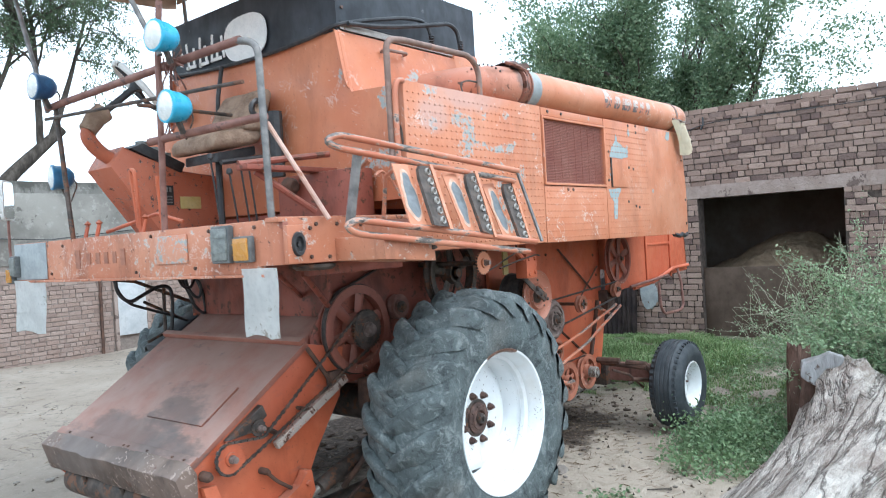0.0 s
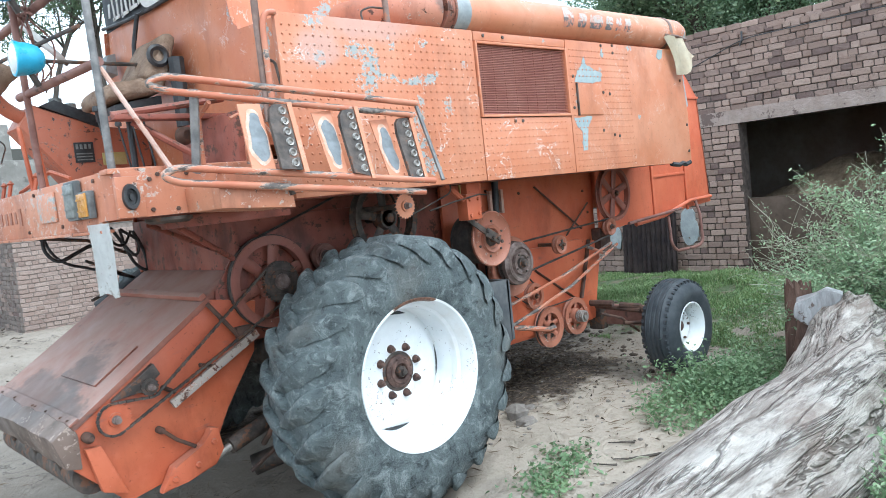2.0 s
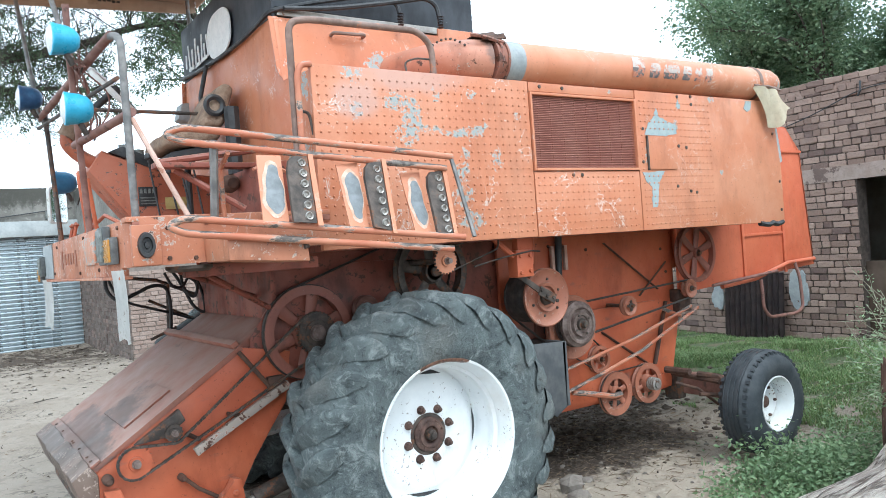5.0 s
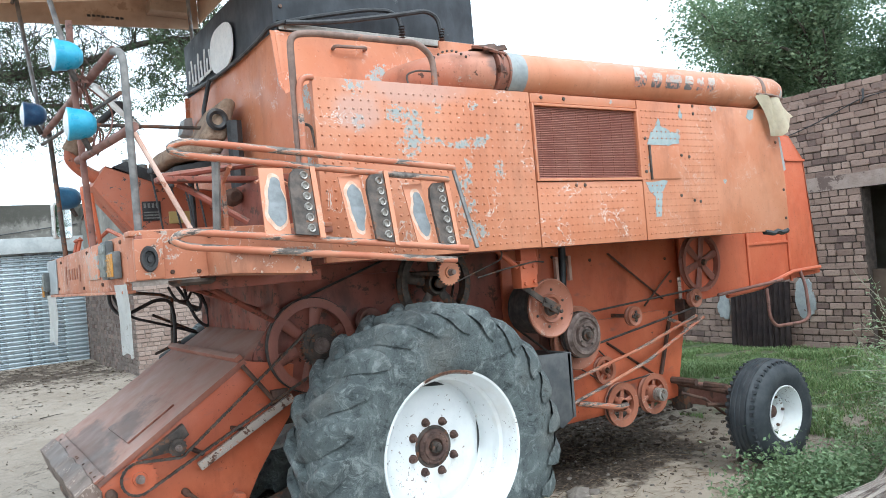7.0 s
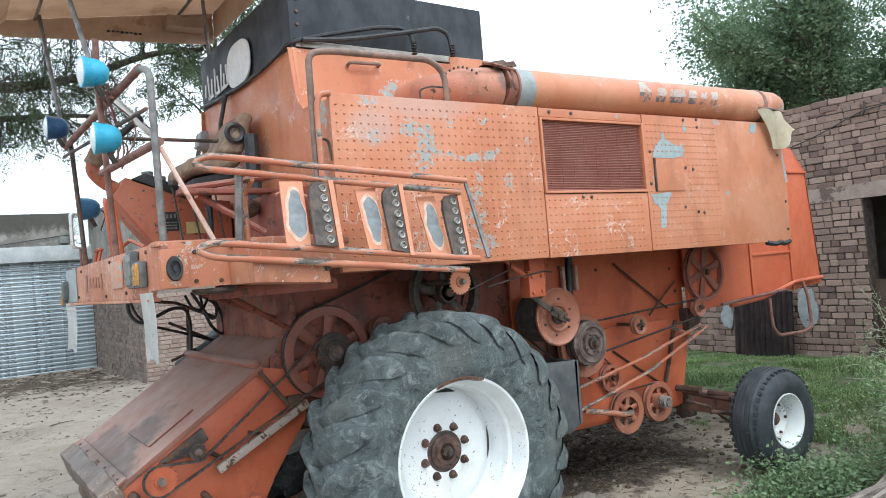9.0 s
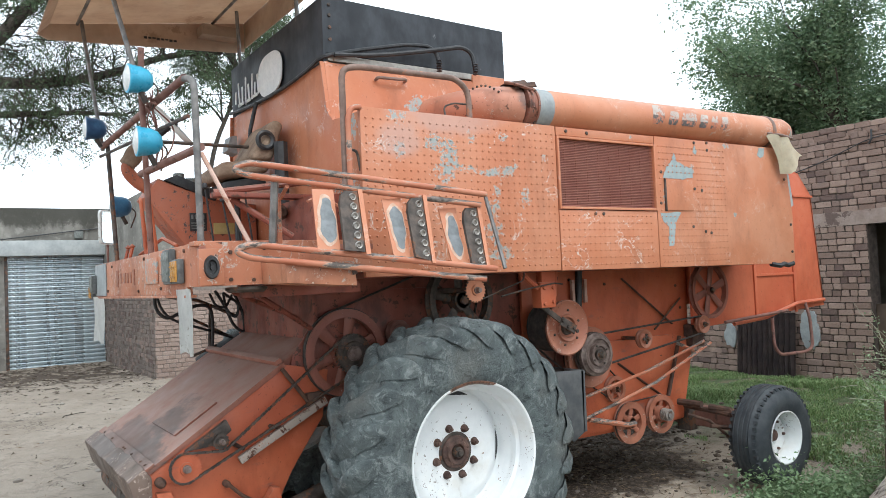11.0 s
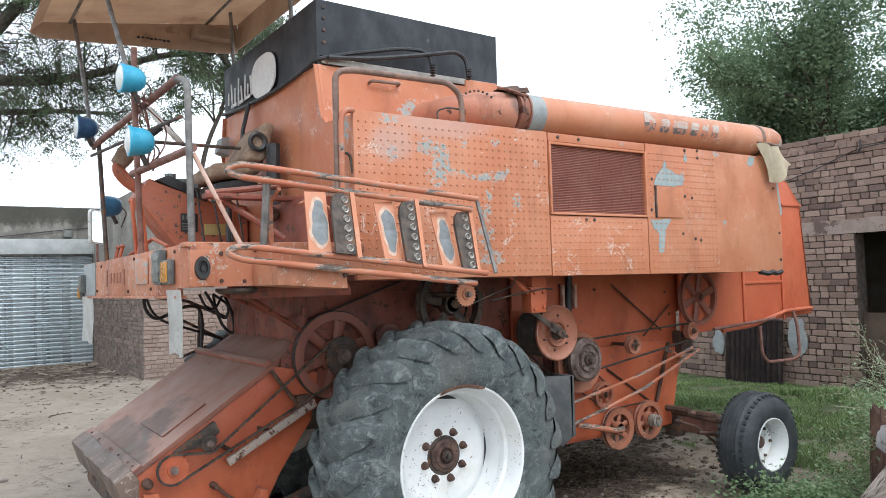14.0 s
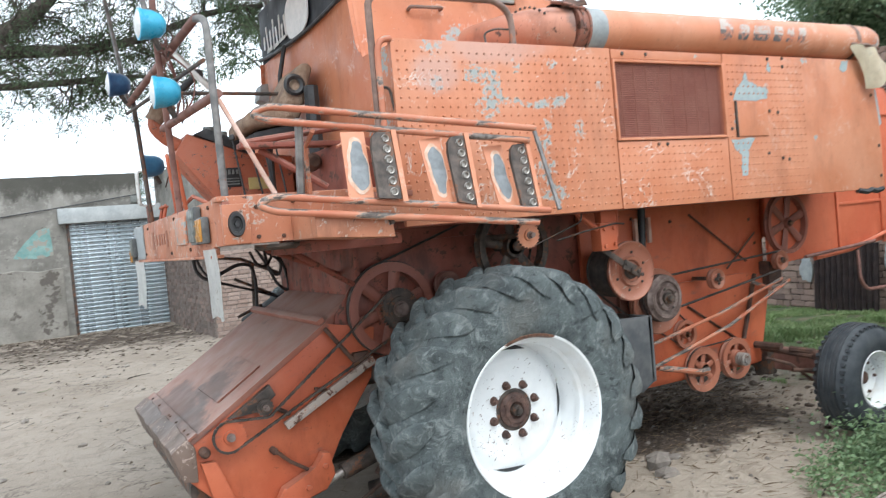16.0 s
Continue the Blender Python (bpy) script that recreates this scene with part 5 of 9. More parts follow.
for y, z in ((1.70, 3.345), (1.86, 3.34), (2.02, 3.345)):
    box(bm, -0.584, -0.578, y - 0.06, y + 0.06, z - 0.012, z + 0.012)
each("painted_bar", bm, M_WHITE_MARK, ext, "worn white painted bars")

# grab rail on the tank side
bm = bmesh.new()
tube(bm, [(-0.70, -0.06, 2.30), (-0.70, -0.06, 3.09), (-0.58, -0.055, 3.115), (0.11, -0.05, 3.125), (0.20, -0.05, 3.05), (0.205, -0.05, 2.88)], 0.019, 12, bend=0.09)
part("grab_rail", bm, M_PIPE_BROWN, combine, "bent rust-brown grab rail")
bm = bmesh.new()
tube(bm, [(-0.60, -0.08, 2.87), (-0.665, -0.09, 2.86), (-0.685, -0.09, 2.80), (-0.685, -0.09, 2.28)], 0.017, 10, bend=0.05)
part("grab_rail", bm, M_RAIL, combine, "small orange grab rail")
bm = bmesh.new()
tube(bm, [(0.02, -0.045, 2.88), (0.02, -0.03, 2.94), (0.10, -0.03, 2.97), (0.20, -0.045, 2.965)], 0.006, 6, bend=0.03)
tube(bm, [(-0.70, -0.06, 2.62), (-0.62, -0.06, 2.62), (-0.60, -0.06, 2.5)], 0.008, 6, bend=0.03)
each("wire", bm, M_STEEL, combine)

# ---- unloading auger ----
bm = bmesh.new()
lathe(bm, [(0.138, 0.728), (0.138, 0.866)], (0, 0.0, 2.998), "x", 40)
part("auger_collar", bm, M_PRIMER, combine, "grey primer band on the auger")
bm = bmesh.new()
prof = [(0.137, 0.866), (0.137, 3.42), (0.140, 3.45), (0.137, 3.50), (0.132, 3.66), (0.112, 3.73), (0.07, 3.765), (0.0, 3.77)]
lathe(bm, prof, (0, 0.0, 3.0), "x", 40)
for v in bm.verts:
    v.co.z += 0.012 * (v.co.x - 1.0)
auger = part("auger_tube", bm, M_AUGER, combine, "long orange unloading auger tube")
bm = bmesh.new()
tube(bm, [(0.22, 0.60, 2.97), (0.25, 0.38, 2.98), (0.34, 0.17, 2.99), (0.50, 0.03, 2.995), (0.64, 0.0, 2.996)], 0.136, 28, bend=0.12)
elbow = part("auger_elbow", bm, M_ELBOW, combine, "dented orange auger elbow")
bm = bmesh.new()
lathe(bm, [(0.10, 0.635), (0.150, 0.635), (0.150, 0.65), (0.142, 0.655), (0.142, 0.71), (0.152, 0.712), (0.152, 0.726), (0.10, 0.726)], (0, 0.0, 2.998), "x", 40, closed=True)
tube(bm, [(0.47, -0.09, 3.13), (0.52, -0.12, 3.12), (0.70, -0.125, 3.09)], 0.012, 6)
tube(bm, [(0.66, -0.09, 3.13), (0.675, -0.13, 3.07), (0.67, -0.14, 2.97)], 0.011, 6)
part("flange", bm, M_RUSTY_RED, elbow, "rusty elbow flange with a torn arched lid")
bm = bmesh.new()
lid = []
for i in range(9):
    a = radians(40 + 11 * i)
    lid.append([bm.verts.new((0.55 + 0.16 * v + 0.02 * math.sin(3.1 * i), -(0.145 + g) * math.cos(a), 2.998 + (0.145 + g + 0.02 * v * math.sin(1.7 * i)) * math.sin(a))) for v, g in ((0, 0.012), (0.45, 0.026), (1, 0.038), (1, 0.032), (0.45, 0.020), (0, 0.006))])
for a, b in zip(lid, lid[1:]):
    for k in range(6):
        bm.faces.new((a[k], a[(k + 1) % 6], b[(k + 1) % 6], b[k]))
bm.faces.new(lid[0])
bm.faces.new(lid[-1][::-1])
part("lid", bm, M_RUST, elbow, "torn dark rusty lid over the elbow")
bm = bmesh.new()
for k in range(9):
    a = radians(30 + 15 * k)
    bolt(bm, (0.28 + 0.02 * k, 0.10 - 0.02 * k, 3.02 + 0.1 * math.sin(a)), 0.008, -0.01)
each("rivet", bm, M_STEEL, elbow)
M_WORN_WHITE = paint("worn_white_mark_paint", (0.45, 0.375, 0.325), (0.56, 0.50, 0.45), chips=0.49, rust=0.3, chip_color=(0.5, 0.19, 0.11), lip=0.0)
M_WORN_GREY = paint("worn_grey_mark_paint", (0.10, 0.085, 0.08), (0.2, 0.15, 0.13), chips=0.50, rust=0.3, chip_color=(0.5, 0.18, 0.10), lip=0.0)
# pale lettering worn from the tube, kept as plain shapes
bm = bmesh.new()
def on_tube(x, a):
    r = 0.1395
    return Vector((x, -r * math.cos(a), 3.0 + 0.012 * (x - 1.0) + r * math.sin(a)))
def tube_bar(bm, x0, x1, a0, a1, b0, b1):
    """A rounded upright shape on the tube between the angles b0 and b1, cut from one that spans a0 to a1."""
    n = 6
    lo, hi = [], []
    for k in range(n + 1):
        a = b0 + (b1 - b0) * k / n
        u = (a - a0) / (a1 - a0)
        w = 0.5 * (x1 - x0) * (0.72 + 0.28 * math.sqrt(max(0, 1 - (2 * u - 1) ** 2)))
        c = 0.5 * (x0 + x1) + 0.04 * (u - 0.5)
        lo.append(bm.verts.new(on_tube(c - w, a)))
        hi.append(bm.verts.new(on_tube(c + w, a)))
    for k in range(n):
        bm.faces.new((lo[k], hi[k], hi[k + 1], lo[k + 1]))
low = bmesh.new()
for x0, x1, a0, a1 in ((1.86, 1.99, -0.40, 0.80), (2.04, 2.15, -0.36, 0.44), (2.19, 2.37, -0.36, 0.44), (2.41, 2.51, -0.36, 0.44), (2.55, 2.64, -0.36, 0.44), (2.68, 2.77, -0.36, 0.44)):
    m = a0 + 0.42 * (a1 - a0)
    tube_bar(bm, x0, x1, a0, a1, m, a1)
    tube_bar(low, x0, x1, a0, a1, a0, m)
each("painted_shape", bm, M_WORN_WHITE, auger, "worn white painted shapes", 60)
each("painted_shape", low, M_WORN_GREY, auger, "dark grey lower halves of the painted shapes", 60)
# cream sock hanging from the auger's mouth
bm = bmesh.new()
n = 12
rows = []
for i in range(n + 1):
    t = i / n
    row = []
    for j in range(9):
        u = j / 8
        x = 3.30 + 0.40 * u + 0.14 * t + 0.05 * math.sin(5 * u + 2 * t)
        y = -0.118 - 0.05 * math.sin(math.pi * u) * (0.4 + t) - 0.02 * math.sin(9 * u + 3 * t)
        z = 2.985 - (0.34 - 0.20 * smooth01(0.35, 1.0, u)) * t - 0.02 * u
        row.append(bm.verts.new((x, y, z)))
    rows.append(row)
for a, b in zip(rows, rows[1:]):
    for j in range(8):
        bm.faces.new((a[j], a[j + 1], b[j + 1], b[j]))
bmesh.ops.solidify(bm, geom=bm.faces[:], thickness=0.008)
part("spout_sock", bm, M_CLOTH, auger, "stiff cream rubber sock hanging at the spout")
bm = bmesh.new()
lathe(bm, [(0.139, 3.40), (0.144, 3.41), (0.144, 3.44), (0.139, 3.45)], (0, 0, 3.028), "x", 40)
tube(bm, [(3.32, -0.125, 2.99), (3.52, -0.135, 2.985), (3.72, -0.11, 2.97)], 0.012, 6)
part("clamp", bm, M_PIPE_BROWN, auger, "rusty clamp band")
bm = bmesh.new()
prism(bm, [(3.66, 2.66), (3.75, 2.66), (3.80, 2.38), (3.76, 2.36)], -0.04, -0.03)
part("bracket", bm, M_PRIMER, combine, "bent grey bracket")

# ---- straw hood at the rear ----
bm = bmesh.new()
prism(bm, [(3.0, 1.30), (5.16, 1.40), (5.02, 2.55), (4.80, 2.78), (4.4, 2.84), (3.0, 2.84)], 0.50, 0.53, bevel=0.008)
hood = part("straw_hood_side", bm, M_HOOD, combine, "red-orange straw hood side")
bm = bmesh.new()
prism(bm, [(3.0, 1.30), (5.16, 1.40), (5.02, 2.55), (4.80, 2.78), (4.4, 2.84), (3.0, 2.84)], 2.22, 2.25, bevel=0.008)
part("straw_hood_side", bm, M_HOOD, combine)
bm = bmesh.new()
prism(bm, [(5.13, 1.42), (5.15, 1.42), (5.02, 2.56), (4.80, 2.79), (4.4, 2.85), (3.0, 2.85), (3.0, 2.84), (4.4, 2.835), (4.79, 2.775), (5.0, 2.55)], 0.50, 2.25)
part("straw_hood_back", bm, M_HOOD, combine)
bm = bmesh.new()
box(bm, 4.68, 5.03, 0.485, 0.50, 2.535, 2.56, 0.004)
box(bm, 3.93, 3.965, 0.482, 0.50, 1.36, 1.86, 0.004)
box(bm, 4.60, 4.635, 0.482, 0.50, 1.36, 1.88, 0.004)
box(bm, 3.965, 4.60, 0.485, 0.50, 1.74, 1.765, 0.004)
tube(bm, [(3.55, 0.47, 1.31), (4.05, 0.46, 1.34), (4.6, 0.46, 1.45), (5.1, 0.47, 1.46)], 0.02, 8)
each("hood_rib", bm, M_HOOD, hood, "raised ribs and door edge")
bm = bmesh.new()
tube(bm, [(4.72, 0.46, 1.46), (4.73, 0.42, 1.3), (4.72, 0.4, 1.0), (4.6, 0.4, 0.96), (4.15, 0.4, 0.97), (4.06, 0.4, 1.06), (4.08, 0.42, 1.33)], 0.016, 8, bend=0.06)
part("hood_guard_bar", bm, M_PIPE_RED, combine, "bent orange guard bar below the hood")
bm = bmesh.new()
tube(bm, [(3.35, 0.42, 1.34), (3.9, 0.41, 1.37), (4.35, 0.42, 1.39)], 0.015, 8)
part("hood_link", bm, M_PIPE_RED, combine, "rusty link rod below the hood")

# ---- lower body ----
bm = bmesh.new()
prism(bm, [(1.10, 0.56), (1.10, 2.2), (3.05, 2.2), (3.05, 1.25), (2.88, 0.50), (1.2, 0.52)], 0.60, 0.63, bevel=0.006)
lower = part("lower_body_side", bm, M_RED, combine, "red-orange lower side plate streaked with grease")
bm = bmesh.new()
prism(bm, [(-0.62, 1.30), (-0.62, 2.2), (3.05, 2.2), (3.05, 1.25), (2.88, 0.50), (1.2, 0.52), (0.35, 0.95), (-0.30, 1.05)], 2.12, 2.15, bevel=0.006)
part("lower_body_side", bm, M_RED, combine)
# inner body and shelf: the shade inside is put into their paint
bm = bmesh.new()
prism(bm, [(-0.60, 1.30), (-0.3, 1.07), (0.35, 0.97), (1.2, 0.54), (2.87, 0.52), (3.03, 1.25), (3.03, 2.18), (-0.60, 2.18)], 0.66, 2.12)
part("lower_body_core", bm, M_GREASE_SHADE, combine, "greasy inner body with shade put into its dark red")
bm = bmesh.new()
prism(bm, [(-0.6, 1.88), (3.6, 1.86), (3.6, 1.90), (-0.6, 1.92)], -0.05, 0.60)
part("body_shelf", bm, M_GREASE_SHADE, combine)
bm = bmesh.new()
prism(bm, [(1.40, 0.555), (2.89, 0.515), (3.08, 1.215), (2.75, 1.27), (1.40, 1.27)], 0.572, 0.60, bevel=0.006)
part("sieve_box_side", bm, M_RED, combine, "orange sieve box plate")
bm = bmesh.new()
tube(bm, [(2.185, 0.575, 1.788), (2.80, 0.575, 1.363)], 0.013, 6, flat=0.5)
tube(bm, [(2.91, 0.56, 1.588), (2.55, 0.56, 1.328)], 0.008, 6)
tube(bm, [(2.08, 0.565, 1.08), (2.6, 0.565, 0.75)], 0.018, 6, flat=0.5)
tube(bm, [(2.86, 0.55, 1.25), (2.67, 0.55, 0.74)], 0.022, 6, flat=0.6)
box(bm, 2.98, 3.14, 0.50, 0.60, 1.14, 1.34, 0.01)
for x, z in ((1.6, 1.8), (2.0, 1.75), (2.9, 1.7), (2.95, 0.95), (2.85, 0.62), (2.3, 1.22), (2.95, 1.5)):
    bolt(bm, (x, 0.60, z), 0.014, -0.01)
each("side_brace", bm, M_RUST, lower, "dark braces and bolts")
bm = bmesh.new()
prism(bm, [(1.30, 1.62), (1.37, 1.62), (1.37, 1.92), (1.30, 1.92)], 0.585, 0.598)
part("sticker", bm, M_YELLOW, lower, "faded yellow sticker")


def pulley(name, c, r, width, material, spokes=0, rim=0.035, hub=0.05, label="", hub_material=None, groove=True, bolts=0):
    """A belt wheel on an axis along y; its face looks to -y at c."""
    x, y, z = c
    w = part_empty(name, c, combine, label)
    bm = bmesh.new()
    if spokes:
        g = 0.02 if groove else 0.0
        lathe(bm, [(r - rim, 0), (r, 0), (r, width * 0.2), (r - g, width * 0.5), (r, width * 0.8), (r, width), (r - rim, width)], c, "y", 48, closed=True)
        part("rim", bm, material, w)
        bm = bmesh.new()
        lathe(bm, [(hub * 0.4, -0.012), (hub, -0.012), (hub * 1.15, width * 0.3), (hub * 1.15, width), (hub * 0.4, width)], c, "y", 24, closed=True)
        part("boss", bm, material, w)
        bm = bmesh.new()
        for k in range(spokes):
            a = 2 * math.pi * (k + 0.3) / spokes
            d = Vector((math.cos(a), 0, math.sin(a)))
            tube(bm, [Vector(c) + d * hub * 0.9 + Vector((0, width * 0.5, 0)), Vector(c) + d * (r - rim * 0.6) + Vector((0, width * 0.5, 0))], r * 0.11, 8, flat=0.4, up=(0, 1, 0), taper=r * 0.15)
        each("spoke", bm, material, w)
    else:
        lathe(bm, [(0, 0.0), (hub, 0.0), (hub, 0.012), (r * 0.55, 0.016), (r * 0.72, 0.004), (r * 0.97, 0.0), (r, 0.006), (r, width * 0.3), (r * 0.86, width * 0.5), (r, width * 0.7), (r, width), (0, width)], c, "y", 48)
        part("disc", bm, material, w)
    bm = bmesh.new()
    lathe(bm, [(0.0, -0.035), (hub * 0.42, -0.035), (hub * 0.45, -0.03), (hub * 0.45, -0.012), (hub * 0.8, -0.012), (hub * 0.82, 0.0)], c, "y", 20)
    for k in range(bolts):
        a = 2 * math.pi * k / bolts
        bolt(bm, (x + r * 0.42 * math.cos(a), y, z + r * 0.42 * math.sin(a)), 0.012, -0.012)
    part("shaft_end", bm, hub_material or M_STEEL, w)
    return w


def toothed(name, c, r, teeth, material, width=0.014, label="", hub=0.03):
    w = part_empty(name, c, combine, label)
    ring = []
    for k in range(teeth):
        for d, rr in ((-0.30, r * 0.93), (-0.12, r * 1.04), (0.12, r * 1.04), (0.30, r * 0.93)):
            a = 2 * math.pi * (k + d) / teeth
            ring.append((c[0] + rr * math.cos(a), c[2] + rr * math.sin(a)))
    bm = bmesh.new()
    prism(bm, ring, c[1], c[1] + width)
    lathe(bm, [(hub * 1.5, -0.012), (hub * 1.6, 0.0)], c, "y", 20)
    part("toothed_disc", bm, material, w)
    bm = bmesh.new()
    lathe(bm, [(0.0, -0.05), (hub * 0.7, -0.05), (hub * 0.75, -0.04), (hub * 0.75, -0.02), (hub, -0.02), (hub, 0.0)], c, "y", 20)
    part("shaft_end", bm, M_CONE, w)
    return w


bm = bmesh.new()
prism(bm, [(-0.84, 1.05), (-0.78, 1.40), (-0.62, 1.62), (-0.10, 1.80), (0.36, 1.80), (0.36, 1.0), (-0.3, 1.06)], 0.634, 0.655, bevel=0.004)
part("fan_housing", bm, M_GREASE_SHADE, combine, "greasy, shade-darkened red housing behind the spoked wheel")
# fan pulley with the chain wheel in front of it
pulley("fan_pulley", (-0.43, 0.56, 1.40), 0.285, 0.06, M_FAN, 6, 0.055, 0.09, "red spoked belt wheel")
toothed("chain_wheel", (-0.405, 0.515, 1.395), 0.125, 34, M_STEEL, 0.016, "grimy toothed chain wheel", 0.05)
bm = bmesh.new()
lathe(bm, [(0.283, 0.012), (0.292, 0.016), (0.292, 0.044), (0.283, 0.048)], (-0.43, 0.56, 1.40), "y", 56, closed=True)
part("belt_turn", bm, M_BELT, combine, "dark belt lying on the spoked wheel")
pulley("feeder_drive_pulley", (-0.02, 0.56, 1.50), 0.085, 0.06, M_PIPE_RED, 0, label="small dark red belt wheel")
pulley("beater_pulley", (0.40, 0.40, 1.70), 0.27, 0.07, M_STEEL, 5, 0.045, 0.07, "large dark greasy belt wheel")
toothed("ladder_side_chain_wheel", (0.25, 0.03, 1.772), 0.078, 22, M_ORANGE, 0.014, "small orange toothed wheel", 0.022)
bm = bmesh.new()
tube(bm, [(0.25, 0.03, 1.772), (0.25, 0.60, 1.772)], 0.018, 10)
tube(bm, [(-0.43, 0.52, 1.40), (-0.43, 0.62, 1.40)], 0.03, 10)
tube(bm, [(1.2, 0.2, 1.455), (1.2, 0.6, 1.455)], 0.025, 10)
tube(bm, [(1.585, 0.3, 1.215), (1.585, 0.6, 1.215)], 0.025, 10)
tube(bm, [(0.40, 0.4, 1.70), (0.40, 0.62, 1.70)], 0.03, 10)
tube(bm, [(3.2, 0.46, 1.63), (3.2, 0.62, 1.63)], 0.02, 10)
tube(bm, [(2.2, 0.37, 1.285), (2.2, 0.6, 1.285)], 0.015, 10)
each("shaft", bm, M_STEEL, combine, "grimy drive shafts")


def disc_pulley(c):
    """Dished belt wheel with a pressed ring round its hub, and the dark belt drum behind it."""
    w = part_empty("disc_pulley", c, combine, "large dished rusty orange disc wheel")
    bm = bmesh.new()
    lathe(bm, [(0.0, 0.02), (0.07, 0.02), (0.078, 0.002), (0.098, -0.004), (0.106, 0.018), (0.150, 0.024), (0.186, 0.010), (0.196, 0.0), (0.205, 0.004), (0.205, 0.022), (0.185, 0.036), (0.0, 0.04)], c, "y", 56)
    part("disc", bm, M_WHEEL, w)
    bm = bmesh.new()
    for k in range(6):
        a = math.pi * k / 3 + 0.35
        bolt(bm, (c[0] + 0.128 * math.cos(a), c[1] + 0.02, c[2] + 0.128 * math.sin(a)), 0.010, -0.009)
    each("rivet", bm, M_STEEL, w, "small rusty rivets")
    bm = bmesh.new()
    lathe(bm, [(0.0, 0.045), (0.182, 0.045), (0.182, 0.075), (0.172, 0.085), (0.182, 0.10), (0.182, 0.24), (0.0, 0.24)], c, "y", 40)
    part("belt_drum", bm, M_BELT, w, "dark drum with a greasy belt")
    bm = bmesh.new()
    lathe(bm, [(0.0, -0.03), (0.026, -0.03), (0.030, -0.02), (0.030, 0.0), (0.05, 0.0), (0.055, 0.02)], c, "y", 20)
    part("shaft_end", bm, M_STEEL, w)


disc_pulley((1.20, 0.20, 1.455))
pulley("variator_back_pulley", (1.625, 0.41, 1.185), 0.24, 0.05, M_WHEEL, 0, hub=0.06, label="rust-red belt wheel")


def variator(c):
    """Stepped cones of a variable belt wheel, face to -y."""
    w = part_empty("variator_pulley", c, combine, "rusty stepped variable belt wheel")
    bm = bmesh.new()
    lathe(bm, [(0.0, 0.0), (0.06, 0.0), (0.066, -0.016), (0.088, -0.016), (0.092, 0.012), (0.116, 0.008), (0.122, -0.006), (0.142, -0.006), (0.15, 0.010), (0.168, 0.020), (0.168, 0.05), (0.135, 0.065), (0.168, 0.08), (0.168, 0.10), (0.0, 0.10)], c, "y", 48)
    part("cone_disc", bm, M_CONE, w)
    bm = bmesh.new()
    lathe(bm, [(0.0, -0.055), (0.022, -0.055), (0.026, -0.045), (0.026, -0.02), (0.042, -0.02), (0.045, 0.0)], c, "y", 20)
    for k in range(4):
        a = math.pi * k / 2 + 0.5
        bolt(bm, (c[0] + 0.077 * math.cos(a), c[1] - 0.016, c[2] + 0.077 * math.sin(a)), 0.009, -0.008)
    part("shaft_end", bm, M_STEEL, w, "grimy shaft end")
    bm = bmesh.new()
    lathe(bm, [(0.170, 0.056), (0.172, 0.06), (0.172, 0.074), (0.170, 0.078), (0.150, 0.067)], c, "y", 40, closed=True)
    part("belt_turn", bm, M_BELT, w, "dark belt lying in the groove")


variator((1.59, 0.29, 1.217))
pulley("belt_idler", (2.20, 0.35, 1.285), 0.078, 0.05, M_WHEEL, 0, hub=0.03, label="small orange belt idler", bolts=4)
pulley("small_sieve_pulley", (2.01, 0.53, 0.875), 0.11, 0.04, M_WHEEL, 5, 0.03, 0.03, "small red spoked wheel")
pulley("sieve_pulley", (2.15, 0.51, 0.582), 0.175, 0.045, M_WHEEL, 6, 0.055, 0.05, "orange spoked wheel")
pulley("sieve_pulley", (2.53, 0.51, 0.605), 0.165, 0.045, M_WHEEL, 6, 0.045, 0.06, "orange spoked wheel with a step pulley")
pulley("straw_walker_pulley", (3.21, 0.45, 1.64), 0.255, 0.05, M_FAN, 6, 0.032, 0.04, "red spoked wheel")
bm = bmesh.new()
for k in range(4):
    lathe(bm, [(0.035, -0.01), (0.052, -0.006), (0.052, 0.002), (0.035, 0.006)], (2.53, 0.49 - 0.02 * k, 0.605), "y", 20, closed=True)
lathe(bm, [(0.03, -0.10), (0.03, 0.0)], (2.53, 0.51, 0.605), "y", 16)
part("step_pulley", bm, M_BRIGHT, combine, "bare steel step pulley")


def belt(points, name="drive_belt", r=0.011, material=None, closed=True, bend=0.0, label=""):
    bm = bmesh.new()
    tube(bm, points, r, 6, bend=bend, closed=closed, flat=0.7)
    return part(name, bm, material or M_BELT, combine, label)


def round_belt(c1, r1, c2, r2, y):
    """Points of a belt round two wheels in the plane y."""
    a, b = Vector((c1[0], c1[1])), Vector((c2[0], c2[1]))
    d = b - a
    base = math.atan2(d.y, d.x)
    off = math.acos(max(-1, min(1, (r1 - r2) / d.length)))
    out = []
    for k in range(13):
        t = base + off + (2 * math.pi - 2 * off) * k / 12
        out.append((a.x + r1 * math.cos(t), y, a.y + r1 * math.sin(t)))
    for k in range(13):
        t = base - off + 2 * off * k / 12
        out.append((b.x + r2 * math.cos(t), y, b.y + r2 * math.sin(t)))
    return out


belt(round_belt((1.585, 1.215), 0.135, (3.04, 1.345), 0.075, 0.43), r=0.012)
pulley("belt_end_pulley", (3.04, 0.41, 1.345), 0.08, 0.05, M_WHEEL, 0, hub=0.03, label="small rusty belt wheel")
belt(round_belt((1.20, 1.455), 0.18, (1.60, 1.18), 0.20, 0.45))
belt(round_belt((-0.43, 1.40), 0.285, (0.40, 1.70), 0.26, 0.59))
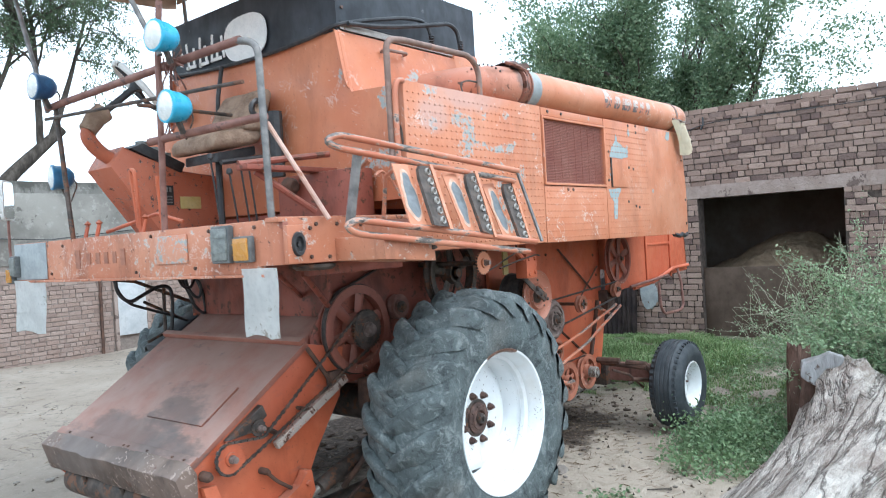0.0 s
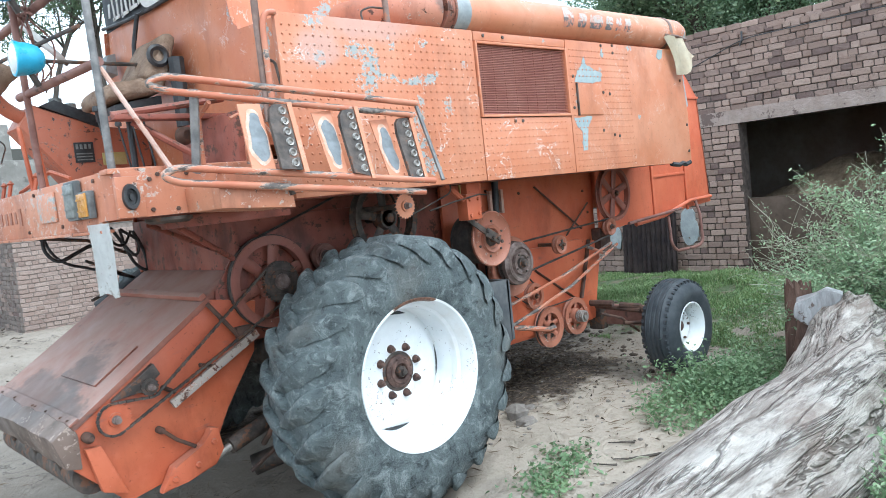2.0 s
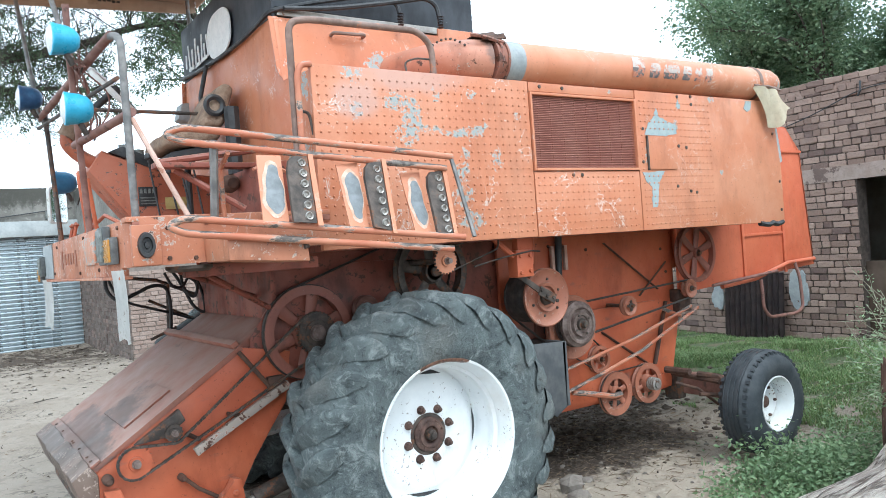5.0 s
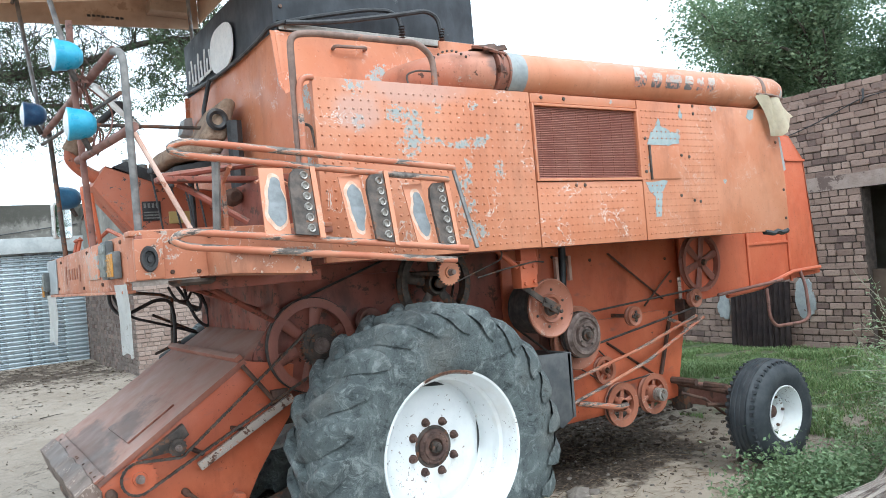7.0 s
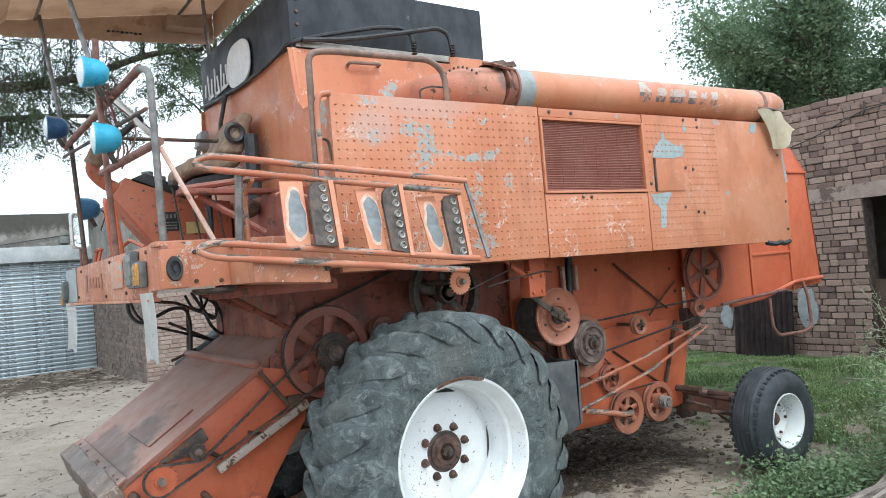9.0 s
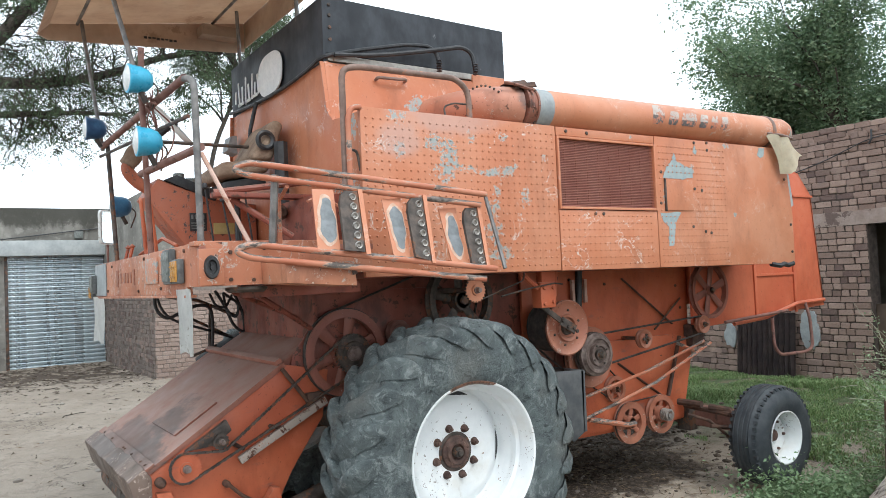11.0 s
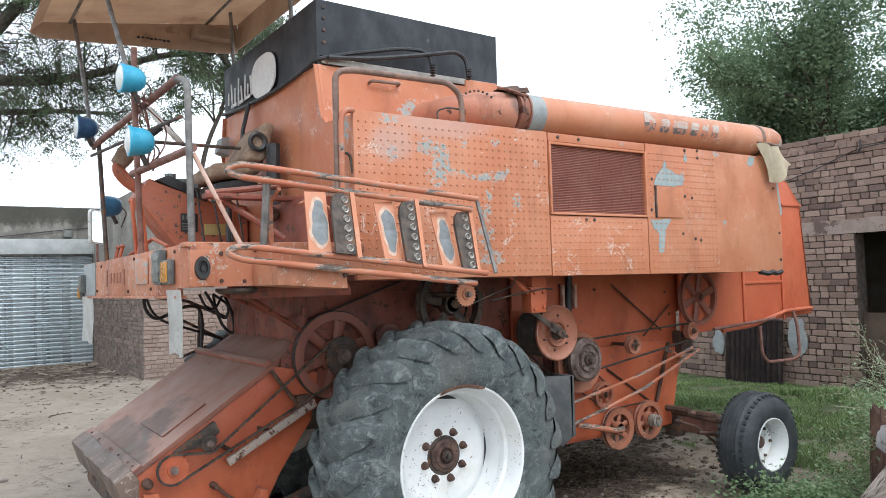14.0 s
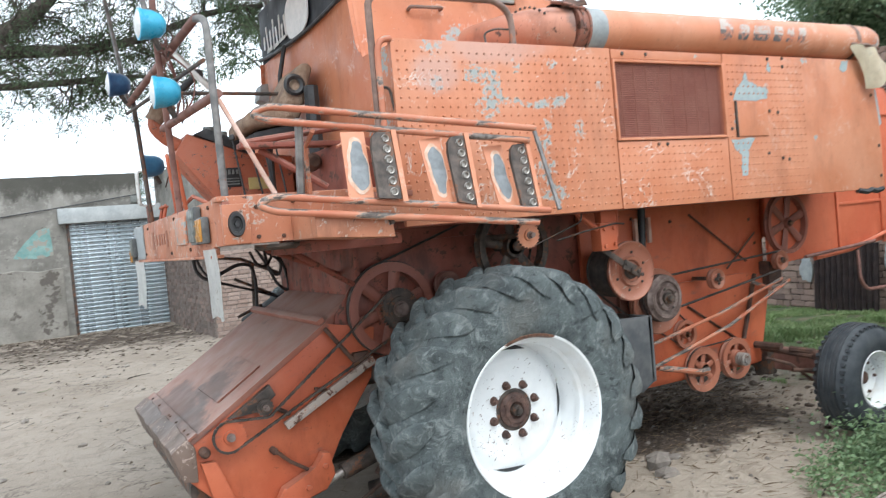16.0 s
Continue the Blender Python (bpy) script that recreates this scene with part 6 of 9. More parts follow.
belt(round_belt((2.15, 0.582), 0.165, (2.53, 0.605), 0.155, 0.54), r=0.008)
belt(round_belt((2.01, 0.875), 0.09, (1.60, 1.18), 0.14, 0.55), r=0.008)
belt(round_belt((0.25, 1.772), 0.075, (0.62, 1.86), 0.05, 0.04), "roller_chain", 0.007, M_STEEL)
# control rods along the sieve box
bm = bmesh.new()
tube(bm, [(1.50, 0.45, 0.86), (2.3, 0.45, 1.00), (3.08, 0.46, 1.19)], 0.014, 8)
tube(bm, [(1.48, 0.44, 0.69), (1.9, 0.44, 0.78), (2.4, 0.44, 0.90), (3.16, 0.45, 1.17)], 0.014, 8)
tube(bm, [(2.75, 0.50, 1.20), (3.02, 0.50, 1.10)], 0.016, 8)
tube(bm, [(1.62, 0.47, 0.69), (2.05, 0.47, 0.585), (2.15, 0.47, 0.582)], 0.022, 8)
each("control_rod", bm, M_RAIL, combine, "long orange control rods")
# tensioner bracket and struts above the disc wheel
bm = bmesh.new()
box(bm, 0.83, 0.97, 0.06, 0.16, 1.62, 1.80, 0.01)
box(bm, 0.86, 0.99, 0.08, 0.14, 1.78, 1.90, 0.008)
tube(bm, [(0.66, 0.1, 1.90), (0.82, 0.08, 1.76)], 0.02, 8)
tube(bm, [(1.03, 0.12, 1.92), (0.97, 0.08, 1.70)], 0.016, 8)
for x, z in ((0.86, 1.65), (0.86, 1.76), (0.94, 1.66), (0.94, 1.76)):
    bolt(bm, (x, 0.06, z), 0.014, -0.014)
part("tensioner_bracket", bm, M_RED, combine, "orange belt tensioner bracket")
bm = bmesh.new()
tube(bm, [(0.48, 0.06, 1.72), (0.70, 0.05, 1.76), (0.95, 0.05, 1.79), (1.05, 0.08, 1.78)], 0.006, 6)
box(bm, -0.19, 0.19, 0.0, 0.014, -0.020, 0.020, 0.003, pose(1.07, 0.155, 1.53, 0, 34, 0))
box(bm, -0.085, 0.07, -0.012, 0.0, -0.032, 0.032, 0.004, pose(1.16, 0.155, 1.475, 0, 28, 0))
for x, z in ((1.10, 1.515), (1.145, 1.47), (1.20, 1.455), (1.23, 1.43)):
    bolt(bm, (x, 0.143, z), 0.014, -0.012)
each("tensioner_bolt", bm, M_STEEL, combine, "grimy steel tension bolt")
# black tube and tan strips stand for a dark slot with pale edges
bm = bmesh.new()
tube(bm, [(1.672, 0.55, 1.92), (1.645, 0.55, 1.57)], 0.028, 10)
part("black_tube", bm, M_HOSE, combine, "black upright tube filling the dark slot")
bm = bmesh.new()
for x in (1.60, 1.735):
    box(bm, x - 0.014, x + 0.014, 0.545, 0.575, 1.61, 1.80, 0.003)
each("hose_guide", bm, M_BRACE, combine, "pale tan strips edging the dark slot")
M_GUARD = plain("dusty_grey_guard_steel", (0.06, 0.065, 0.07), (0.12, 0.12, 0.12), 6, 0.7, spots=(0.2, 0.18, 0.16), spot_at=0.64)
# black guard plate behind the drive wheel
bm = bmesh.new()
prism(bm, [(1.05, 1.14), (1.39, 1.12), (1.375, 0.66), (1.26, 0.60), (1.02, 0.80)], 0.26, 0.275, bevel=0.004)
box(bm, 1.36, 1.40, 0.26, 0.60, 0.66, 1.12, 0.004)
part("guard_plate", bm, M_GUARD, combine, "dark dusty guard plate behind the wheel")
# drive axle and final drive between the wheels
bm = bmesh.new()
lathe(bm, [(0.10, 0.05), (0.16, 0.12), (0.18, 0.28), (0.13, 0.4), (0.11, 2.3), (0.18, 2.45), (0.16, 2.6), (0.1, 2.7)], (0, 0, 0.80), "y", 24)
box(bm, -0.2, 0.2, 0.30, 0.50, 0.6, 1.15, 0.02)
box(bm, -0.2, 0.2, 2.25, 2.45, 0.6, 1.15, 0.02)
part("drive_axle", bm, M_STEEL, combine, "greasy drive axle and gear housings")
# clutter of levers and castings in front of the drive wheel
bm = bmesh.new()
lathe(bm, [(0.0, 0.0), (0.05, 0.0), (0.09, 0.02), (0.10, 0.08)], (-0.18, 0.52, 1.02), "y", 20)
box(bm, -0.45, -0.2, 0.5, 0.6, 0.88, 1.08, 0.02)
tube(bm, [(-0.35, 0.5, 0.85), (-0.55, 0.45, 0.62), (-0.62, 0.6, 0.42)], 0.018, 8, bend=0.1)
tube(bm, [(-0.30, 0.55, 0.8), (-0.4, 0.5, 0.5), (-0.75, 0.55, 0.30)], 0.012, 8, bend=0.1)
each("gear_casting", bm, M_RUST, combine, "rusty gear castings and levers")
bm = bmesh.new()
tube(bm, [(-0.55, 0.9, 0.20), (-0.2, 0.7, 0.30), (0.3, 0.6, 0.42)], 0.07, 12)
part("lift_cylinder", bm, M_STEEL, combine, "dusty lift cylinder under the feeder")

# ---- feeder house ----
FY0, FY1 = 0.60, 2.08
M_WORN = plain("pale_worn_paint_edge", (0.52, 0.31, 0.205), (0.62, 0.46, 0.36), 26, 0.6)
M_STRIP = paint("chipped_cream_strip_paint", (0.33, 0.265, 0.22), (0.40, 0.335, 0.285), chips=0.41, rust=0.47, chip_color=(0.30, 0.115, 0.065), grimy=0.95)
bm = bmesh.new()
prism(bm, [(-0.86, 1.375), (-1.70, 0.835), (-1.685, 0.81), (-0.84, 1.345)], FY0 - 0.01, FY1 + 0.01, bevel=0.004)
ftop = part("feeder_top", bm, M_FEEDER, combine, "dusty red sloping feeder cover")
bm = bmesh.new()
prism(bm, [(-0.845, 1.36), (-1.70, 0.815), (-1.74, 0.66), (-1.45, 0.36), (-0.955, 0.45), (-0.82, 0.70), (-0.60, 1.00), (-0.55, 1.30)], FY0, FY0 + 0.025, bevel=0.005)
fside = part("feeder_side", bm, M_RED, combine, "orange-red feeder side plate")
bm = bmesh.new()
prism(bm, [(-0.845, 1.36), (-1.70, 0.815), (-1.74, 0.66), (-1.45, 0.36), (-0.955, 0.45), (-0.82, 0.70), (-0.60, 1.00), (-0.55, 1.30)], FY1 - 0.025, FY1, bevel=0.005)
part("feeder_side", bm, M_RED, combine)
bm = bmesh.new()
prism(bm, [(-1.40, 0.40), (-0.96, 0.47), (-0.60, 1.0), (-0.55, 1.28), (-0.86, 1.33), (-1.62, 0.82), (-1.60, 0.7)], FY0 + 0.03, FY1 - 0.03)
part("feeder_core", bm, M_STEEL, combine, "dark inside of the feeder")
# nose: worn lip with a drop in front
bm = bmesh.new()
prism(bm, [(-1.70, 0.865), (-1.79, 0.80), (-1.74, 0.64), (-1.66, 0.62), (-1.66, 0.80)], FY0 - 0.03, FY1 + 0.03, bevel=0.012)
bmesh.ops.subdivide_edges(bm, edges=[e for e in bm.edges if e.calc_length() > 0.5], cuts=40, use_grid_fill=True)
for v in bm.verts:
    v.co += Vector((noise.noise(v.co * 5), 0, noise.noise(v.co * 5 + Vector((3, 1, 2))))) * 0.012 + Vector((noise.noise(v.co * 19), 0, noise.noise(v.co * 17))) * 0.004
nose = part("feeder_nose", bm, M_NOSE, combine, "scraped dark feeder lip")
bm = bmesh.new()
for y in (0.85, 1.3, 1.75):
    tube(bm, [(-1.70, y, 0.62), (-1.66, y, 0.5), (-1.6, y + 0.03, 0.44)], 0.016, 8, bend=0.05)
tube(bm, [(-1.60, FY0 + 0.05, 0.55), (-1.60, FY1 - 0.05, 0.55)], 0.10, 20)
part("feeder_roller", bm, M_STEEL, combine, "dark feed roller under the lip")
# hatch in the cover
slope = math.atan2(1.375 - 0.835, 0.84)
def on_cover(u, v):
    """u: along the slope from the lip, v: across."""
    return (-1.70 + u * math.cos(slope), v, 0.835 + u * math.sin(slope))
bm = bmesh.new()
m = Matrix.Translation(Vector(on_cover(0.0, 0)) + Vector((-math.sin(slope), 0, math.cos(slope))) * 0.004) @ Matrix.Rotation(-slope, 4, "Y")
box(bm, 0.265, 0.575, 0.79, 1.36, -0.004, 0.008, 0.003, m)
part("hatch", bm, M_FEEDER, ftop, "flat inspection hatch with dark dirt")
bm = bmesh.new()
box(bm, 0.955, 1.0, FY0 - 0.015, FY1 + 0.015, 0.0, 0.035, 0.008, m)
box(bm, 0.0, 0.07, FY0 - 0.02, FY1 + 0.02, -0.002, 0.012, 0.004, m)
each("cover_lip", bm, M_FEEDER, ftop, "raised cross lip")
bm = bmesh.new()
for i in (0, 1, 4, 6, 7, 11, 14):
    bolt(bm, Vector(on_cover(0.035, 0.66 + i * 0.09 + 0.03 * math.sin(i * 2.3))) + Vector((-math.sin(slope), 0, math.cos(slope))) * 0.012, 0.011, 0.008, "z")
each("bolt", bm, M_RUST, ftop)
# upper throat of the feeder below the platform
bm = bmesh.new()
prism(bm, [(-0.87, 1.36), (-0.60, 1.52), (-0.42, 1.60), (-0.42, 1.30), (-0.84, 1.30)], FY0 + 0.06, FY1 - 0.06, bevel=0.02)
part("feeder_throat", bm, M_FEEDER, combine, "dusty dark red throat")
bm = bmesh.new()
tube(bm, [(-0.62, FY0 + 0.02, 1.545), (-0.62, FY1, 1.545)], 0.02, 8)
tube(bm, [(-0.62, FY0 + 0.02, 1.60), (-0.62, FY1, 1.60)], 0.012, 8)
part("pivot_bar", bm, M_PIPE_RED, combine)
# shade under the platform is in the bulkhead's paint colour
bm = bmesh.new()
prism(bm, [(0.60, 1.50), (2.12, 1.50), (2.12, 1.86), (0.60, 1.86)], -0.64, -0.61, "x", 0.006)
part("front_bulkhead", bm, M_GREASE_SHADE, combine, "red bulkhead under the platform, paint darkened for shade")
# side gear of the feeder: chain, sprockets, guard strip
toothed("feeder_sprocket", (-1.485, 0.525, 0.838), 0.088, 18, M_RED, 0.016, "red feeder sprocket", 0.024)
toothed("chain_idler", (-1.275, 0.545, 0.955), 0.048, 14, M_STEEL, 0.012, "small chain idler", 0.018)
bm = bmesh.new()
def arc(c, r, a0, a1, n=12):
    return [(c[0] + r * math.cos(radians(a0 + (a1 - a0) * k / n)), 0.527, c[1] + r * math.sin(radians(a0 + (a1 - a0) * k / n))) for k in range(n + 1)]
# over the sprocket, under the idler, round the big wheel and back
path = arc((-1.49, 0.838), 0.085, -62, -268) + arc((-1.275, 0.955), 0.052, 258, 320, 5) + arc((-0.405, 1.395), 0.122, 128, -62, 14)
p = rounded(path, 0.0)
ln = [0.0]
for a, b in zip(p, p[1:] + p[:1]):
    ln.append(ln[-1] + (b - a).length)
total, pitch = ln[-1], 0.0205
for k in range(int(total / pitch)):
    d = k * pitch
    i = max(j for j in range(len(p)) if ln[j] <= d)
    a, b = p[i], p[(i + 1) % len(p)]
    t = (d - ln[i]) / max(1e-6, ln[i + 1] - ln[i])
    q = a.lerp(b, t)
    dr = (b - a).normalized()
    ang = math.degrees(math.atan2(dr.z, dr.x))
    box(bm, -0.0095, 0.0095, -0.011 if k % 2 else -0.005, 0.010 if k % 2 else 0.005, -0.0065, 0.0065, 0, pose(q.x, q.y, q.z, 0, -ang, 0))
part("roller_chain", bm, M_STEEL, combine, "greasy roller chain", 0)
bm = bmesh.new()
q0, q1 = Vector((-1.17, 0.56, 0.828)), Vector((-0.60, 0.56, 1.118))
d = (q1 - q0)
ang = math.degrees(math.atan2(d.z, d.x))
box(bm, 0, d.length, -0.035, 0.0, -0.024, 0.024, 0.005, pose(q0.x, q0.y, q0.z, 0, -ang, 0))
part("guard_strip", bm, M_STRIP, combine, "worn pale guard strip with chipped orange paint")
bm = bmesh.new()
for c, r in (((-1.62, 0.56, 0.775), 0.028), ((-1.245, 0.565, 0.70), 0.02)):
    lathe(bm, [(0.0, -0.05), (r * 0.5, -0.05), (r, -0.02), (r, 0.03)], c, "y", 16)
tube(bm, [(-1.24, 0.565, 0.70), (-1.16, 0.565, 0.62), (-1.06, 0.565, 0.55)], 0.011, 8)
tube(bm, [(-0.97, 0.57, 1.0), (-0.90, 0.56, 0.98)], 0.03, 6, flat=0.4)
tube(bm, [(-1.20, 0.57, 0.93), (-1.14, 0.57, 0.89)], 0.035, 6, flat=0.4)
tube(bm, [(-0.88, 0.56, 1.34), (-0.70, 0.56, 1.10)], 0.014, 6)
box(bm, -0.72, -0.62, 0.55, 0.59, 1.07, 1.17, 0.006)
each("feeder_fitting", bm, M_RUST, fside, "rusty bearings and brackets")
bm = bmesh.new()
prism(bm, [(-1.48, 0.925), (-1.235, 1.075), (-1.205, 1.01), (-1.31, 0.935)], 0.555, 0.60, bevel=0.006)
part("chain_cover", bm, M_STEEL, fside, "small grimy chain cover")
bm = bmesh.new()
prism(bm, [(-1.645, 0.72), (-1.565, 0.715), (-1.455, 0.42), (-1.585, 0.47)], 0.552, 0.598, bevel=0.006)
part("folded_flange", bm, M_RED, fside, "orange folded flange at the feeder mouth")
bm = bmesh.new()
prism(bm, [(-1.30, 0.36), (-1.22, 0.49), (-1.02, 0.55), (-0.98, 0.64), (-0.93, 0.63), (-0.91, 0.50), (-0.97, 0.42), (-1.15, 0.38)], 0.52, 0.585, bevel=0.014)
for x, z in ((-1.22, 0.42), (-0.97, 0.56), (-1.08, 0.46)):
    bolt(bm, (x, 0.52, z), 0.018, -0.016)
part("lift_link", bm, M_RED, combine, "orange lift lever under the feeder")
bm = bmesh.new()
tube(bm, [(-0.97, 0.57, 0.445), (-0.84, 0.575, 0.485)], 0.024, 12)
part("piston_rod", bm, M_BRIGHT, combine, "bright lift piston rod")
bm = bmesh.new()
tube(bm, [(-0.85, 0.575, 0.482), (-0.40, 0.60, 0.60)], 0.05, 14)
part("lift_cylinder", bm, M_STEEL, combine, "grimy lift cylinder")
# far side hydraulic clutter
bm = bmesh.new()
prism(bm, [(-0.95, 1.30), (-0.55, 1.52), (-0.55, 1.28), (-0.85, 1.1)], 2.10, 2.30, bevel=0.03)
part("far_cover", bm, M_RUBBER_DARK, combine, "crumpled dark rubber cover")

# ---- operator's platform ----
bm = bmesh.new()
prism(bm, [(-1.55, 2.045), (-0.56, 2.045), (-0.56, 2.075), (-1.55, 2.075)], -0.10, 2.80, bevel=0.004)
part("platform_floor", bm, M_FEEDER, combine, "dusty platform floor")
bm = bmesh.new()
prism(bm, [(-1.575, 1.83), (-1.545, 1.825), (-1.545, 2.09), (-1.575, 2.09)], 0.05, 2.845, bevel=0.006)
beam = part("front_beam", bm, M_BEAM, combine, "orange front beam of the platform")
bm = bmesh.new()
pts = [(-1.575, 0.05), (-1.57, -0.03), (-1.545, -0.085), (-1.49, -0.115), (-1.40, -0.12), (-0.86, -0.12)]
inner = [(-1.55, 0.05), (-1.546, -0.022), (-1.526, -0.066), (-1.483, -0.09), (-1.40, -0.095), (-0.86, -0.095)]
rings = [[bm.verts.new((x, y, z)) for (x, y), z in ((p, 1.87), (p, 2.092), (q, 2.092), (q, 1.87))] for p, q in zip(pts, inner)]
for r0, r1 in zip(rings, rings[1:]):
    for k in range(4):
        bm.faces.new((r0[k], r1[k], r1[(k + 1) % 4], r0[(k + 1) % 4]))
bm.faces.new(rings[0])
bm.faces.new(rings[-1][::-1])
bmesh.ops.recalc_face_normals(bm, faces=bm.faces)
part("side_beam", bm, M_BEAM, combine, "orange side beam with a rounded corner")
bm = bmesh.new()
box(bm, -1.575, -0.56, -0.10, 0.0, 2.075, 2.10, 0.006)
box(bm, -1.6, -1.54, 0.0, 2.84, 1.815, 1.83, 0.004)
part("beam_flange", bm, M_BEAM, combine)
bm = bmesh.new()
prism(bm, [(-1.24, 1.985), (-0.865, 1.965), (-0.855, 1.84), (-1.235, 1.868)], -0.46, -0.12, bevel=0.006)
part("step_plate", bm, M_BEAM, combine, "chipped side step plate")
bm = bmesh.new()
tube(bm, [(-0.875, -0.462, 1.93), (-0.87, -0.47, 1.90)], 0.014, 8)
part("pin", bm, M_STEEL, combine)
# things on the front beam
bm = bmesh.new()
box(bm, -1.588, -1.577, 0.66, 0.96, 1.90, 2.055, 0.004)
part("cover_plate", bm, M_COVER, beam, "grey and orange cover plate")
bm = bmesh.new()
box(bm, -1.582, -1.576, 2.34, 2.84, 1.835, 2.085, 0.002)
part("primer_patch", bm, M_PRIMER, beam, "bare grey beam end")
bm = bmesh.new()
for y, h, w in ((1.34, 0.10, 0.05), (1.44, 0.07, 0.04), (1.54, 0.07, 0.045), (1.64, 0.07, 0.045), (1.76, 0.07, 0.05), (1.90, 0.12, 0.06)):
    box(bm, -1.580, -1.575, y - w / 2, y + w / 2, 1.955 - h / 2, 1.955 + h / 2, 0.0, None)
each("faded_mark", bm, M_FADED, beam, "faded rust-brown lettering left as bars")


def beam_light(name, y, z, w, h, lens, label):
    bm = bmesh.new()
    box(bm, -1.615, -1.578, y - w / 2, y + w / 2, z - h / 2, z + h / 2, 0.01)
    ob = part(name, bm, M_LAMP_CASE, beam, label)
    bm = bmesh.new()
    box(bm, -1.625, -1.613, y - w * 0.42, y + w * 0.42, z - h * 0.42, z + h * 0.42, 0.005)
    for k in (-0.2, 0.2):
        box(bm, -1.628, -1.623, y - w * 0.42, y + w * 0.42, z + k * h - 0.004, z + k * h + 0.004)
    part("lens", bm, lens, ob)
    return ob


beam_light("position_lamp", 0.32, 1.985, 0.15, 0.19, M_GREYLENS, "cracked dusty grey lamp")
beam_light("indicator_lamp", 0.145, 1.955, 0.13, 0.13, M_AMBER, "amber indicator with grey frame")
beam_light("position_lamp", 2.80, 1.93, 0.10, 0.15, M_GREYLENS, "small grey lamp at the beam end")
beam_light("indicator_lamp", 2.87, 1.865, 0.09, 0.11, M_AMBER, "amber lamp at the beam end")
bm = bmesh.new()
box(bm, -1.567, -1.44, -0.150, -0.117, 1.872, 2.058, 0.008)
part("lamp_bracket", bm, M_BEAM, combine, "orange folded bracket of the side lamp")
bm = bmesh.new()
for x, z in ((-1.36, 2.06), (-1.22, 2.058), (-1.05, 2.05), (-0.92, 2.05), (-1.40, 1.90), (-1.28, 1.895), (-1.40, 2.04)):
    bolt(bm, (x, -0.12, z), 0.011, -0.009)
for y, z in ((0.08, 2.06), (0.46, 2.06), (0.60, 1.87), (1.02, 2.06), (1.2, 1.86), (2.1, 2.05), (2.28, 1.87)):
    bolt(bm, (-1.575, y, z), 0.011, -0.009, "x")
each("beam_bolt", bm, M_RUST, combine, "rusty bolt heads on the beam")
bm = bmesh.new()
lathe(bm, [(0.0, -0.010), (0.009, -0.010), (0.011, 0.002), (0.022, 0.002), (0.025, -0.016), (0.036, -0.016), (0.040, 0.0)], (-1.505, -0.151, 1.965), "y", 24)
for v in bm.verts:
    v.co.z = 1.965 + (v.co.z - 1.965) * 1.5
part("side_reflector", bm, M_BLACK_PLASTIC, combine, "round black side lamp socket")
# mud flaps
def hanging(name, y0, y1, z0, z1, sway, label):
    bm = bmesh.new()
    n = 8
    rows = []
    for i in range(n + 1):
        t = i / n
        rows.append([bm.verts.new((-1.60 + sway * t * t + 0.008 * math.sin(6 * u + 4 * t), y0 + (y1 - y0) * u + 0.03 * t * math.sin(2.5 * t), z1 + (z0 - z1) * t - 0.01 * math.sin(7 * u) * t)) for u in (0, 0.25, 0.5, 0.75, 1)])
    for a, b in zip(rows, rows[1:]):
        for j in range(4):
            bm.faces.new((a[j], a[j + 1], b[j + 1], b[j]))
    bmesh.ops.solidify(bm, geom=bm.faces[:], thickness=0.006)
    part(name, bm, M_FLAP, combine, label)
hanging("mud_flap", -0.10, 0.17, 1.525, 1.86, 0.02, "dirty white rubber flap hanging from the beam")
hanging("mud_flap", 2.34, 2.82, 1.47, 1.83, 0.0, "dirty white rubber flap hanging from the beam")
# hoses under the beam
bm = bmesh.new()
tube(bm, [(-1.314, 1.95, 1.85), (-1.312, 1.95, 1.717), (-1.24, 1.93, 1.637), (-1.123, 1.95, 1.685), (-1.002, 1.95, 1.738), (-0.90, 1.97, 1.723), (-0.87, 2.0, 1.60), (-0.87, 2.05, 1.36)], 0.013, 8, bend=0.08)
tube(bm, [(-0.863, 1.95, 1.84), (-0.787, 1.95, 1.712), (-0.725, 1.95, 1.554), (-0.634, 1.95, 1.487), (-0.64, 1.96, 1.648), (-0.70, 1.98, 1.80)], 0.012, 8, bend=0.08)
tube(bm, [(-0.818, 1.90, 1.82), (-0.686, 1.9, 1.727), (-0.72, 1.9, 1.607), (-0.79, 1.92, 1.687), (-0.80, 1.95, 1.82)], 0.011, 8, bend=0.06)
tube(bm, [(-0.95, 1.80, 1.82), (-0.90, 1.82, 1.72), (-0.82, 1.84, 1.70), (-0.76, 1.86, 1.80)], 0.010, 8, bend=0.06)
tube(bm, [(-0.60, 1.9, 1.82), (-0.56, 1.92, 1.66), (-0.48, 1.95, 1.58), (-0.40, 2.0, 1.64)], 0.012, 8, bend=0.06)
tube(bm, [(-1.28, 2.05, 1.82), (-1.24, 2.05, 1.70), (-1.15, 2.08, 1.62), (-0.80, 2.12, 1.50), (-0.60, 2.15, 1.42)], 0.010, 8, bend=0.08)
each("hydraulic_hose", bm, M_HOSE, combine, "looped black hydraulic hoses")
bm = bmesh.new()
tube(bm, [(-1.30, 2.60, 1.84), (-0.81, 2.62, 1.76), (-0.37, 2.42, 1.53)], 0.014, 8)
tube(bm, [(-0.84, 2.16, 1.73), (-0.87, 2.13, 1.34)], 0.013, 8)
tube(bm, [(-0.98, 2.2, 1.62), (-0.62, 2.2, 1.43)], 0.011, 8)
tube(bm, [(-0.99, 2.16, 1.33), (-0.80, 2.16, 1.40)], 0.011, 8)
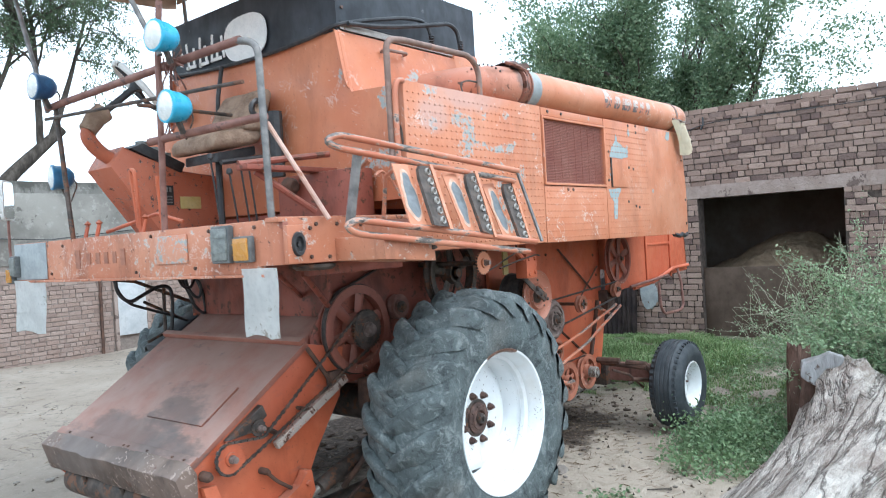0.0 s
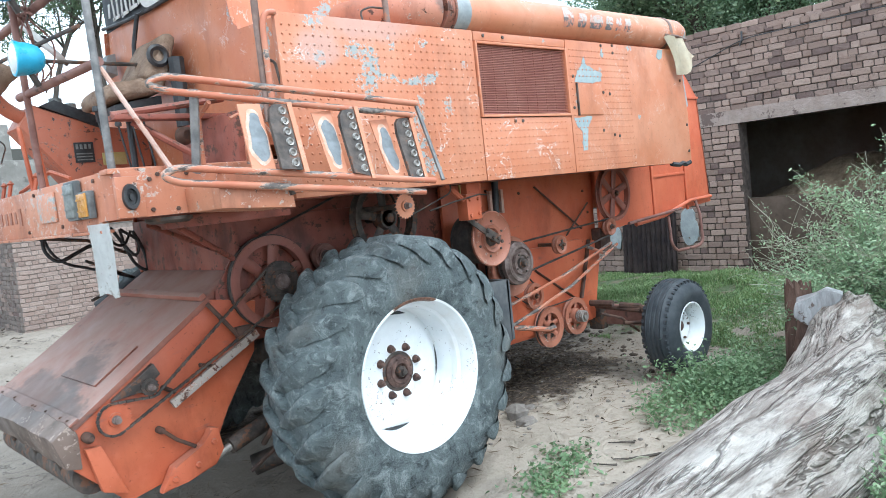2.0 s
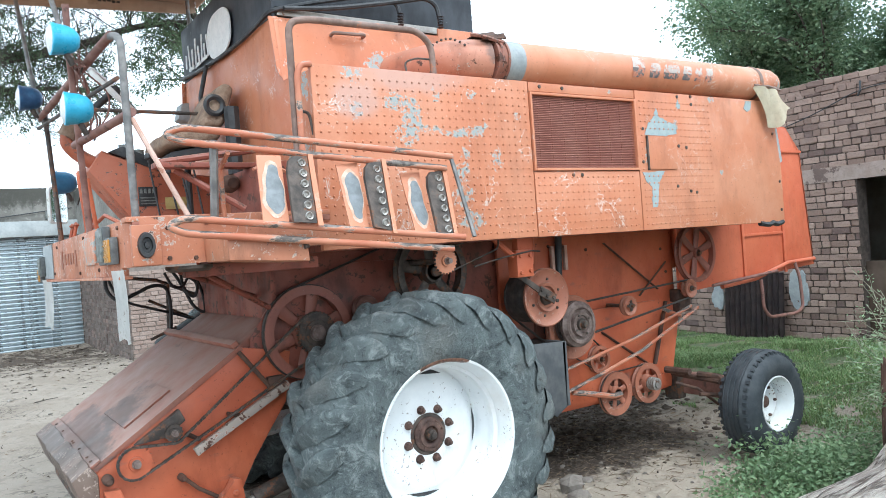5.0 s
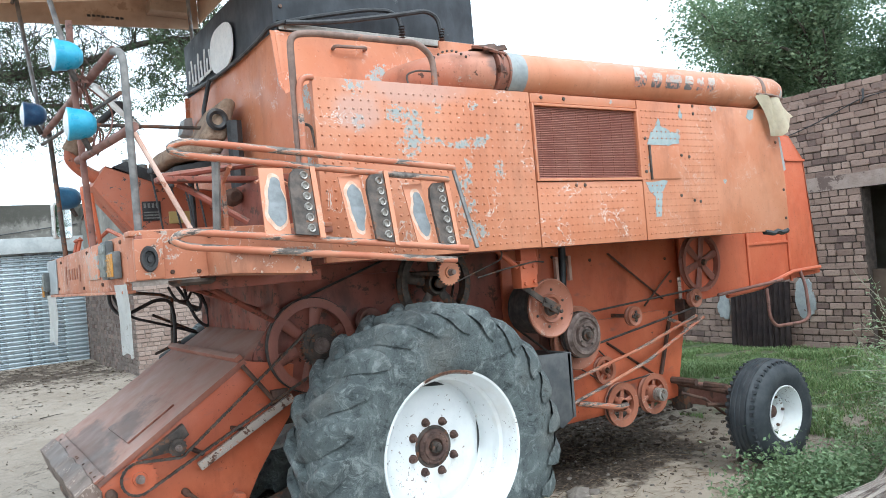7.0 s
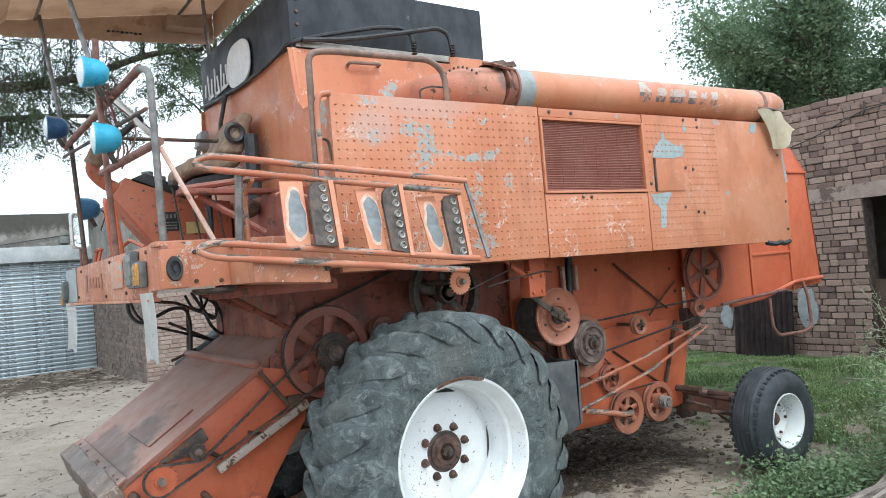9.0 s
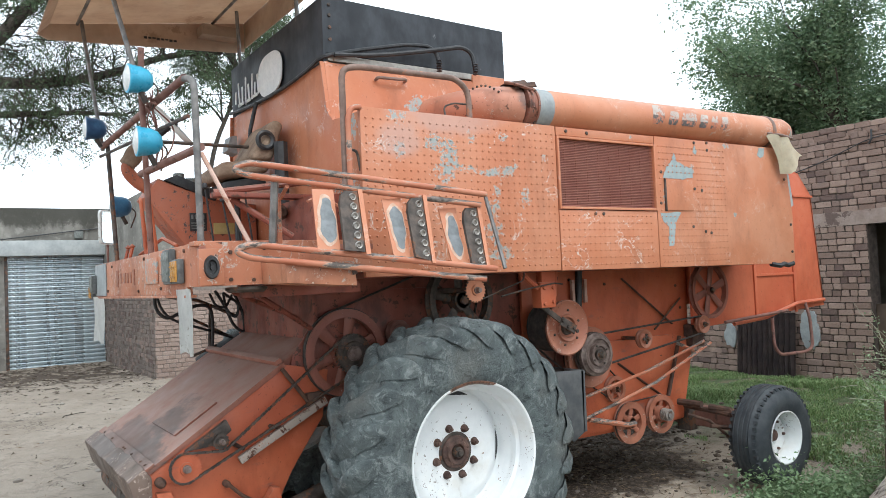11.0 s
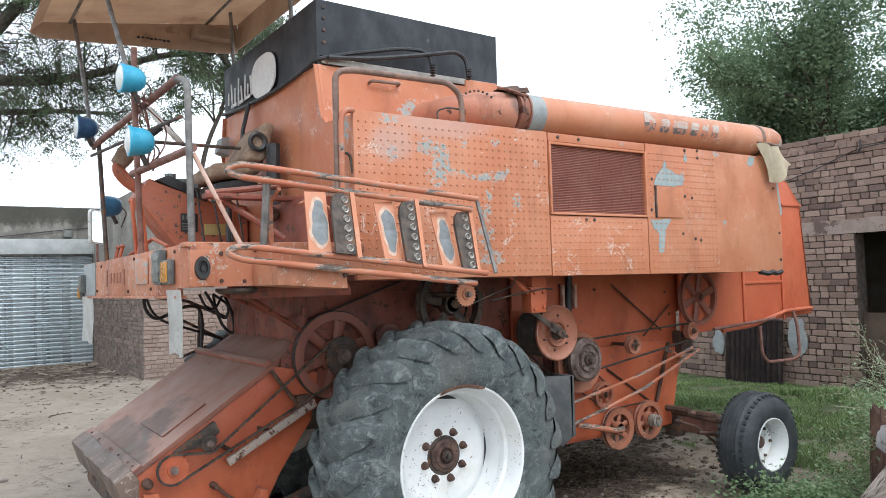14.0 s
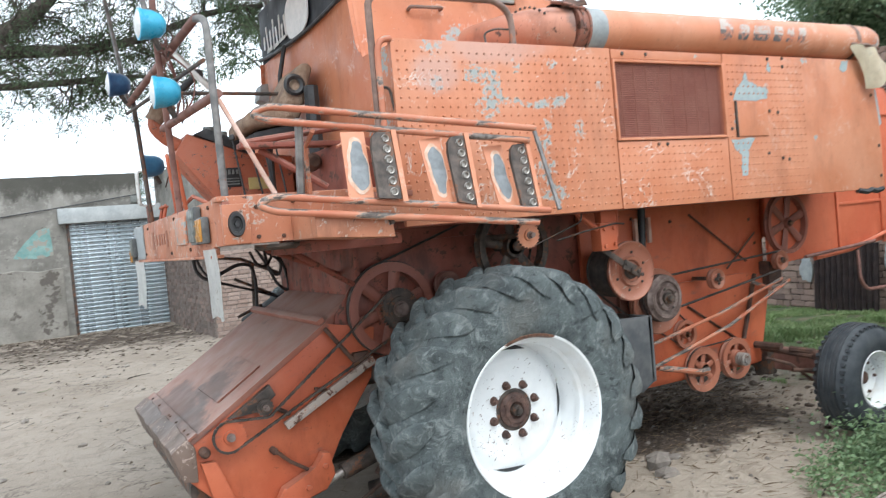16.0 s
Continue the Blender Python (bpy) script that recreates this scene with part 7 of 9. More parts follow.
each("rod", bm, M_STEEL, combine, "thin dark rods under the platform")
bm = bmesh.new()
tube(bm, [(-1.10, 0.30, 1.80), (-0.62, 0.62, 1.55)], 0.017, 8)
tube(bm, [(-1.22, 0.40, 1.83), (-0.60, 0.9, 1.62)], 0.015, 8)
box(bm, -1.30, -0.60, 0.0, 0.06, 1.80, 1.86, 0.006)
each("platform_strut", bm, M_GREASE_SHADE, combine, "dusty struts under the platform")
bm = bmesh.new()
lathe(bm, [(0.0, 0.0), (0.09, 0.0), (0.11, 0.015), (0.11, 0.03), (0.0, 0.03)], (-1.28, 0.0, 1.83), "z", 24)
part("round_bracket", bm, M_STEEL, combine)

# ---- rails, lamps, mirror ----
bm = bmesh.new()
tube(bm, [(-1.50, 0.04, 2.08), (-1.505, 0.06, 2.97), (-1.53, 0.20, 3.00)], 0.0185, 12, bend=0.10)
part("rail_post", bm, M_PIPE, combine, "bare worn steel post with a bent top")
bm = bmesh.new()
tube(bm, [(-1.525, 0.17, 3.0), (-1.62, 2.09, 2.945)], 0.022, 12)
part("front_rail", bm, M_PIPE_RED, combine, "rust-red front rail")
bm = bmesh.new()
tube(bm, [(-1.475, 0.07, 2.61), (-1.60, 0.93, 2.58)], 0.022, 12)
tube(bm, [(-1.56, 0.90, 2.08), (-1.62, 0.76, 3.02), (-1.63, 0.70, 3.30)], 0.018, 10)
part("front_rail", bm, M_PIPE_RED, combine, "rust-red lower rail and post")
bm = bmesh.new()
tube(bm, [(-1.56, 1.98, 2.07), (-1.60, 2.02, 2.96)], 0.016, 10)
tube(bm, [(-1.64, 2.08, 2.87), (-1.50, 0.2, 2.80)], 0.011, 8)
tube(bm, [(-1.50, 1.2, 2.84), (-0.60, 1.3, 2.86)], 0.012, 8)
each("thin_rail", bm, M_STEEL, combine, "thin dark steel rails")
bm = bmesh.new()
tube(bm, [(-1.48, 0.055, 2.575), (-1.31, -0.165, 2.08)], 0.0125, 8)
part("diagonal_brace", bm, M_BRACE, combine, "pale orange diagonal brace")
bm = bmesh.new()
tube(bm, [(-1.62, 0.74, 3.02), (-1.72, 1.28, 3.98)], 0.015, 10)
tube(bm, [(-1.62, 2.09, 2.92), (-1.70, 2.40, 3.98)], 0.015, 10)
tube(bm, [(-0.54, 2.1, 3.5), (-0.56, 2.12, 4.15)], 0.015, 10)
tube(bm, [(-0.54, 0.9, 3.5), (-0.56, 0.9, 4.15)], 0.015, 10)
each("canopy_post", bm, M_PIPE, combine, "thin steel canopy posts")
# wire windings on the rail
bm = bmesh.new()
rng = random.Random(6)
for k in range(9):
    y = 0.66 + 0.05 * rng.random()
    tube(bm, [(-1.60 + rng.uniform(-0.03, 0.03), y, 2.98 + rng.uniform(-0.04, 0.04)), (-1.57, y + rng.uniform(-0.1, 0.1), 2.93 + rng.uniform(-0.1, 0.06)), (-1.60, y + rng.uniform(-0.12, 0.14), 2.99 + rng.uniform(-0.05, 0.05))], 0.004, 5, bend=0.04)
for k in range(4):
    tube(bm, [(-1.58, 0.70, 2.96), (-1.5 + rng.uniform(-0.1, 0.1), 0.80, 2.86), (-1.45 + rng.uniform(-0.1, 0.1), 0.85, 2.78 - 0.05 * k), (-1.56, 0.86, 2.58)], 0.005, 5, bend=0.1)
each("loose_wire", bm, M_PIPE_RED, combine, "loose twisted wires on the rail")


def work_lamp(name, c, yaw, body, r, label, pitch=0):
    ob = part_empty(name, c, combine, label)
    bm = bmesh.new()
    m = Matrix.Translation(c) @ Euler((0, radians(pitch), radians(yaw))).to_matrix().to_4x4()
    lathe(bm, [(0.0, 0.10), (r * 0.45, 0.095), (r * 0.78, 0.07), (r * 0.95, 0.03), (r, -0.02), (r * 1.05, -0.025), (r * 1.05, -0.042), (r * 0.95, -0.045)], (0, 0, 0), "x", 32)
    bm.transform(m)
    part("housing", bm, body, ob)
    bm = bmesh.new()
    lathe(bm, [(0.0, -0.062), (r * 0.5, -0.058), (r * 0.94, -0.044)], (0, 0, 0), "x", 32)
    bm.transform(m)
    part("lens", bm, M_LENS, ob, "dusty clear lens")
    bm = bmesh.new()
    tube(bm, [Vector(c) + Vector((0.03, 0, -r * 0.9)), Vector(c) + Vector((0.06, 0.01, -r - 0.05))], 0.016, 8)
    tube(bm, [Vector(c) + Vector((0.09, 0, 0)), Vector(c) + Vector((0.14, 0.02, -0.04)), Vector(c) + Vector((0.10, 0.05, -0.16))], 0.005, 6, bend=0.04)
    part("lamp_bracket", bm, M_STEEL, ob)
    return ob


work_lamp("work_lamp", (-1.685, 0.62, 3.085), 4, M_CYAN, 0.080, "light blue round work lamp")
work_lamp("work_lamp", (-1.645, 0.61, 2.722), -2, M_CYAN, 0.083, "light blue round work lamp")
work_lamp("work_lamp", (-1.71, 1.98, 3.055), 0, M_NAVY, 0.08, "dark blue round work lamp with grey lens")
work_lamp("work_lamp", (-1.49, 2.29, 2.52), -12, M_BLUE, 0.082, "blue round work lamp")
# driving mirror
def mirror_at(u, v, w):
    """u across, v up, w out of the glass, from the mirror's middle."""
    return Vector((-1.37, 3.42, 2.45)) + Vector((-0.62, -0.79, 0)) * u + Vector((0, 0, v)) + Vector((0.79, -0.62, 0)) * w
def mirror_plate(wide, tall, r, w0, w1):
    bm = bmesh.new()
    ring = rounded([(-wide, -tall, 0), (wide, -tall, 0), (wide, tall, 0), (-wide, tall, 0)], r, closed=True)
    lo, hi = ([bm.verts.new(mirror_at(q.x, q.y, w)) for q in ring] for w in (w0, w1))
    bm.faces.new(lo)
    bm.faces.new(hi[::-1])
    for k in range(len(ring)):
        q = (k + 1) % len(ring)
        bm.faces.new((lo[k], hi[k], hi[q], lo[q]))
    return bm
mir = part("mirror", mirror_plate(0.13, 0.155, 0.05, -0.025, 0.0), M_FLAP, combine, "white-framed driving mirror on a long arm")
part("mirror_glass", mirror_plate(0.116, 0.141, 0.045, 0.002, 0.004), M_MIRROR, mir)
bm = bmesh.new()
tube(bm, [mirror_at(0, -0.155, -0.012), mirror_at(0, -0.46, -0.012), (-1.56, 2.84, 1.90)], 0.011, 8, bend=0.1)
part("mirror_arm", bm, M_PIPE_RED, mir)

# ---- seat, console, levers ----
def cushion(name, poly, y0, y1, bev, mat, label):
    bm = bmesh.new()
    prism(bm, poly, y0, y1)
    bmesh.ops.bevel(bm, geom=bm.edges[:], offset=bev, segments=4, affect="EDGES", profile=0.5)
    bmesh.ops.subdivide_edges(bm, edges=[e for e in bm.edges if e.calc_length() > 0.12], cuts=3, use_grid_fill=True)
    for v in bm.verts:
        v.co += Vector((noise.noise(v.co * 6), 0, noise.noise(v.co * 6 + Vector((4, 2, 1))))) * 0.012
    return part(name, bm, mat, combine, label, 60)
cushion("seat_base", [(-1.09, 2.59), (-0.70, 2.65), (-0.68, 2.78), (-1.07, 2.70)], 1.08, 1.60, 0.05, M_LEATHER, "worn brown driver's seat with stitching")
bm = bmesh.new()
lathe(bm, [(0.035, -0.012), (0.055, -0.022), (0.072, -0.012), (0.066, 0.01)], (-0.755, 1.045, 2.865), "y", 22, closed=True)
part("torn_hole_edge", bm, M_BLACK_PLASTIC, combine, "black ring of a torn hole in the seat cover")
cushion("seat_back", [(-0.86, 2.74), (-0.70, 2.72), (-0.60, 3.0), (-0.68, 3.03)], 1.05, 1.52, 0.04, M_LEATHER, "torn brown seat back")
bm = bmesh.new()
prism(bm, [(-1.02, 2.52), (-0.72, 2.58), (-0.72, 2.64), (-1.02, 2.58)], 1.14, 1.50, bevel=0.01)
tube(bm, [(-0.86, 1.36, 2.08), (-0.86, 1.36, 2.56)], 0.022, 8)
tube(bm, [(-0.66, 1.0, 2.42), (-0.66, 1.0, 2.85)], 0.05, 8)
tube(bm, [(-1.08, 1.02, 2.50), (-0.7, 1.02, 2.56)], 0.016, 8)
part("seat_frame", bm, M_BLACK_PLASTIC, combine, "dark seat frame")
M_CONSOLE = paint("chipped_console_paint", (0.44, 0.125, 0.062), (0.48, 0.16, 0.09), chips=0.40, rust=0.40, dust=0.3, grimy=0.7, chip_color=(0.09, 0.055, 0.045), lip=0.0)
CY = 1.75
M_CANOPY_BOX = plain("brown_box_fibreglass", (0.26, 0.18, 0.13), (0.34, 0.25, 0.18), 5, 0.7)
bm = bmesh.new()
prism(bm, [(-1.40, 2.54), (-1.31, 2.678), (-0.92, 2.52), (-0.58, 2.50), (-0.58, 2.09), (-1.06, 2.09)], CY, CY + 0.32, bevel=0.012)
console = part("steering_console", bm, M_CONSOLE, combine, "red-orange steering console with chipped spots")
bm = bmesh.new()
prism(bm, [(-1.27, 2.665), (-0.90, 2.515), (-0.87, 2.58), (-1.18, 2.705)], CY - 0.02, CY + 0.34, bevel=0.008)
dash = part("dashboard", bm, M_BLACK_PLASTIC, console, "black dashboard with dials")
bm = bmesh.new()
for k in range(3):
    c = Vector((-1.15 + 0.085 * k, CY + 0.05, 2.70 - 0.034 * k))
    lathe(bm, [(0.0, 0.016), (0.030, 0.016), (0.034, 0.022), (0.040, 0.022), (0.040, -0.01)], c, "z", 20)
each("dial", bm, M_GREYLENS, dash, "small round grey dials")
bm = bmesh.new()
box(bm, -1.095, -0.97, CY - 0.012, CY - 0.002, 2.29, 2.425, 0.003)
plate = part("instruction_plate", bm, M_BLACK_PLASTIC, console, "black instruction plate")
bm = bmesh.new()
for k in range(3):
    box(bm, -1.085, -0.985, CY - 0.016, CY - 0.011, 2.305 + 0.02 * k, 2.313 + 0.02 * k)
for k in range(4):
    box(bm, -1.085 + 0.027 * k, -1.070 + 0.027 * k, CY - 0.016, CY - 0.011, 2.38, 2.412)
each("plate_bar", bm, M_GREYLENS, plate, "pale lettering left as bars")
bm = bmesh.new()
box(bm, -0.92, -0.76, CY - 0.012, CY - 0.002, 2.265, 2.35, 0.003)
part("sticker", bm, M_YELLOW, console, "faded yellow sticker")
bm = bmesh.new()
tube(bm, [(-1.30, CY + 0.10, 2.58), (-1.44, CY + 0.08, 2.65), (-1.52, CY + 0.06, 2.74), (-1.47, CY + 0.05, 2.83)], 0.046, 14, bend=0.12)
part("steering_column", bm, M_CONSOLE, combine, "curved red steering column")
bm = bmesh.new()
tube(bm, [(-1.515, CY + 0.05, 2.765), (-1.47, CY + 0.045, 2.835), (-1.40, CY + 0.03, 2.90)], 0.060, 14, bend=0.05, taper=0.066)
for v in bm.verts:
    v.co += Vector((noise.noise(v.co * 14), noise.noise(v.co * 14 + Vector((3, 0, 0))), noise.noise(v.co * 14 + Vector((0, 5, 0))))) * 0.012
part("column_wrap", bm, M_LEATHER, combine, "brown cloth wrapped round the column")
# hand wheel, partly bound with pale tape
cen, ax = Vector((-1.215, 1.70, 3.07)), Vector((0.66, -0.34, 0.66)).normalized()
e1 = Vector((0.71, 0.0, -0.71))
e2 = ax.cross(e1).normalized()
def wheel_at(deg):
    return cen + (e1 * math.cos(radians(deg)) + e2 * math.sin(radians(deg))) * 0.19
bm = bmesh.new()
tube(bm, [wheel_at(12 * k) for k in range(30)], 0.016, 10, closed=True)
for k in (40, 160, 280):
    tube(bm, [cen, wheel_at(k)], 0.012, 8)
tube(bm, [(-1.42, CY + 0.035, 2.88), tuple(cen)], 0.024, 10)
lathe(bm, [(0.0, 0.03), (0.035, 0.03), (0.045, 0.0), (0.035, -0.03), (0.0, -0.03)], cen, "z", 16)
wheel = part("hand_wheel", bm, M_BLACK_PLASTIC, combine, "black steering hand wheel bound with pale tape")
bm = bmesh.new()
for a, b in ((70, 200), (205, 330)):
    tube(bm, [wheel_at(a + (b - a) * k / 10) for k in range(11)], 0.0205, 10)
for v in bm.verts:
    v.co += Vector((noise.noise(v.co * 30), noise.noise(v.co * 30 + Vector((3, 0, 0))), noise.noise(v.co * 30 + Vector((0, 5, 0))))) * 0.004
each("tape_binding", bm, M_FLAP, wheel, "grey-white tape wound on the wheel")
bm = bmesh.new()
for k, (x, y) in enumerate(((-1.05, 0.92), (-0.98, 0.90), (-0.90, 0.93), (-1.15, 0.96))):
    tube(bm, [(x, y, 2.1), (x - 0.06, y - 0.02, 2.42 + 0.03 * k)], 0.006, 6)
    lathe(bm, [(0.0, -0.02), (0.018, -0.012), (0.02, 0.0), (0.014, 0.018), (0.0, 0.022)], (x - 0.06, y - 0.02, 2.43 + 0.03 * k), "z", 12)
each("lever", bm, M_BLACK_PLASTIC, combine, "control levers with black knobs")
bm = bmesh.new()
tube(bm, [(-1.25, 0.62, 2.44), (-0.62, 0.55, 2.52)], 0.02, 8)
tube(bm, [(-1.15, 0.6, 2.40), (-0.80, 0.50, 2.16)], 0.02, 8)
box(bm, -1.28, -0.60, 0.50, 0.60, 2.40, 2.43, 0.006)
box(bm, -0.75, -0.60, 0.2, 0.9, 2.08, 2.40, 0.01)
part("control_box", bm, M_GREASE_SHADE, combine, "dusty red control box behind the levers")
bm = bmesh.new()
lathe(bm, [(0.0, -0.03), (0.03, -0.03), (0.05, -0.01), (0.055, 0.04)], (-0.80, 0.70, 2.33), "y", 20)
part("horn", bm, M_RUST, combine)
bm = bmesh.new()
for y, z in ((1.75, 2.10), (1.9, 2.12), (1.2, 2.10)):
    tube(bm, [(-1.52, y, 2.09), (-1.5, y, 2.17)], 0.012, 6)
    lathe(bm, [(0.0, -0.02), (0.022, 0.0), (0.0, 0.022)], (-1.5, y, 2.18), "z", 12)
tube(bm, [(-1.45, 1.75, 2.12), (-1.42, 1.2, 2.2), (-1.38, 1.0, 2.14)], 0.012, 6)
tube(bm, [(-1.52, 1.22, 2.09), (-1.55, 1.20, 2.45), (-1.54, 1.26, 2.47), (-1.50, 1.28, 2.12)], 0.012, 8, bend=0.03)
tube(bm, [(-1.50, 1.02, 2.09), (-1.54, 0.98, 2.40)], 0.012, 8)
each("pedal", bm, M_RED, combine, "red foot pedals and pivots")
bm = bmesh.new()
prism(bm, [(-0.60, 2.94), (-0.60, 3.10), (-0.66, 3.09), (-0.69, 2.97)], 2.08, 2.22, bevel=0.012)
part("side_box", bm, M_PRIMER, combine, "small grey box beside the tank")
bm = bmesh.new()
tube(bm, [(-0.60, 1.62, 3.27), (-0.66, 1.60, 3.05), (-0.68, 1.62, 2.7)], 0.016, 8)
part("cable", bm, M_HOSE, combine)

# ---- canopy ----
cy0, cy1 = 0.55, 2.49
def under(x):
    """Height of the canopy's underside, which rises to the rear."""
    return 3.955 + 0.155 * (x + 1.91)
bm = bmesh.new()
n = 14
rows = []
for i in range(n + 1):
    x = -1.91 + 1.54 * i / n
    rows.append([bm.verts.new((x, cy0 + (cy1 - cy0) * j / n, under(x) + 0.006 * noise.noise((x * 5, j * 0.9, 3)))) for j in range(n + 1)])
rows.insert(0, [bm.verts.new((-2.0, v.co.y, 3.862)) for v in rows[0]])
for a, b in zip(rows, rows[1:]):
    for j in range(n):
        bm.faces.new((a[j], b[j], b[j + 1], a[j + 1]))
bmesh.ops.solidify(bm, geom=bm.faces[:], thickness=-0.012)
canopy = part("canopy", bm, M_CANOPY, combine, "faded beige fibreglass sun canopy", 35)
for y in (cy0 - 0.012, cy1 + 0.001):
    bm = bmesh.new()
    prism(bm, [(-2.0, 3.862), (-1.925, 3.828), (-0.47, 3.918), (-0.37, 3.935), (-0.37, under(-0.37) + 0.012), (-1.91, 3.967), (-2.0, 3.874)], y, y + 0.011, bevel=0.002)
    part("canopy_lip", bm, M_CANOPY, canopy, "")
bm = bmesh.new()
prism(bm, [(cy0, 3.97), (cy1, 3.97), (cy1, under(-0.37) + 0.012), (cy0, under(-0.37) + 0.012)], -0.369, -0.358, "x", 0.002)
part("canopy_lip", bm, M_CANOPY, canopy)
bm = bmesh.new()
for x in (-1.72, -0.66):
    tube(bm, [(x, cy0 + 0.02, under(x) - 0.012), (x, cy1 - 0.02, under(x) - 0.012)], 0.012, 8)
each("canopy_frame", bm, M_PIPE, canopy, "thin steel canopy frame")
bm = bmesh.new()
box(bm, -0.79, -0.47, cy1 - 0.17, cy1 - 0.01, 3.99, 4.085, 0.012)
part("canopy_box", bm, M_CANOPY_BOX, canopy, "brown box under the canopy")
bm = bmesh.new()
for k in range(8):
    box(bm, -1.22 + 0.034 * k, -1.195 + 0.034 * k, cy1 - 0.004, cy1 - 0.001, 3.938 + 0.004 * (k % 3), 3.958)
each("maker_bar", bm, M_BLACK_PLASTIC, canopy, "small dark lettering left as bars")

# ---- folded ladder on the side ----
ladder = part_empty("folded_ladder", (-0.7, -0.42, 2.1), combine, "orange folded access ladder")
bm = bmesh.new()
tube(bm, [(0.02, -0.43, 2.335), (-1.36, -0.31, 2.475), (-1.44, -0.305, 2.44), (-1.36, -0.31, 2.41), (-0.02, -0.42, 2.275)], 0.017, 10, bend=0.05)
part("upper_rail", bm, M_RAIL, ladder, "hairpin tube rail, worn to steel")
bm = bmesh.new()
tube(bm, [(-0.03, -0.56, 1.90), (-1.42, -0.465, 2.06), (-1.49, -0.46, 2.03), (-1.42, -0.465, 1.995), (-0.10, -0.55, 1.845)], 0.017, 10, bend=0.05)
part("lower_rail", bm, M_RAIL, ladder, "hairpin tube rail, worn to steel")
for (xt0, xt1, xb0, xb1), (zl, zr), (hl, hr) in (((-1.042, -0.783, -1.086, -0.821), (2.023, 1.996), (2.345, 2.345)), ((-0.637, -0.383, -0.659, -0.432), (1.990, 1.940), (2.300, 2.325)), ((-0.271, -0.014, -0.293, -0.068), (1.945, 1.891), (2.255, 2.275))):
    step = part_empty("step", (xb0, -0.45, zl), ladder)
    def pt(u, v, off):
        x = (xb0 + (xb1 - xb0) * u) * (1 - v) + (xt0 + (xt1 - xt0) * u) * v
        z = (zl + (zr - zl) * u) * (1 - v) + (hl + (hr - hl) * u) * v
        return Vector((x, -0.505 + 0.145 * v - off, z))
    bm = bmesh.new()
    for u0, u1, off0, off1 in ((0.0, 0.46, 0.0, 0.0), (0.90, 1.0, 0.055, 0.055)):
        a = [bm.verts.new(pt(u, v, off0)) for u, v in ((u0, 0), (u1, 0), (u1, 1), (u0, 1))]
        b = [bm.verts.new(pt(u, v, off0 - 0.008)) for u, v in ((u0, 0), (u1, 0), (u1, 1), (u0, 1))]
        bm.faces.new(a)
        bm.faces.new(b[::-1])
        for k in range(4):
            bm.faces.new((a[k], b[k], b[(k + 1) % 4], a[(k + 1) % 4]))
    a = [bm.verts.new(p) for p in (pt(0.90, 0, 0.055), pt(0.90, 0, -0.02), pt(0.90, 1, -0.02), pt(0.90, 1, 0.055))]
    bm.faces.new(a)
    part("tread", bm, M_ORANGE, step, "orange tread plate")
    bm = bmesh.new()
    blob = [(0.24 + 0.20 * math.cos(t) * (1 + 0.16 * math.sin(3 * t + xt0 * 9) + 0.10 * math.sin(7 * t + xt0 * 5)), 0.50 + 0.45 * math.sin(t) * (1 + 0.06 * math.cos(2 * t))) for t in [2 * math.pi * k / 28 for k in range(28)]]
    bm.faces.new([bm.verts.new(pt(u, v, 0.003)) for u, v in blob])
    part("worn_patch", bm, M_WORN, step, "pale worn edge")
    bm = bmesh.new()
    bm.faces.new([bm.verts.new(pt(0.25 + (u - 0.25) * 0.8 + 0.02, 0.50 + (v - 0.50) * 0.86, 0.0045)) for u, v in blob])
    part("worn_steel", bm, M_WORN_STEEL, step, "bare grey worn steel")
    bm = bmesh.new()
    strip = [(0.47, 0.03), (0.89, 0.03), (0.89, 0.97), (0.62, 0.97), (0.52, 0.9), (0.47, 0.75)]
    a = [bm.verts.new(pt(u, v, 0.05)) for u, v in strip]
    b = [bm.verts.new(pt(u, v, 0.03)) for u, v in strip]
    bm.faces.new(a)
    bm.faces.new(b[::-1])
    for k in range(len(a)):
        q = (k + 1) % len(a)
        bm.faces.new((a[k], b[k], b[q], a[q]))
    part("grip_strip", bm, M_STEEL, step, "dark perforated grip strip")
    bm = bmesh.new()
    for k in range(6):
        c = pt(0.76, 0.12 + 0.15 * k, 0.052)
        lathe(bm, [(0.011, 0.004), (0.011, -0.007), (0.017, -0.010), (0.021, 0.0)], c, "y", 14)
    each("grip_hole", bm, M_BRIGHT, step, "raised grip holes")
bm = bmesh.new()
tube(bm, [(-1.205, -0.20, 2.05), (-1.215, -0.30, 2.42)], 0.034, 6, flat=0.5)
tube(bm, [(0.015, -0.43, 2.32), (0.03, -0.565, 1.90)], 0.012, 6)
each("ladder_post", bm, M_PIPE, combine, "flat worn steel post that holds the ladder")
bm = bmesh.new()
for x in (-1.16, -0.92):
    tube(bm, [(x, -0.32, 2.36), (x, -0.20, 2.30), (x + 0.02, -0.15, 2.08)], 0.012, 6)
tube(bm, [(-1.0, -0.2, 2.3), (-0.9, -0.15, 2.34), (-0.75, -0.1, 2.28), (-0.7, -0.1, 2.2)], 0.008, 6, bend=0.05)
each("ladder_hook", bm, M_RAIL, combine)
bm = bmesh.new()
box(bm, -0.90, -0.575, -0.115, -0.052, 1.915, 2.03, 0.006)
part("deck_edge", bm, M_BEAM, combine, "scraped orange deck edge behind the ladder")


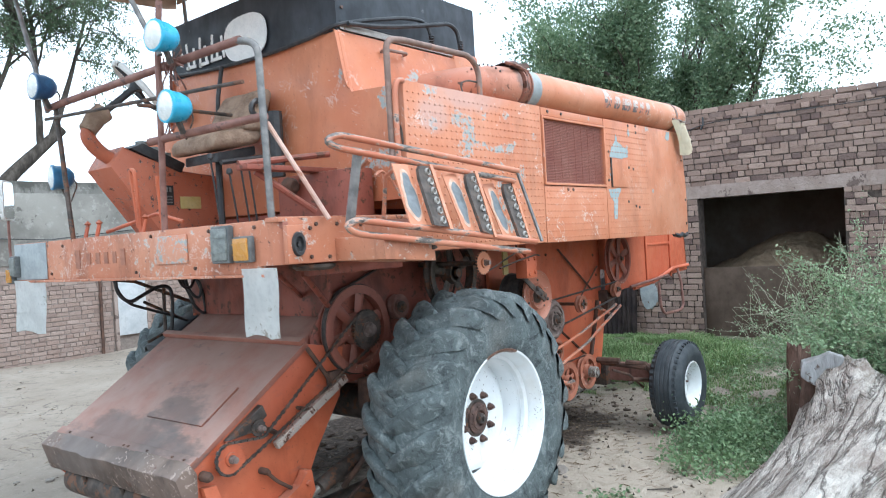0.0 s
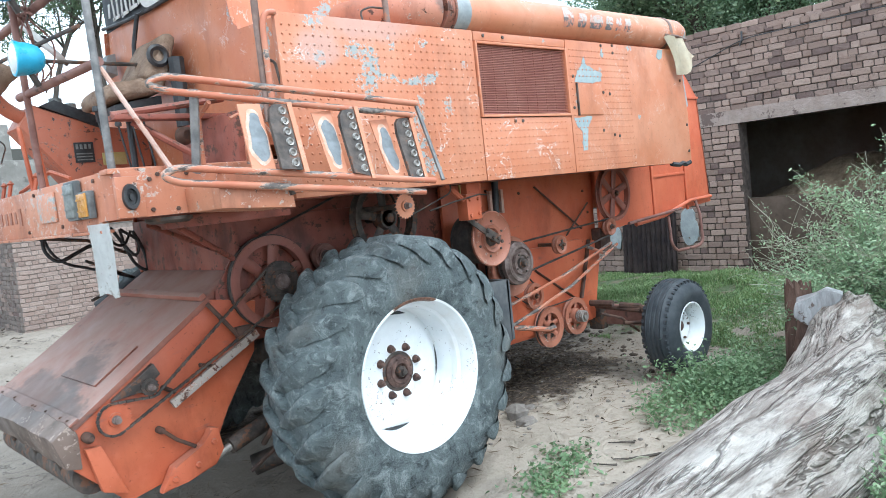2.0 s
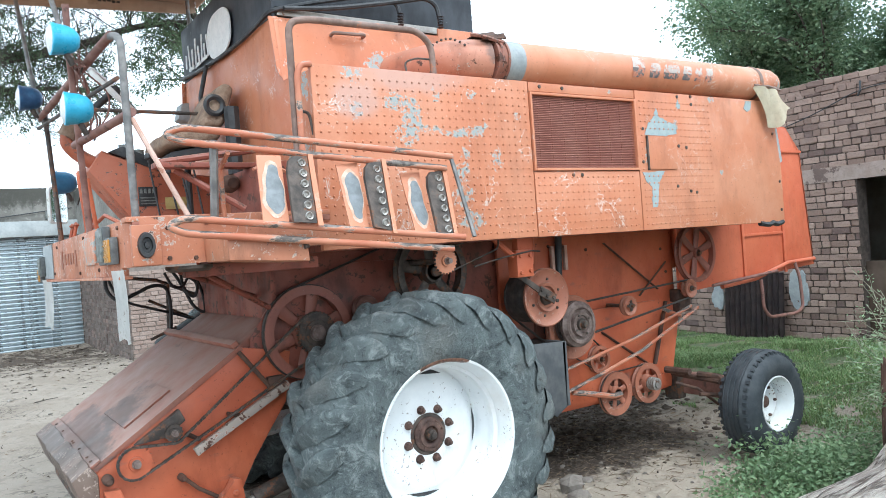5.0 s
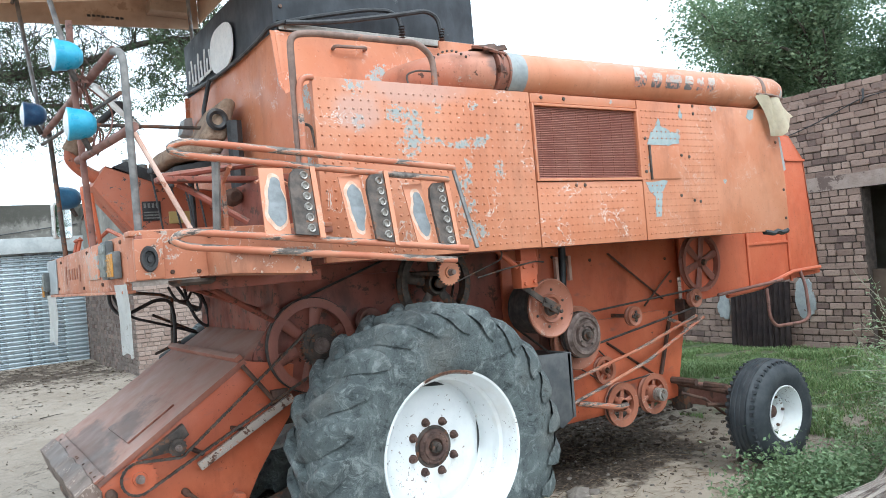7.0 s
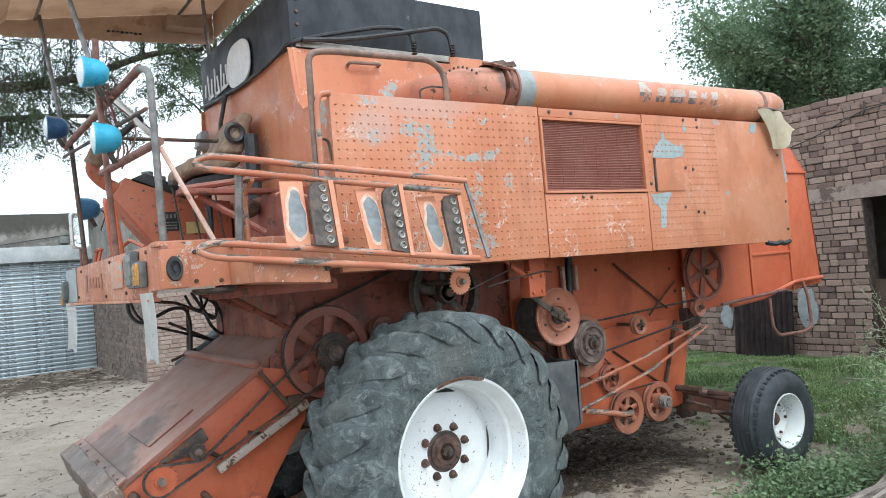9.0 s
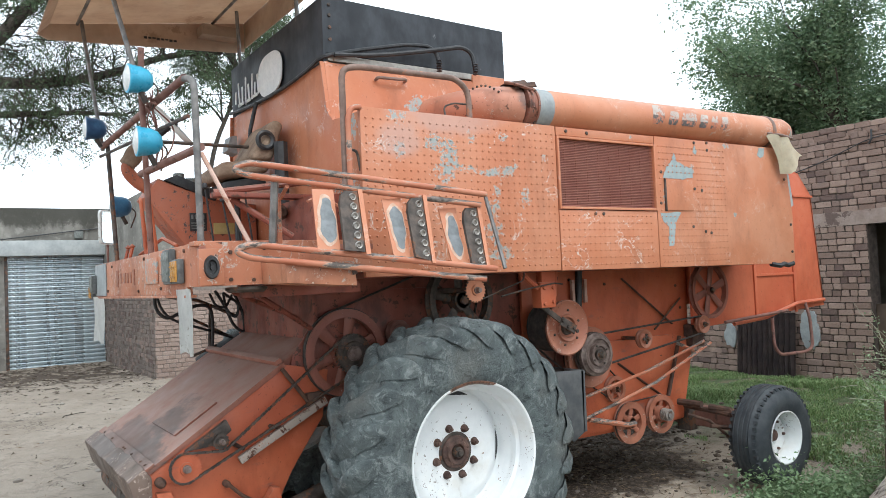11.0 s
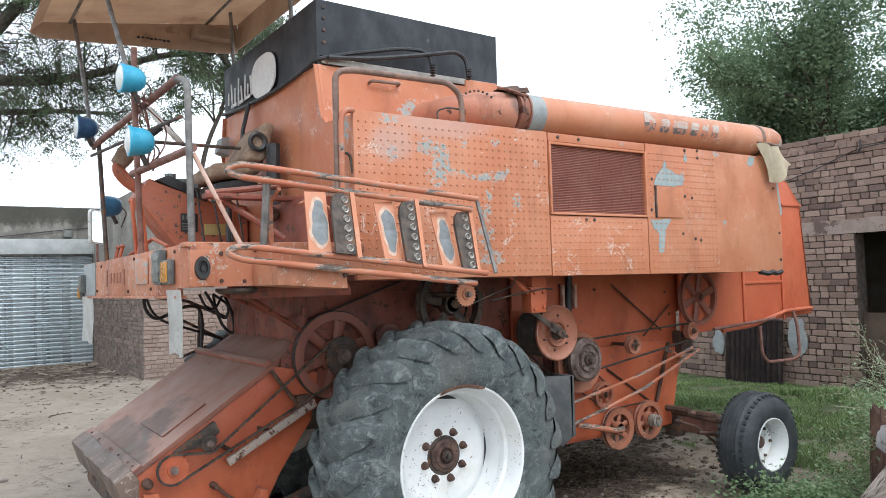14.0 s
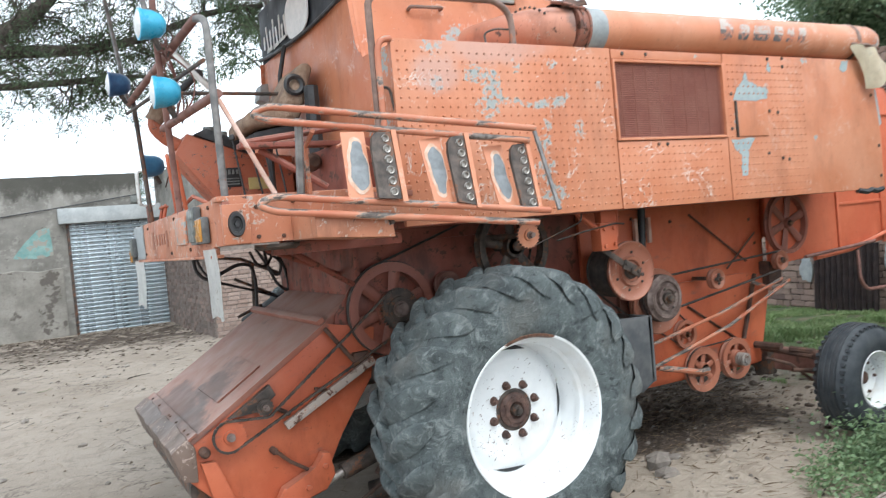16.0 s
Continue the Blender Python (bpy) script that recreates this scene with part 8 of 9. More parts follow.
# ---- plants: leaves in joined meshes, limbs as tapered tubes ----
def leaf_mesh(name, centres, size, material, rng, aspect=0.45, up=0.3, fold=0.25, droop=0.0):
    """A diamond leaf of two triangles at each place."""
    c = np.asarray(centres)
    n = len(c)
    s = size * rng.uniform(0.6, 1.4, n)[:, None]
    d = rng.normal(size=(n, 3))
    d[:, 2] = d[:, 2] * 0.6 - droop
    d /= np.linalg.norm(d, axis=1)[:, None]
    nrm = rng.normal(size=(n, 3)) + np.array((0, 0, up))
    side = np.cross(d, nrm)
    side /= np.linalg.norm(side, axis=1)[:, None] + 1e-9
    nn = np.cross(side, d)
    a, b = c - d * s * 0.5, c + d * s * 0.5
    l = c + side * s * aspect * 0.5 + nn * s * fold * 0.3
    r = c - side * s * aspect * 0.5 + nn * s * fold * 0.3
    verts = np.stack((a, l, b, r), 1).reshape(-1, 3)
    i = np.arange(n) * 4
    faces = np.stack((np.stack((i, i + 1, i + 2), 1), np.stack((i, i + 2, i + 3), 1)), 1).reshape(-1, 3)
    return fast_mesh(name, verts.tolist(), faces.tolist(), material)


def limbs(bm, start, direction, length, radius, depth, rng, tips, spread=0.6, rise=0.1, minr=0.006, seg=7, wander=0.25):
    """Grows a branch and its side branches; tips gathers places for leaves."""
    p = Vector(start)
    d = Vector(direction).normalized()
    steps = 5
    pts = [p.copy()]
    for k in range(steps):
        d = (d + Vector((rng.uniform(-1, 1), rng.uniform(-1, 1), rng.uniform(-1, 1))) * wander + Vector((0, 0, rise * 0.3))).normalized()
        p = p + d * length / steps
        pts.append(p.copy())
        if depth > 0 and k >= 1:
            for _ in range(1 if rng.random() < 0.75 else 2):
                e = (d + Vector((rng.uniform(-1, 1), rng.uniform(-1, 1), rng.uniform(-0.6, 1))) * spread * 1.6).normalized()
                limbs(bm, p, e, length * rng.uniform(0.5, 0.72), max(minr, radius * (1 - 0.13 * k) * 0.55), depth - 1, rng, tips, spread, rise, minr, max(4, seg - 1), wander)
        if depth <= 1:
            tips.append((p.copy(), d.copy(), depth))
    tube(bm, pts, radius, seg, taper=max(minr * 0.6, radius * 0.45))


def make_tree_right(loc, seed, crown_c, crown_r, leaves, size, material, label):
    rng = random.Random(seed)
    nr = np.random.default_rng(seed)
    t = thing("tree", label, "tree", loc, group="trees behind the shed")
    tips = []
    bm = bmesh.new()
    base = Vector(loc)
    tube(bm, [base, base + Vector((0.1, 0.1, 1.6)), base + Vector((0.0, 0.2, 3.2))], 0.32, 10, taper=0.24)
    for k in range(7):
        a = 2 * math.pi * k / 7 + rng.uniform(-0.3, 0.3)
        limbs(bm, base + Vector((0, 0.2, 2.4 + 0.15 * k)), (math.cos(a), math.sin(a), rng.uniform(0.5, 1.1)), rng.uniform(2.6, 3.8), 0.15, 2, rng, tips, 0.6, 0.3, 0.012, 8)
    part("trunk", bm, M_BARK, t, "grey-brown trunk and limbs")
    # clumps of leaves fill an uneven crown
    clumps = [tuple(p) for p, d, k in tips]
    c, r = np.array(crown_c), np.array(crown_r)
    extra = []
    while len(extra) < 380:
        q = nr.normal(size=3)
        q /= np.linalg.norm(q)
        q *= nr.uniform(0.45, 1.0) ** 0.5
        w = 1 + 0.40 * noise.noise(Vector(q * 2.1) + Vector((seed, 0, 0)))
        extra.append(tuple(c + q * r * w))
    clumps = np.array(clumps + extra)
    pick = nr.integers(0, len(clumps), leaves)
    pos = clumps[pick] + nr.normal(size=(leaves, 3)) * np.array((0.23, 0.23, 0.15))
    # hollows between the boughs
    pos = pos[[noise.noise((x * 0.5, y * 1.15, z * 1.15 + seed)) > -0.31 for x, y, z in pos]]
    ob = new("crown", leaf_mesh("crown", pos - np.array(loc), size, material, nr, 0.55, 0.6, 0.3, 0.2))
    ob.parent = t
    tagged(ob, kind="stuff")
    return t


make_tree_right((15.6, 4.6, 0.0), 3, (15.6, 4.7, 7.2), (3.5, 4.45, 3.9), 150000, 0.088, M_TREE, "big leafy green tree behind the brick shed")
make_tree_right((20.5, 9.5, 0.0), 8, (20.5, 9.0, 6.6), (3.0, 4.0, 3.4), 70000, 0.105, M_TREE_FAR, "darker tree farther behind the shed")


def make_acacia(loc, seed):
    rng = random.Random(seed)
    nr = np.random.default_rng(seed)
    t = thing("tree", "open thin-leaved tree with long dark branches over the roof", "tree", loc)
    tips = []
    bm = bmesh.new()
    b = Vector(loc)
    # the trunk leans; its limbs leave it at three places
    lean = [b, b + Vector((1.0, 0, 2.4)), b + Vector((1.95, 0.1, 3.95)), b + Vector((3.0, 0.1, 4.95)), b + Vector((3.6, 0.1, 5.5))]
    tube(bm, rounded(lean, 0.6, 4), 0.24, 10, taper=0.13)
    fork = lean[3]
    mains = ((b + Vector((1.3, 0, 3.0)), b + Vector((1.8, 0, 6.0)), b + Vector((2.42, 0, 7.3)), b + Vector((2.55, 0.1, 8.7)), b + Vector((2.2, 0.1, 10.5))),
             (fork, fork + Vector((0.02, 0, 1.4)), fork + Vector((0.05, 0.1, 3.4)), fork + Vector((-0.4, 0.1, 5.6))),
             (fork + Vector((0.3, 0, 0.3)), fork + Vector((0.9, 0.1, 1.8)), fork + Vector((1.6, 0.2, 4.0))),
             (fork + Vector((0.04, 0.1, 2.8)), fork + Vector((-1.2, -0.2, 4.6)), fork + Vector((-3.2, -0.6, 5.6)), fork + Vector((-5.4, -1.0, 5.8))))
    for k, pts in enumerate(mains):
        p = rounded(pts, 0.8, 4)
        r = (0.07, 0.10, 0.10, 0.10)[k]
        tube(bm, p, r, 8, taper=0.04)
        for i in range(5, len(p), 2):
            for _ in range(2):
                d = (p[i] - p[i - 1]).normalized() + Vector((rng.uniform(-1, 1), rng.uniform(-1, 1), rng.uniform(-0.9, 0.8))) * 1.1
                limbs(bm, p[i], d, rng.uniform(1.2, 2.2), 0.035, 2, rng, tips, 0.6, -0.25, 0.007, 6, 0.25)
    part("trunk", bm, M_BARK, t, "dark grey trunk and branches")
    pos = []
    for p, d, k in tips:
        if rng.random() < 0.42:
            continue
        for _ in range(3):
            q = p + Vector((rng.gauss(0, 0.10), rng.gauss(0, 0.10), rng.gauss(-0.06, 0.10)))
            e = Vector((rng.uniform(-1, 1), rng.uniform(-1, 1), rng.uniform(-1.2, -0.1))).normalized()
            for s in range(6):
                pos.append(tuple(q + e * 0.06 * s + Vector((rng.gauss(0, 0.02), rng.gauss(0, 0.02), 0))))
    pos = np.array(pos)
    if len(pos) > 70000:
        pos = pos[nr.choice(len(pos), 70000, replace=False)]
    ob = new("crown", leaf_mesh("crown", pos - np.array(loc), 0.095, M_ACACIA, nr, 0.36, 0.2, 0.2, 0.7))
    ob.parent = t
    tagged(ob, kind="stuff")


make_acacia((2.2, 17.8, 0.05), 21)


def make_bough_tree(loc, seed):
    """A big tree whose heavy boughs reach to the right over the roof, with a haze of bare twigs."""
    rng = random.Random(seed)
    nr = np.random.default_rng(seed)
    t = thing("tree", "big sparse tree with heavy dark boughs and fine twigs", "tree", loc)
    tips = []
    bm = bmesh.new()
    b = Vector(loc)
    tube(bm, [b, b + Vector((0.2, 0, 2.5)), b + Vector((0.5, 0, 4.6))], 0.5, 12, taper=0.42)
    fork = b + Vector((0.5, 0, 4.5))
    boughs = (((-4.6, 18.2, 6.6), (-2.6, 18.0, 7.25), (-0.9, 18.0, 7.34), (0.1, 18.0, 7.49), (1.1, 18.0, 7.8), (2.9, 18.0, 8.6), (4.4, 18.1, 8.9)),
              ((-4.4, 18.0, 5.8), (-3.0, 17.8, 6.3), (-0.9, 17.8, 6.5), (0.2, 17.8, 6.66), (1.5, 17.8, 6.7)),
              ((-4.8, 18.2, 6.4), (-2.4, 18.3, 7.7), (-1.35, 18.2, 8.5), (-0.6, 18.2, 9.6), (0.6, 18.3, 10.8), (2.0, 18.4, 11.2)),
              ((-4.9, 18.3, 6.6), (-3.4, 18.6, 9.2), (-2.2, 18.8, 10.8), (-0.6, 18.9, 12.2)))
    for k, pts in enumerate(boughs):
        p = rounded([fork] + [Vector(q) for q in pts], 0.5, 4)
        r = (0.20, 0.13, 0.28, 0.2)[k]
        tube(bm, p, r, 9, taper=(0.07, 0.05, 0.09, 0.08)[k])
        for i in range(6, len(p)):
            for _ in range(2 if i % 3 else 3):
                d = (p[i] - p[i - 1]).normalized() * 0.7 + Vector((rng.uniform(-1, 1), rng.uniform(-0.8, 0.8), rng.uniform(-0.55, 0.9)))
                limbs(bm, p[i], d, rng.uniform(0.8, 1.5) * (0.7 if k == 1 else 1.0), 0.024, 2, rng, tips, 0.75, -0.15, 0.007, 5, 0.3)
    part("trunk", bm, M_BARK, t, "dark trunk, boughs and twigs")
    pos = []
    for p, d, k in tips:
        for _ in range(2 if rng.random() < 0.22 else 0):
            q = p + Vector((rng.gauss(0, 0.09), rng.gauss(0, 0.09), rng.gauss(-0.04, 0.09)))
            e = Vector((rng.uniform(-1, 1), rng.uniform(-1, 1), rng.uniform(-1.2, -0.1))).normalized()
            for s in range(5):
                pos.append(tuple(q + e * 0.05 * s))
    pos = np.array(pos)
    if len(pos) > 60000:
        pos = pos[nr.choice(len(pos), 60000, replace=False)]
    ob = new("crown", leaf_mesh("crown", pos - np.array(loc), 0.072, M_ACACIA, nr, 0.36, 0.2, 0.2, 0.7))
    ob.parent = t
    tagged(ob, kind="stuff")


make_bough_tree((-6.2, 18.3, 0.05), 33)



# ---- bleached log, stump and bush beside the camera's way ----
def make_log():
    bm = bmesh.new()
    n, m = 70, 56
    # x, y, z, half width on the far and the near side, half height, roundness
    axis = [(-1.3, -1.95, 0.0, 0.80, 0.42, 0.52, 1.2), (-0.4, -1.97, 0.02, 0.82, 0.40, 0.58, 1.2), (0.4, -2.0, 0.04, 0.84, 0.34, 0.62, 1.2), (1.2, -2.02, 0.07, 0.82, 0.36, 0.64, 1.2), (1.8, -2.0, 0.11, 0.72, 0.38, 0.60, 1.25), (2.35, -1.86, 0.24, 0.54, 0.38, 0.53, 1.5), (2.80, -1.70, 0.36, 0.36, 0.36, 0.45, 2.0)]
    def row_at(t):
        f = t * (len(axis) - 1)
        i = min(int(f), len(axis) - 2)
        k = smooth01(0, 1, f - i) * 0.5 + (f - i) * 0.5
        return [a + (b - a) * k for a, b in zip(axis[i], axis[i + 1])]
    def at(t):
        return Vector(row_at(t)[:3])
    rows = []
    for i in range(n + 1):
        t = i / n
        c = at(t)
        far, near, tall, power = row_at(t)[3:]
        row = []
        for j in range(m):
            a = 2 * math.pi * j / m
            ridge = 0.075 * noise.noise((t * 1.6 + math.sin(a) * 0.4, math.cos(a) * 3.1, math.sin(a) * 3.1)) + 0.05 * noise.noise((t * 3.0, math.cos(a) * 7, math.sin(a) * 7 + 3)) + 0.02 * noise.noise((t * 9, a * 5, 2))
            k, wide = (power, far) if math.cos(a) > 0 else (2.0, near)
            u, v = (math.copysign(abs(w) ** (2 / k), w) for w in (math.cos(a), math.sin(a)))
            row.append(bm.verts.new(c + Vector((0.05 * u * t, u * (wide + ridge), v * (tall + ridge)))))
        rows.append(row)
    for a, b in zip(rows, rows[1:]):
        for j in range(m):
            bm.faces.new((a[j], a[(j + 1) % m], b[(j + 1) % m], b[j]))
    bm.faces.new(rows[0])
    # torn end
    end = bm.verts.new(at(1.0) + Vector((0.18, 0.05, 0.1)))
    for j in range(m):
        bm.faces.new((rows[-1][j], rows[-1][(j + 1) % m], end))
    log = thing("fallen_log", "bleached grey fallen tree trunk with deep twisted grain", "log", (0.9, -1.7, 0.1))
    part("trunk", bm, M_LOG, log, "", 70)
    # broken end: fluted dark heartwood with a jagged top, and split slabs beside it
    def stump(x, y, z0, z1, r, seed, mat, label):
        b2 = bmesh.new()
        rows, m, n2 = [], 30, 9
        for i in range(n2 + 1):
            t = i / n2
            row = []
            for j in range(m):
                a = 2 * math.pi * j / m
                rr = r * (1.15 - 0.25 * t) * (1 + 0.22 * noise.noise((math.cos(a) * 3, math.sin(a) * 3, seed + t * 0.6)) + 0.10 * noise.noise((math.cos(a) * 9, math.sin(a) * 9, seed)))
                z = z0 + (z1 - z0) * t * (1 - (0.16 * abs(noise.noise((math.cos(a) * 2.4, math.sin(a) * 2.4, seed + 7))) + 0.06 * noise.noise((math.cos(a) * 8, math.sin(a) * 8, seed)) if t > 0.6 else 0))
                row.append(b2.verts.new((x + rr * math.cos(a), y + rr * math.sin(a), z)))
            rows.append(row)
        for a, b in zip(rows, rows[1:]):
            for j in range(m):
                b2.faces.new((a[j], a[(j + 1) % m], b[(j + 1) % m], b[j]))
        mid = b2.verts.new((x, y, z1 - 0.16))
        for j in range(m):
            b2.faces.new((rows[-1][j], rows[-1][(j + 1) % m], mid))
        part("heartwood", b2, mat, log, label, 50)
    def slab(poly, depth, th, mat, label):
        b2 = bmesh.new()
        prism(b2, poly, depth, depth + th, bevel=0.012)
        bmesh.ops.subdivide_edges(b2, edges=[e for e in b2.edges if e.calc_length() > 0.08], cuts=2, use_grid_fill=True)
        b2.transform(pose(2.76, -1.40, 0.05, 0, 0, -70))
        for v in b2.verts:
            v.co += Vector((noise.noise(v.co * 8), noise.noise(v.co * 8 + Vector((2, 0, 0))), noise.noise(v.co * 8 + Vector((0, 4, 0))))) * 0.025
        part("split_slab", b2, mat, log, label, 35)
    stump(2.90, -1.27, 0.1, 0.89, 0.10, 3, M_HEART, "broken dark red-brown heartwood")
    slab([(-0.10, 0.62), (-0.08, 0.73), (0.12, 0.82), (0.22, 0.76), (0.10, 0.60), (0.0, 0.55)], -0.16, 0.12, M_SLAB, "split grey slab of weathered wood")
    slab([(-0.09, 0.60), (0.12, 0.66), (0.18, 0.56), (0.10, 0.40), (0.08, 0.12), (-0.12, 0.10), (-0.10, 0.4)], -0.10, 0.2, M_HEART, "dark split face under the slab")


M_SLAB = plain("split_grey_wood", (0.24, 0.23, 0.225), (0.46, 0.45, 0.44), 6, 0.9, bump=0.8, stretch=(1, 1, 0.25), depth=0.02, spots=(0.12, 0.09, 0.075), spot_at=0.6, spec=0.2)
make_log()


def make_bush(loc, seed, size, count, leaf, label, arch=0.0, density=9):
    rng = random.Random(seed)
    nr = np.random.default_rng(seed)
    t = thing("bush", label, "bush", loc, group="bushes behind the log")
    tips = []
    bm = bmesh.new()
    b = Vector(loc)
    for k in range(count):
        a = 2 * math.pi * rng.random()
        s = b + Vector((rng.uniform(-0.3, 0.3) * size[0], rng.uniform(-0.3, 0.3) * size[1], -0.05))
        limbs(bm, s, (math.cos(a) * size[0] * 0.9, math.sin(a) * size[1] * 0.9 + arch, rng.uniform(0.6, 1.3) * size[2]), size[2] * rng.uniform(0.75, 1.25), 0.011, 2, rng, tips, 0.62, 0.05, 0.0032, 5, 0.22)
    tagged(part("brushwood", bm, M_TWIG, t), "pale thorny twigs", kind="stuff")
    pos = []
    for p, d, k in tips:
        for _ in range(density):
            q = p - d * rng.random() * 0.22 + Vector((rng.gauss(0, 0.035), rng.gauss(0, 0.035), rng.gauss(0, 0.03)))
            pos.append(tuple(q))
    pos = np.array(pos)
    ob = new("leaves", leaf_mesh("leaves", pos - np.array(loc), leaf, M_BUSH, nr, 0.4, 0.4, 0.2))
    ob.parent = t
    tagged(ob, kind="stuff")


make_bush((3.9, -2.05, 0.1), 4, (0.95, 0.65, 0.92), 34, 0.036, "thorny grey-green bush behind the log", density=12)
make_bush((3.0, -2.75, 0.1), 5, (0.85, 0.55, 0.80), 40, 0.036, "dense grey-green thorny bush", density=13)
make_bush((1.7, -2.75, 0.08), 6, (0.62, 0.32, 0.5), 24, 0.034, "low grey-green thorny bush", density=13)
make_bush((4.6, -2.9, 0.15), 7, (1.0, 0.8, 1.0), 34, 0.038, "tall grey-green thorny bush", density=12)

make_bush((4.3, -1.55, 0.12), 12, (0.5, 0.62, 1.0), 12, 0.027, "sparse pale twiggy bush behind the broken log end", arch=0.2, density=3)
make_bush((0.85, -2.62, 0.06), 10, (0.5, 0.28, 0.3), 14, 0.034, "low spreading grey-green bush beside the log", density=13)


def make_weeds(name, label, places, height, leaf, material, seed):
    """Many small stalks with leaves in one mesh."""
    rng = random.Random(seed)
    nr = np.random.default_rng(seed)
    pos = []
    for x, y, h in places:
        z = ground_z(x, y)
        lean = (rng.uniform(-0.3, 0.3), rng.uniform(-0.3, 0.3))
        k = int(5 + 16 * h / max(0.05, height))
        for i in range(k):
            t = (i + 1) / k
            pos.append((x + lean[0] * h * t + rng.gauss(0, 0.05), y + lean[1] * h * t + rng.gauss(0, 0.05), z + h * t * rng.uniform(0.5, 1)))
    ob = new(name, leaf_mesh(name, np.array(pos), leaf, material, nr, 0.55, 0.9, 0.25))
    return tagged(ob, label, "weeds", kind="stuff")


rng = random.Random(77)
spots = []
for _ in range(620):
    a, r = rng.random() * 2 * math.pi, rng.random() ** 0.6
    x, y = 2.85 + 1.2 * r * math.cos(a), -0.78 + 0.5 * r * math.sin(a)
    spots.append((x, y, 0.10 + 0.24 * rng.random() * (1 - 0.5 * r)))
for _ in range(150):
    spots.append((rng.gauss(2.62, 0.22), rng.gauss(-0.72, 0.2), 0.26 + 0.22 * rng.random()))
make_weeds("weeds", "leafy green weeds beside the rear wheel", spots, 0.4, 0.036, M_WEED, 5)
spots = []
for _ in range(260):
    spots.append((rng.uniform(3.4, 7.0), rng.uniform(-2.2, 0.2), 0.1 + 0.3 * rng.random()))
for _ in range(110):
    a = rng.uniform(-1, 1)
    spots.append((0.68 + 0.42 * a + rng.gauss(0, 0.06), -0.60 + 0.14 * a + rng.gauss(0, 0.10), 0.015 + 0.05 * rng.random()))
for _ in range(50):
    spots.append((rng.uniform(-1.6, -0.9), rng.gauss(-0.5, 0.2), 0.02 + 0.05 * rng.random()))
make_weeds("weeds", "small scattered weeds on the earth", spots, 0.35, 0.04, M_WEED, 6)


def make_grass():
    rng = np.random.default_rng(5)
    n = 150000
    x = rng.uniform(3.3, 7.28, n)
    y = rng.uniform(-1.0, 6.5, n)
    keep = np.array([noise.noise((a * 0.8, b * 0.8, 3)) + 0.35 * smooth01(3.3, 5.2, a) + 0.12 - 0.5 * smooth01(1.2, -0.6, b) * smooth01(5.5, 3.5, a) > 0 for a, b in zip(x, y)])
    keep &= ~((x < 4.1) & (y < 3.0) & (y > -0.5))
    keep &= np.array([noise.noise((a * 2.7, b * 2.7, 14)) > -0.22 for a, b in zip(x, y)])
    x, y = x[keep], y[keep]
    n = len(x)
    tuft = np.array([max(0.0, noise.noise((a * 1.3, b * 1.3, 8))) for a, b in zip(x, y)])
    h = (0.03 + 0.22 * tuft) * rng.uniform(0.4, 1.4, n)
    z = np.array([ground_z(a, b) for a, b in zip(x, y)])
    a = rng.uniform(0, 2 * np.pi, n)
    lean = rng.uniform(0.3, 1.3, n) * h
    w = 0.0022 + 0.0024 * rng.random(n)
    bx, by = np.cos(a), np.sin(a)
    p0 = np.stack((x - by * w, y + bx * w, z - 0.01), 1)
    p1 = np.stack((x + by * w, y - bx * w, z - 0.01), 1)
    m = np.stack((x + bx * lean * 0.35, y + by * lean * 0.35, z + h * 0.65), 1)
    q0 = m + np.stack((-by * w, bx * w, 0 * w), 1) * 0.8
    q1 = m - np.stack((-by * w, bx * w, 0 * w), 1) * 0.8
    tip = np.stack((x + bx * lean, y + by * lean, z + h), 1)
    verts = np.stack((p0, p1, q1, q0, tip), 1).reshape(-1, 3)
    i = np.arange(n) * 5
    faces = [(k, k + 1, k + 2, k + 3) for k in i.tolist()] + [(k + 3, k + 2, k + 4) for k in i.tolist()]
    ob = new("grass", fast_mesh("grass", verts.tolist(), faces, M_GRASS))
    tagged(ob, "short green grass in front of the brick shed", "grass", kind="stuff")


make_grass()


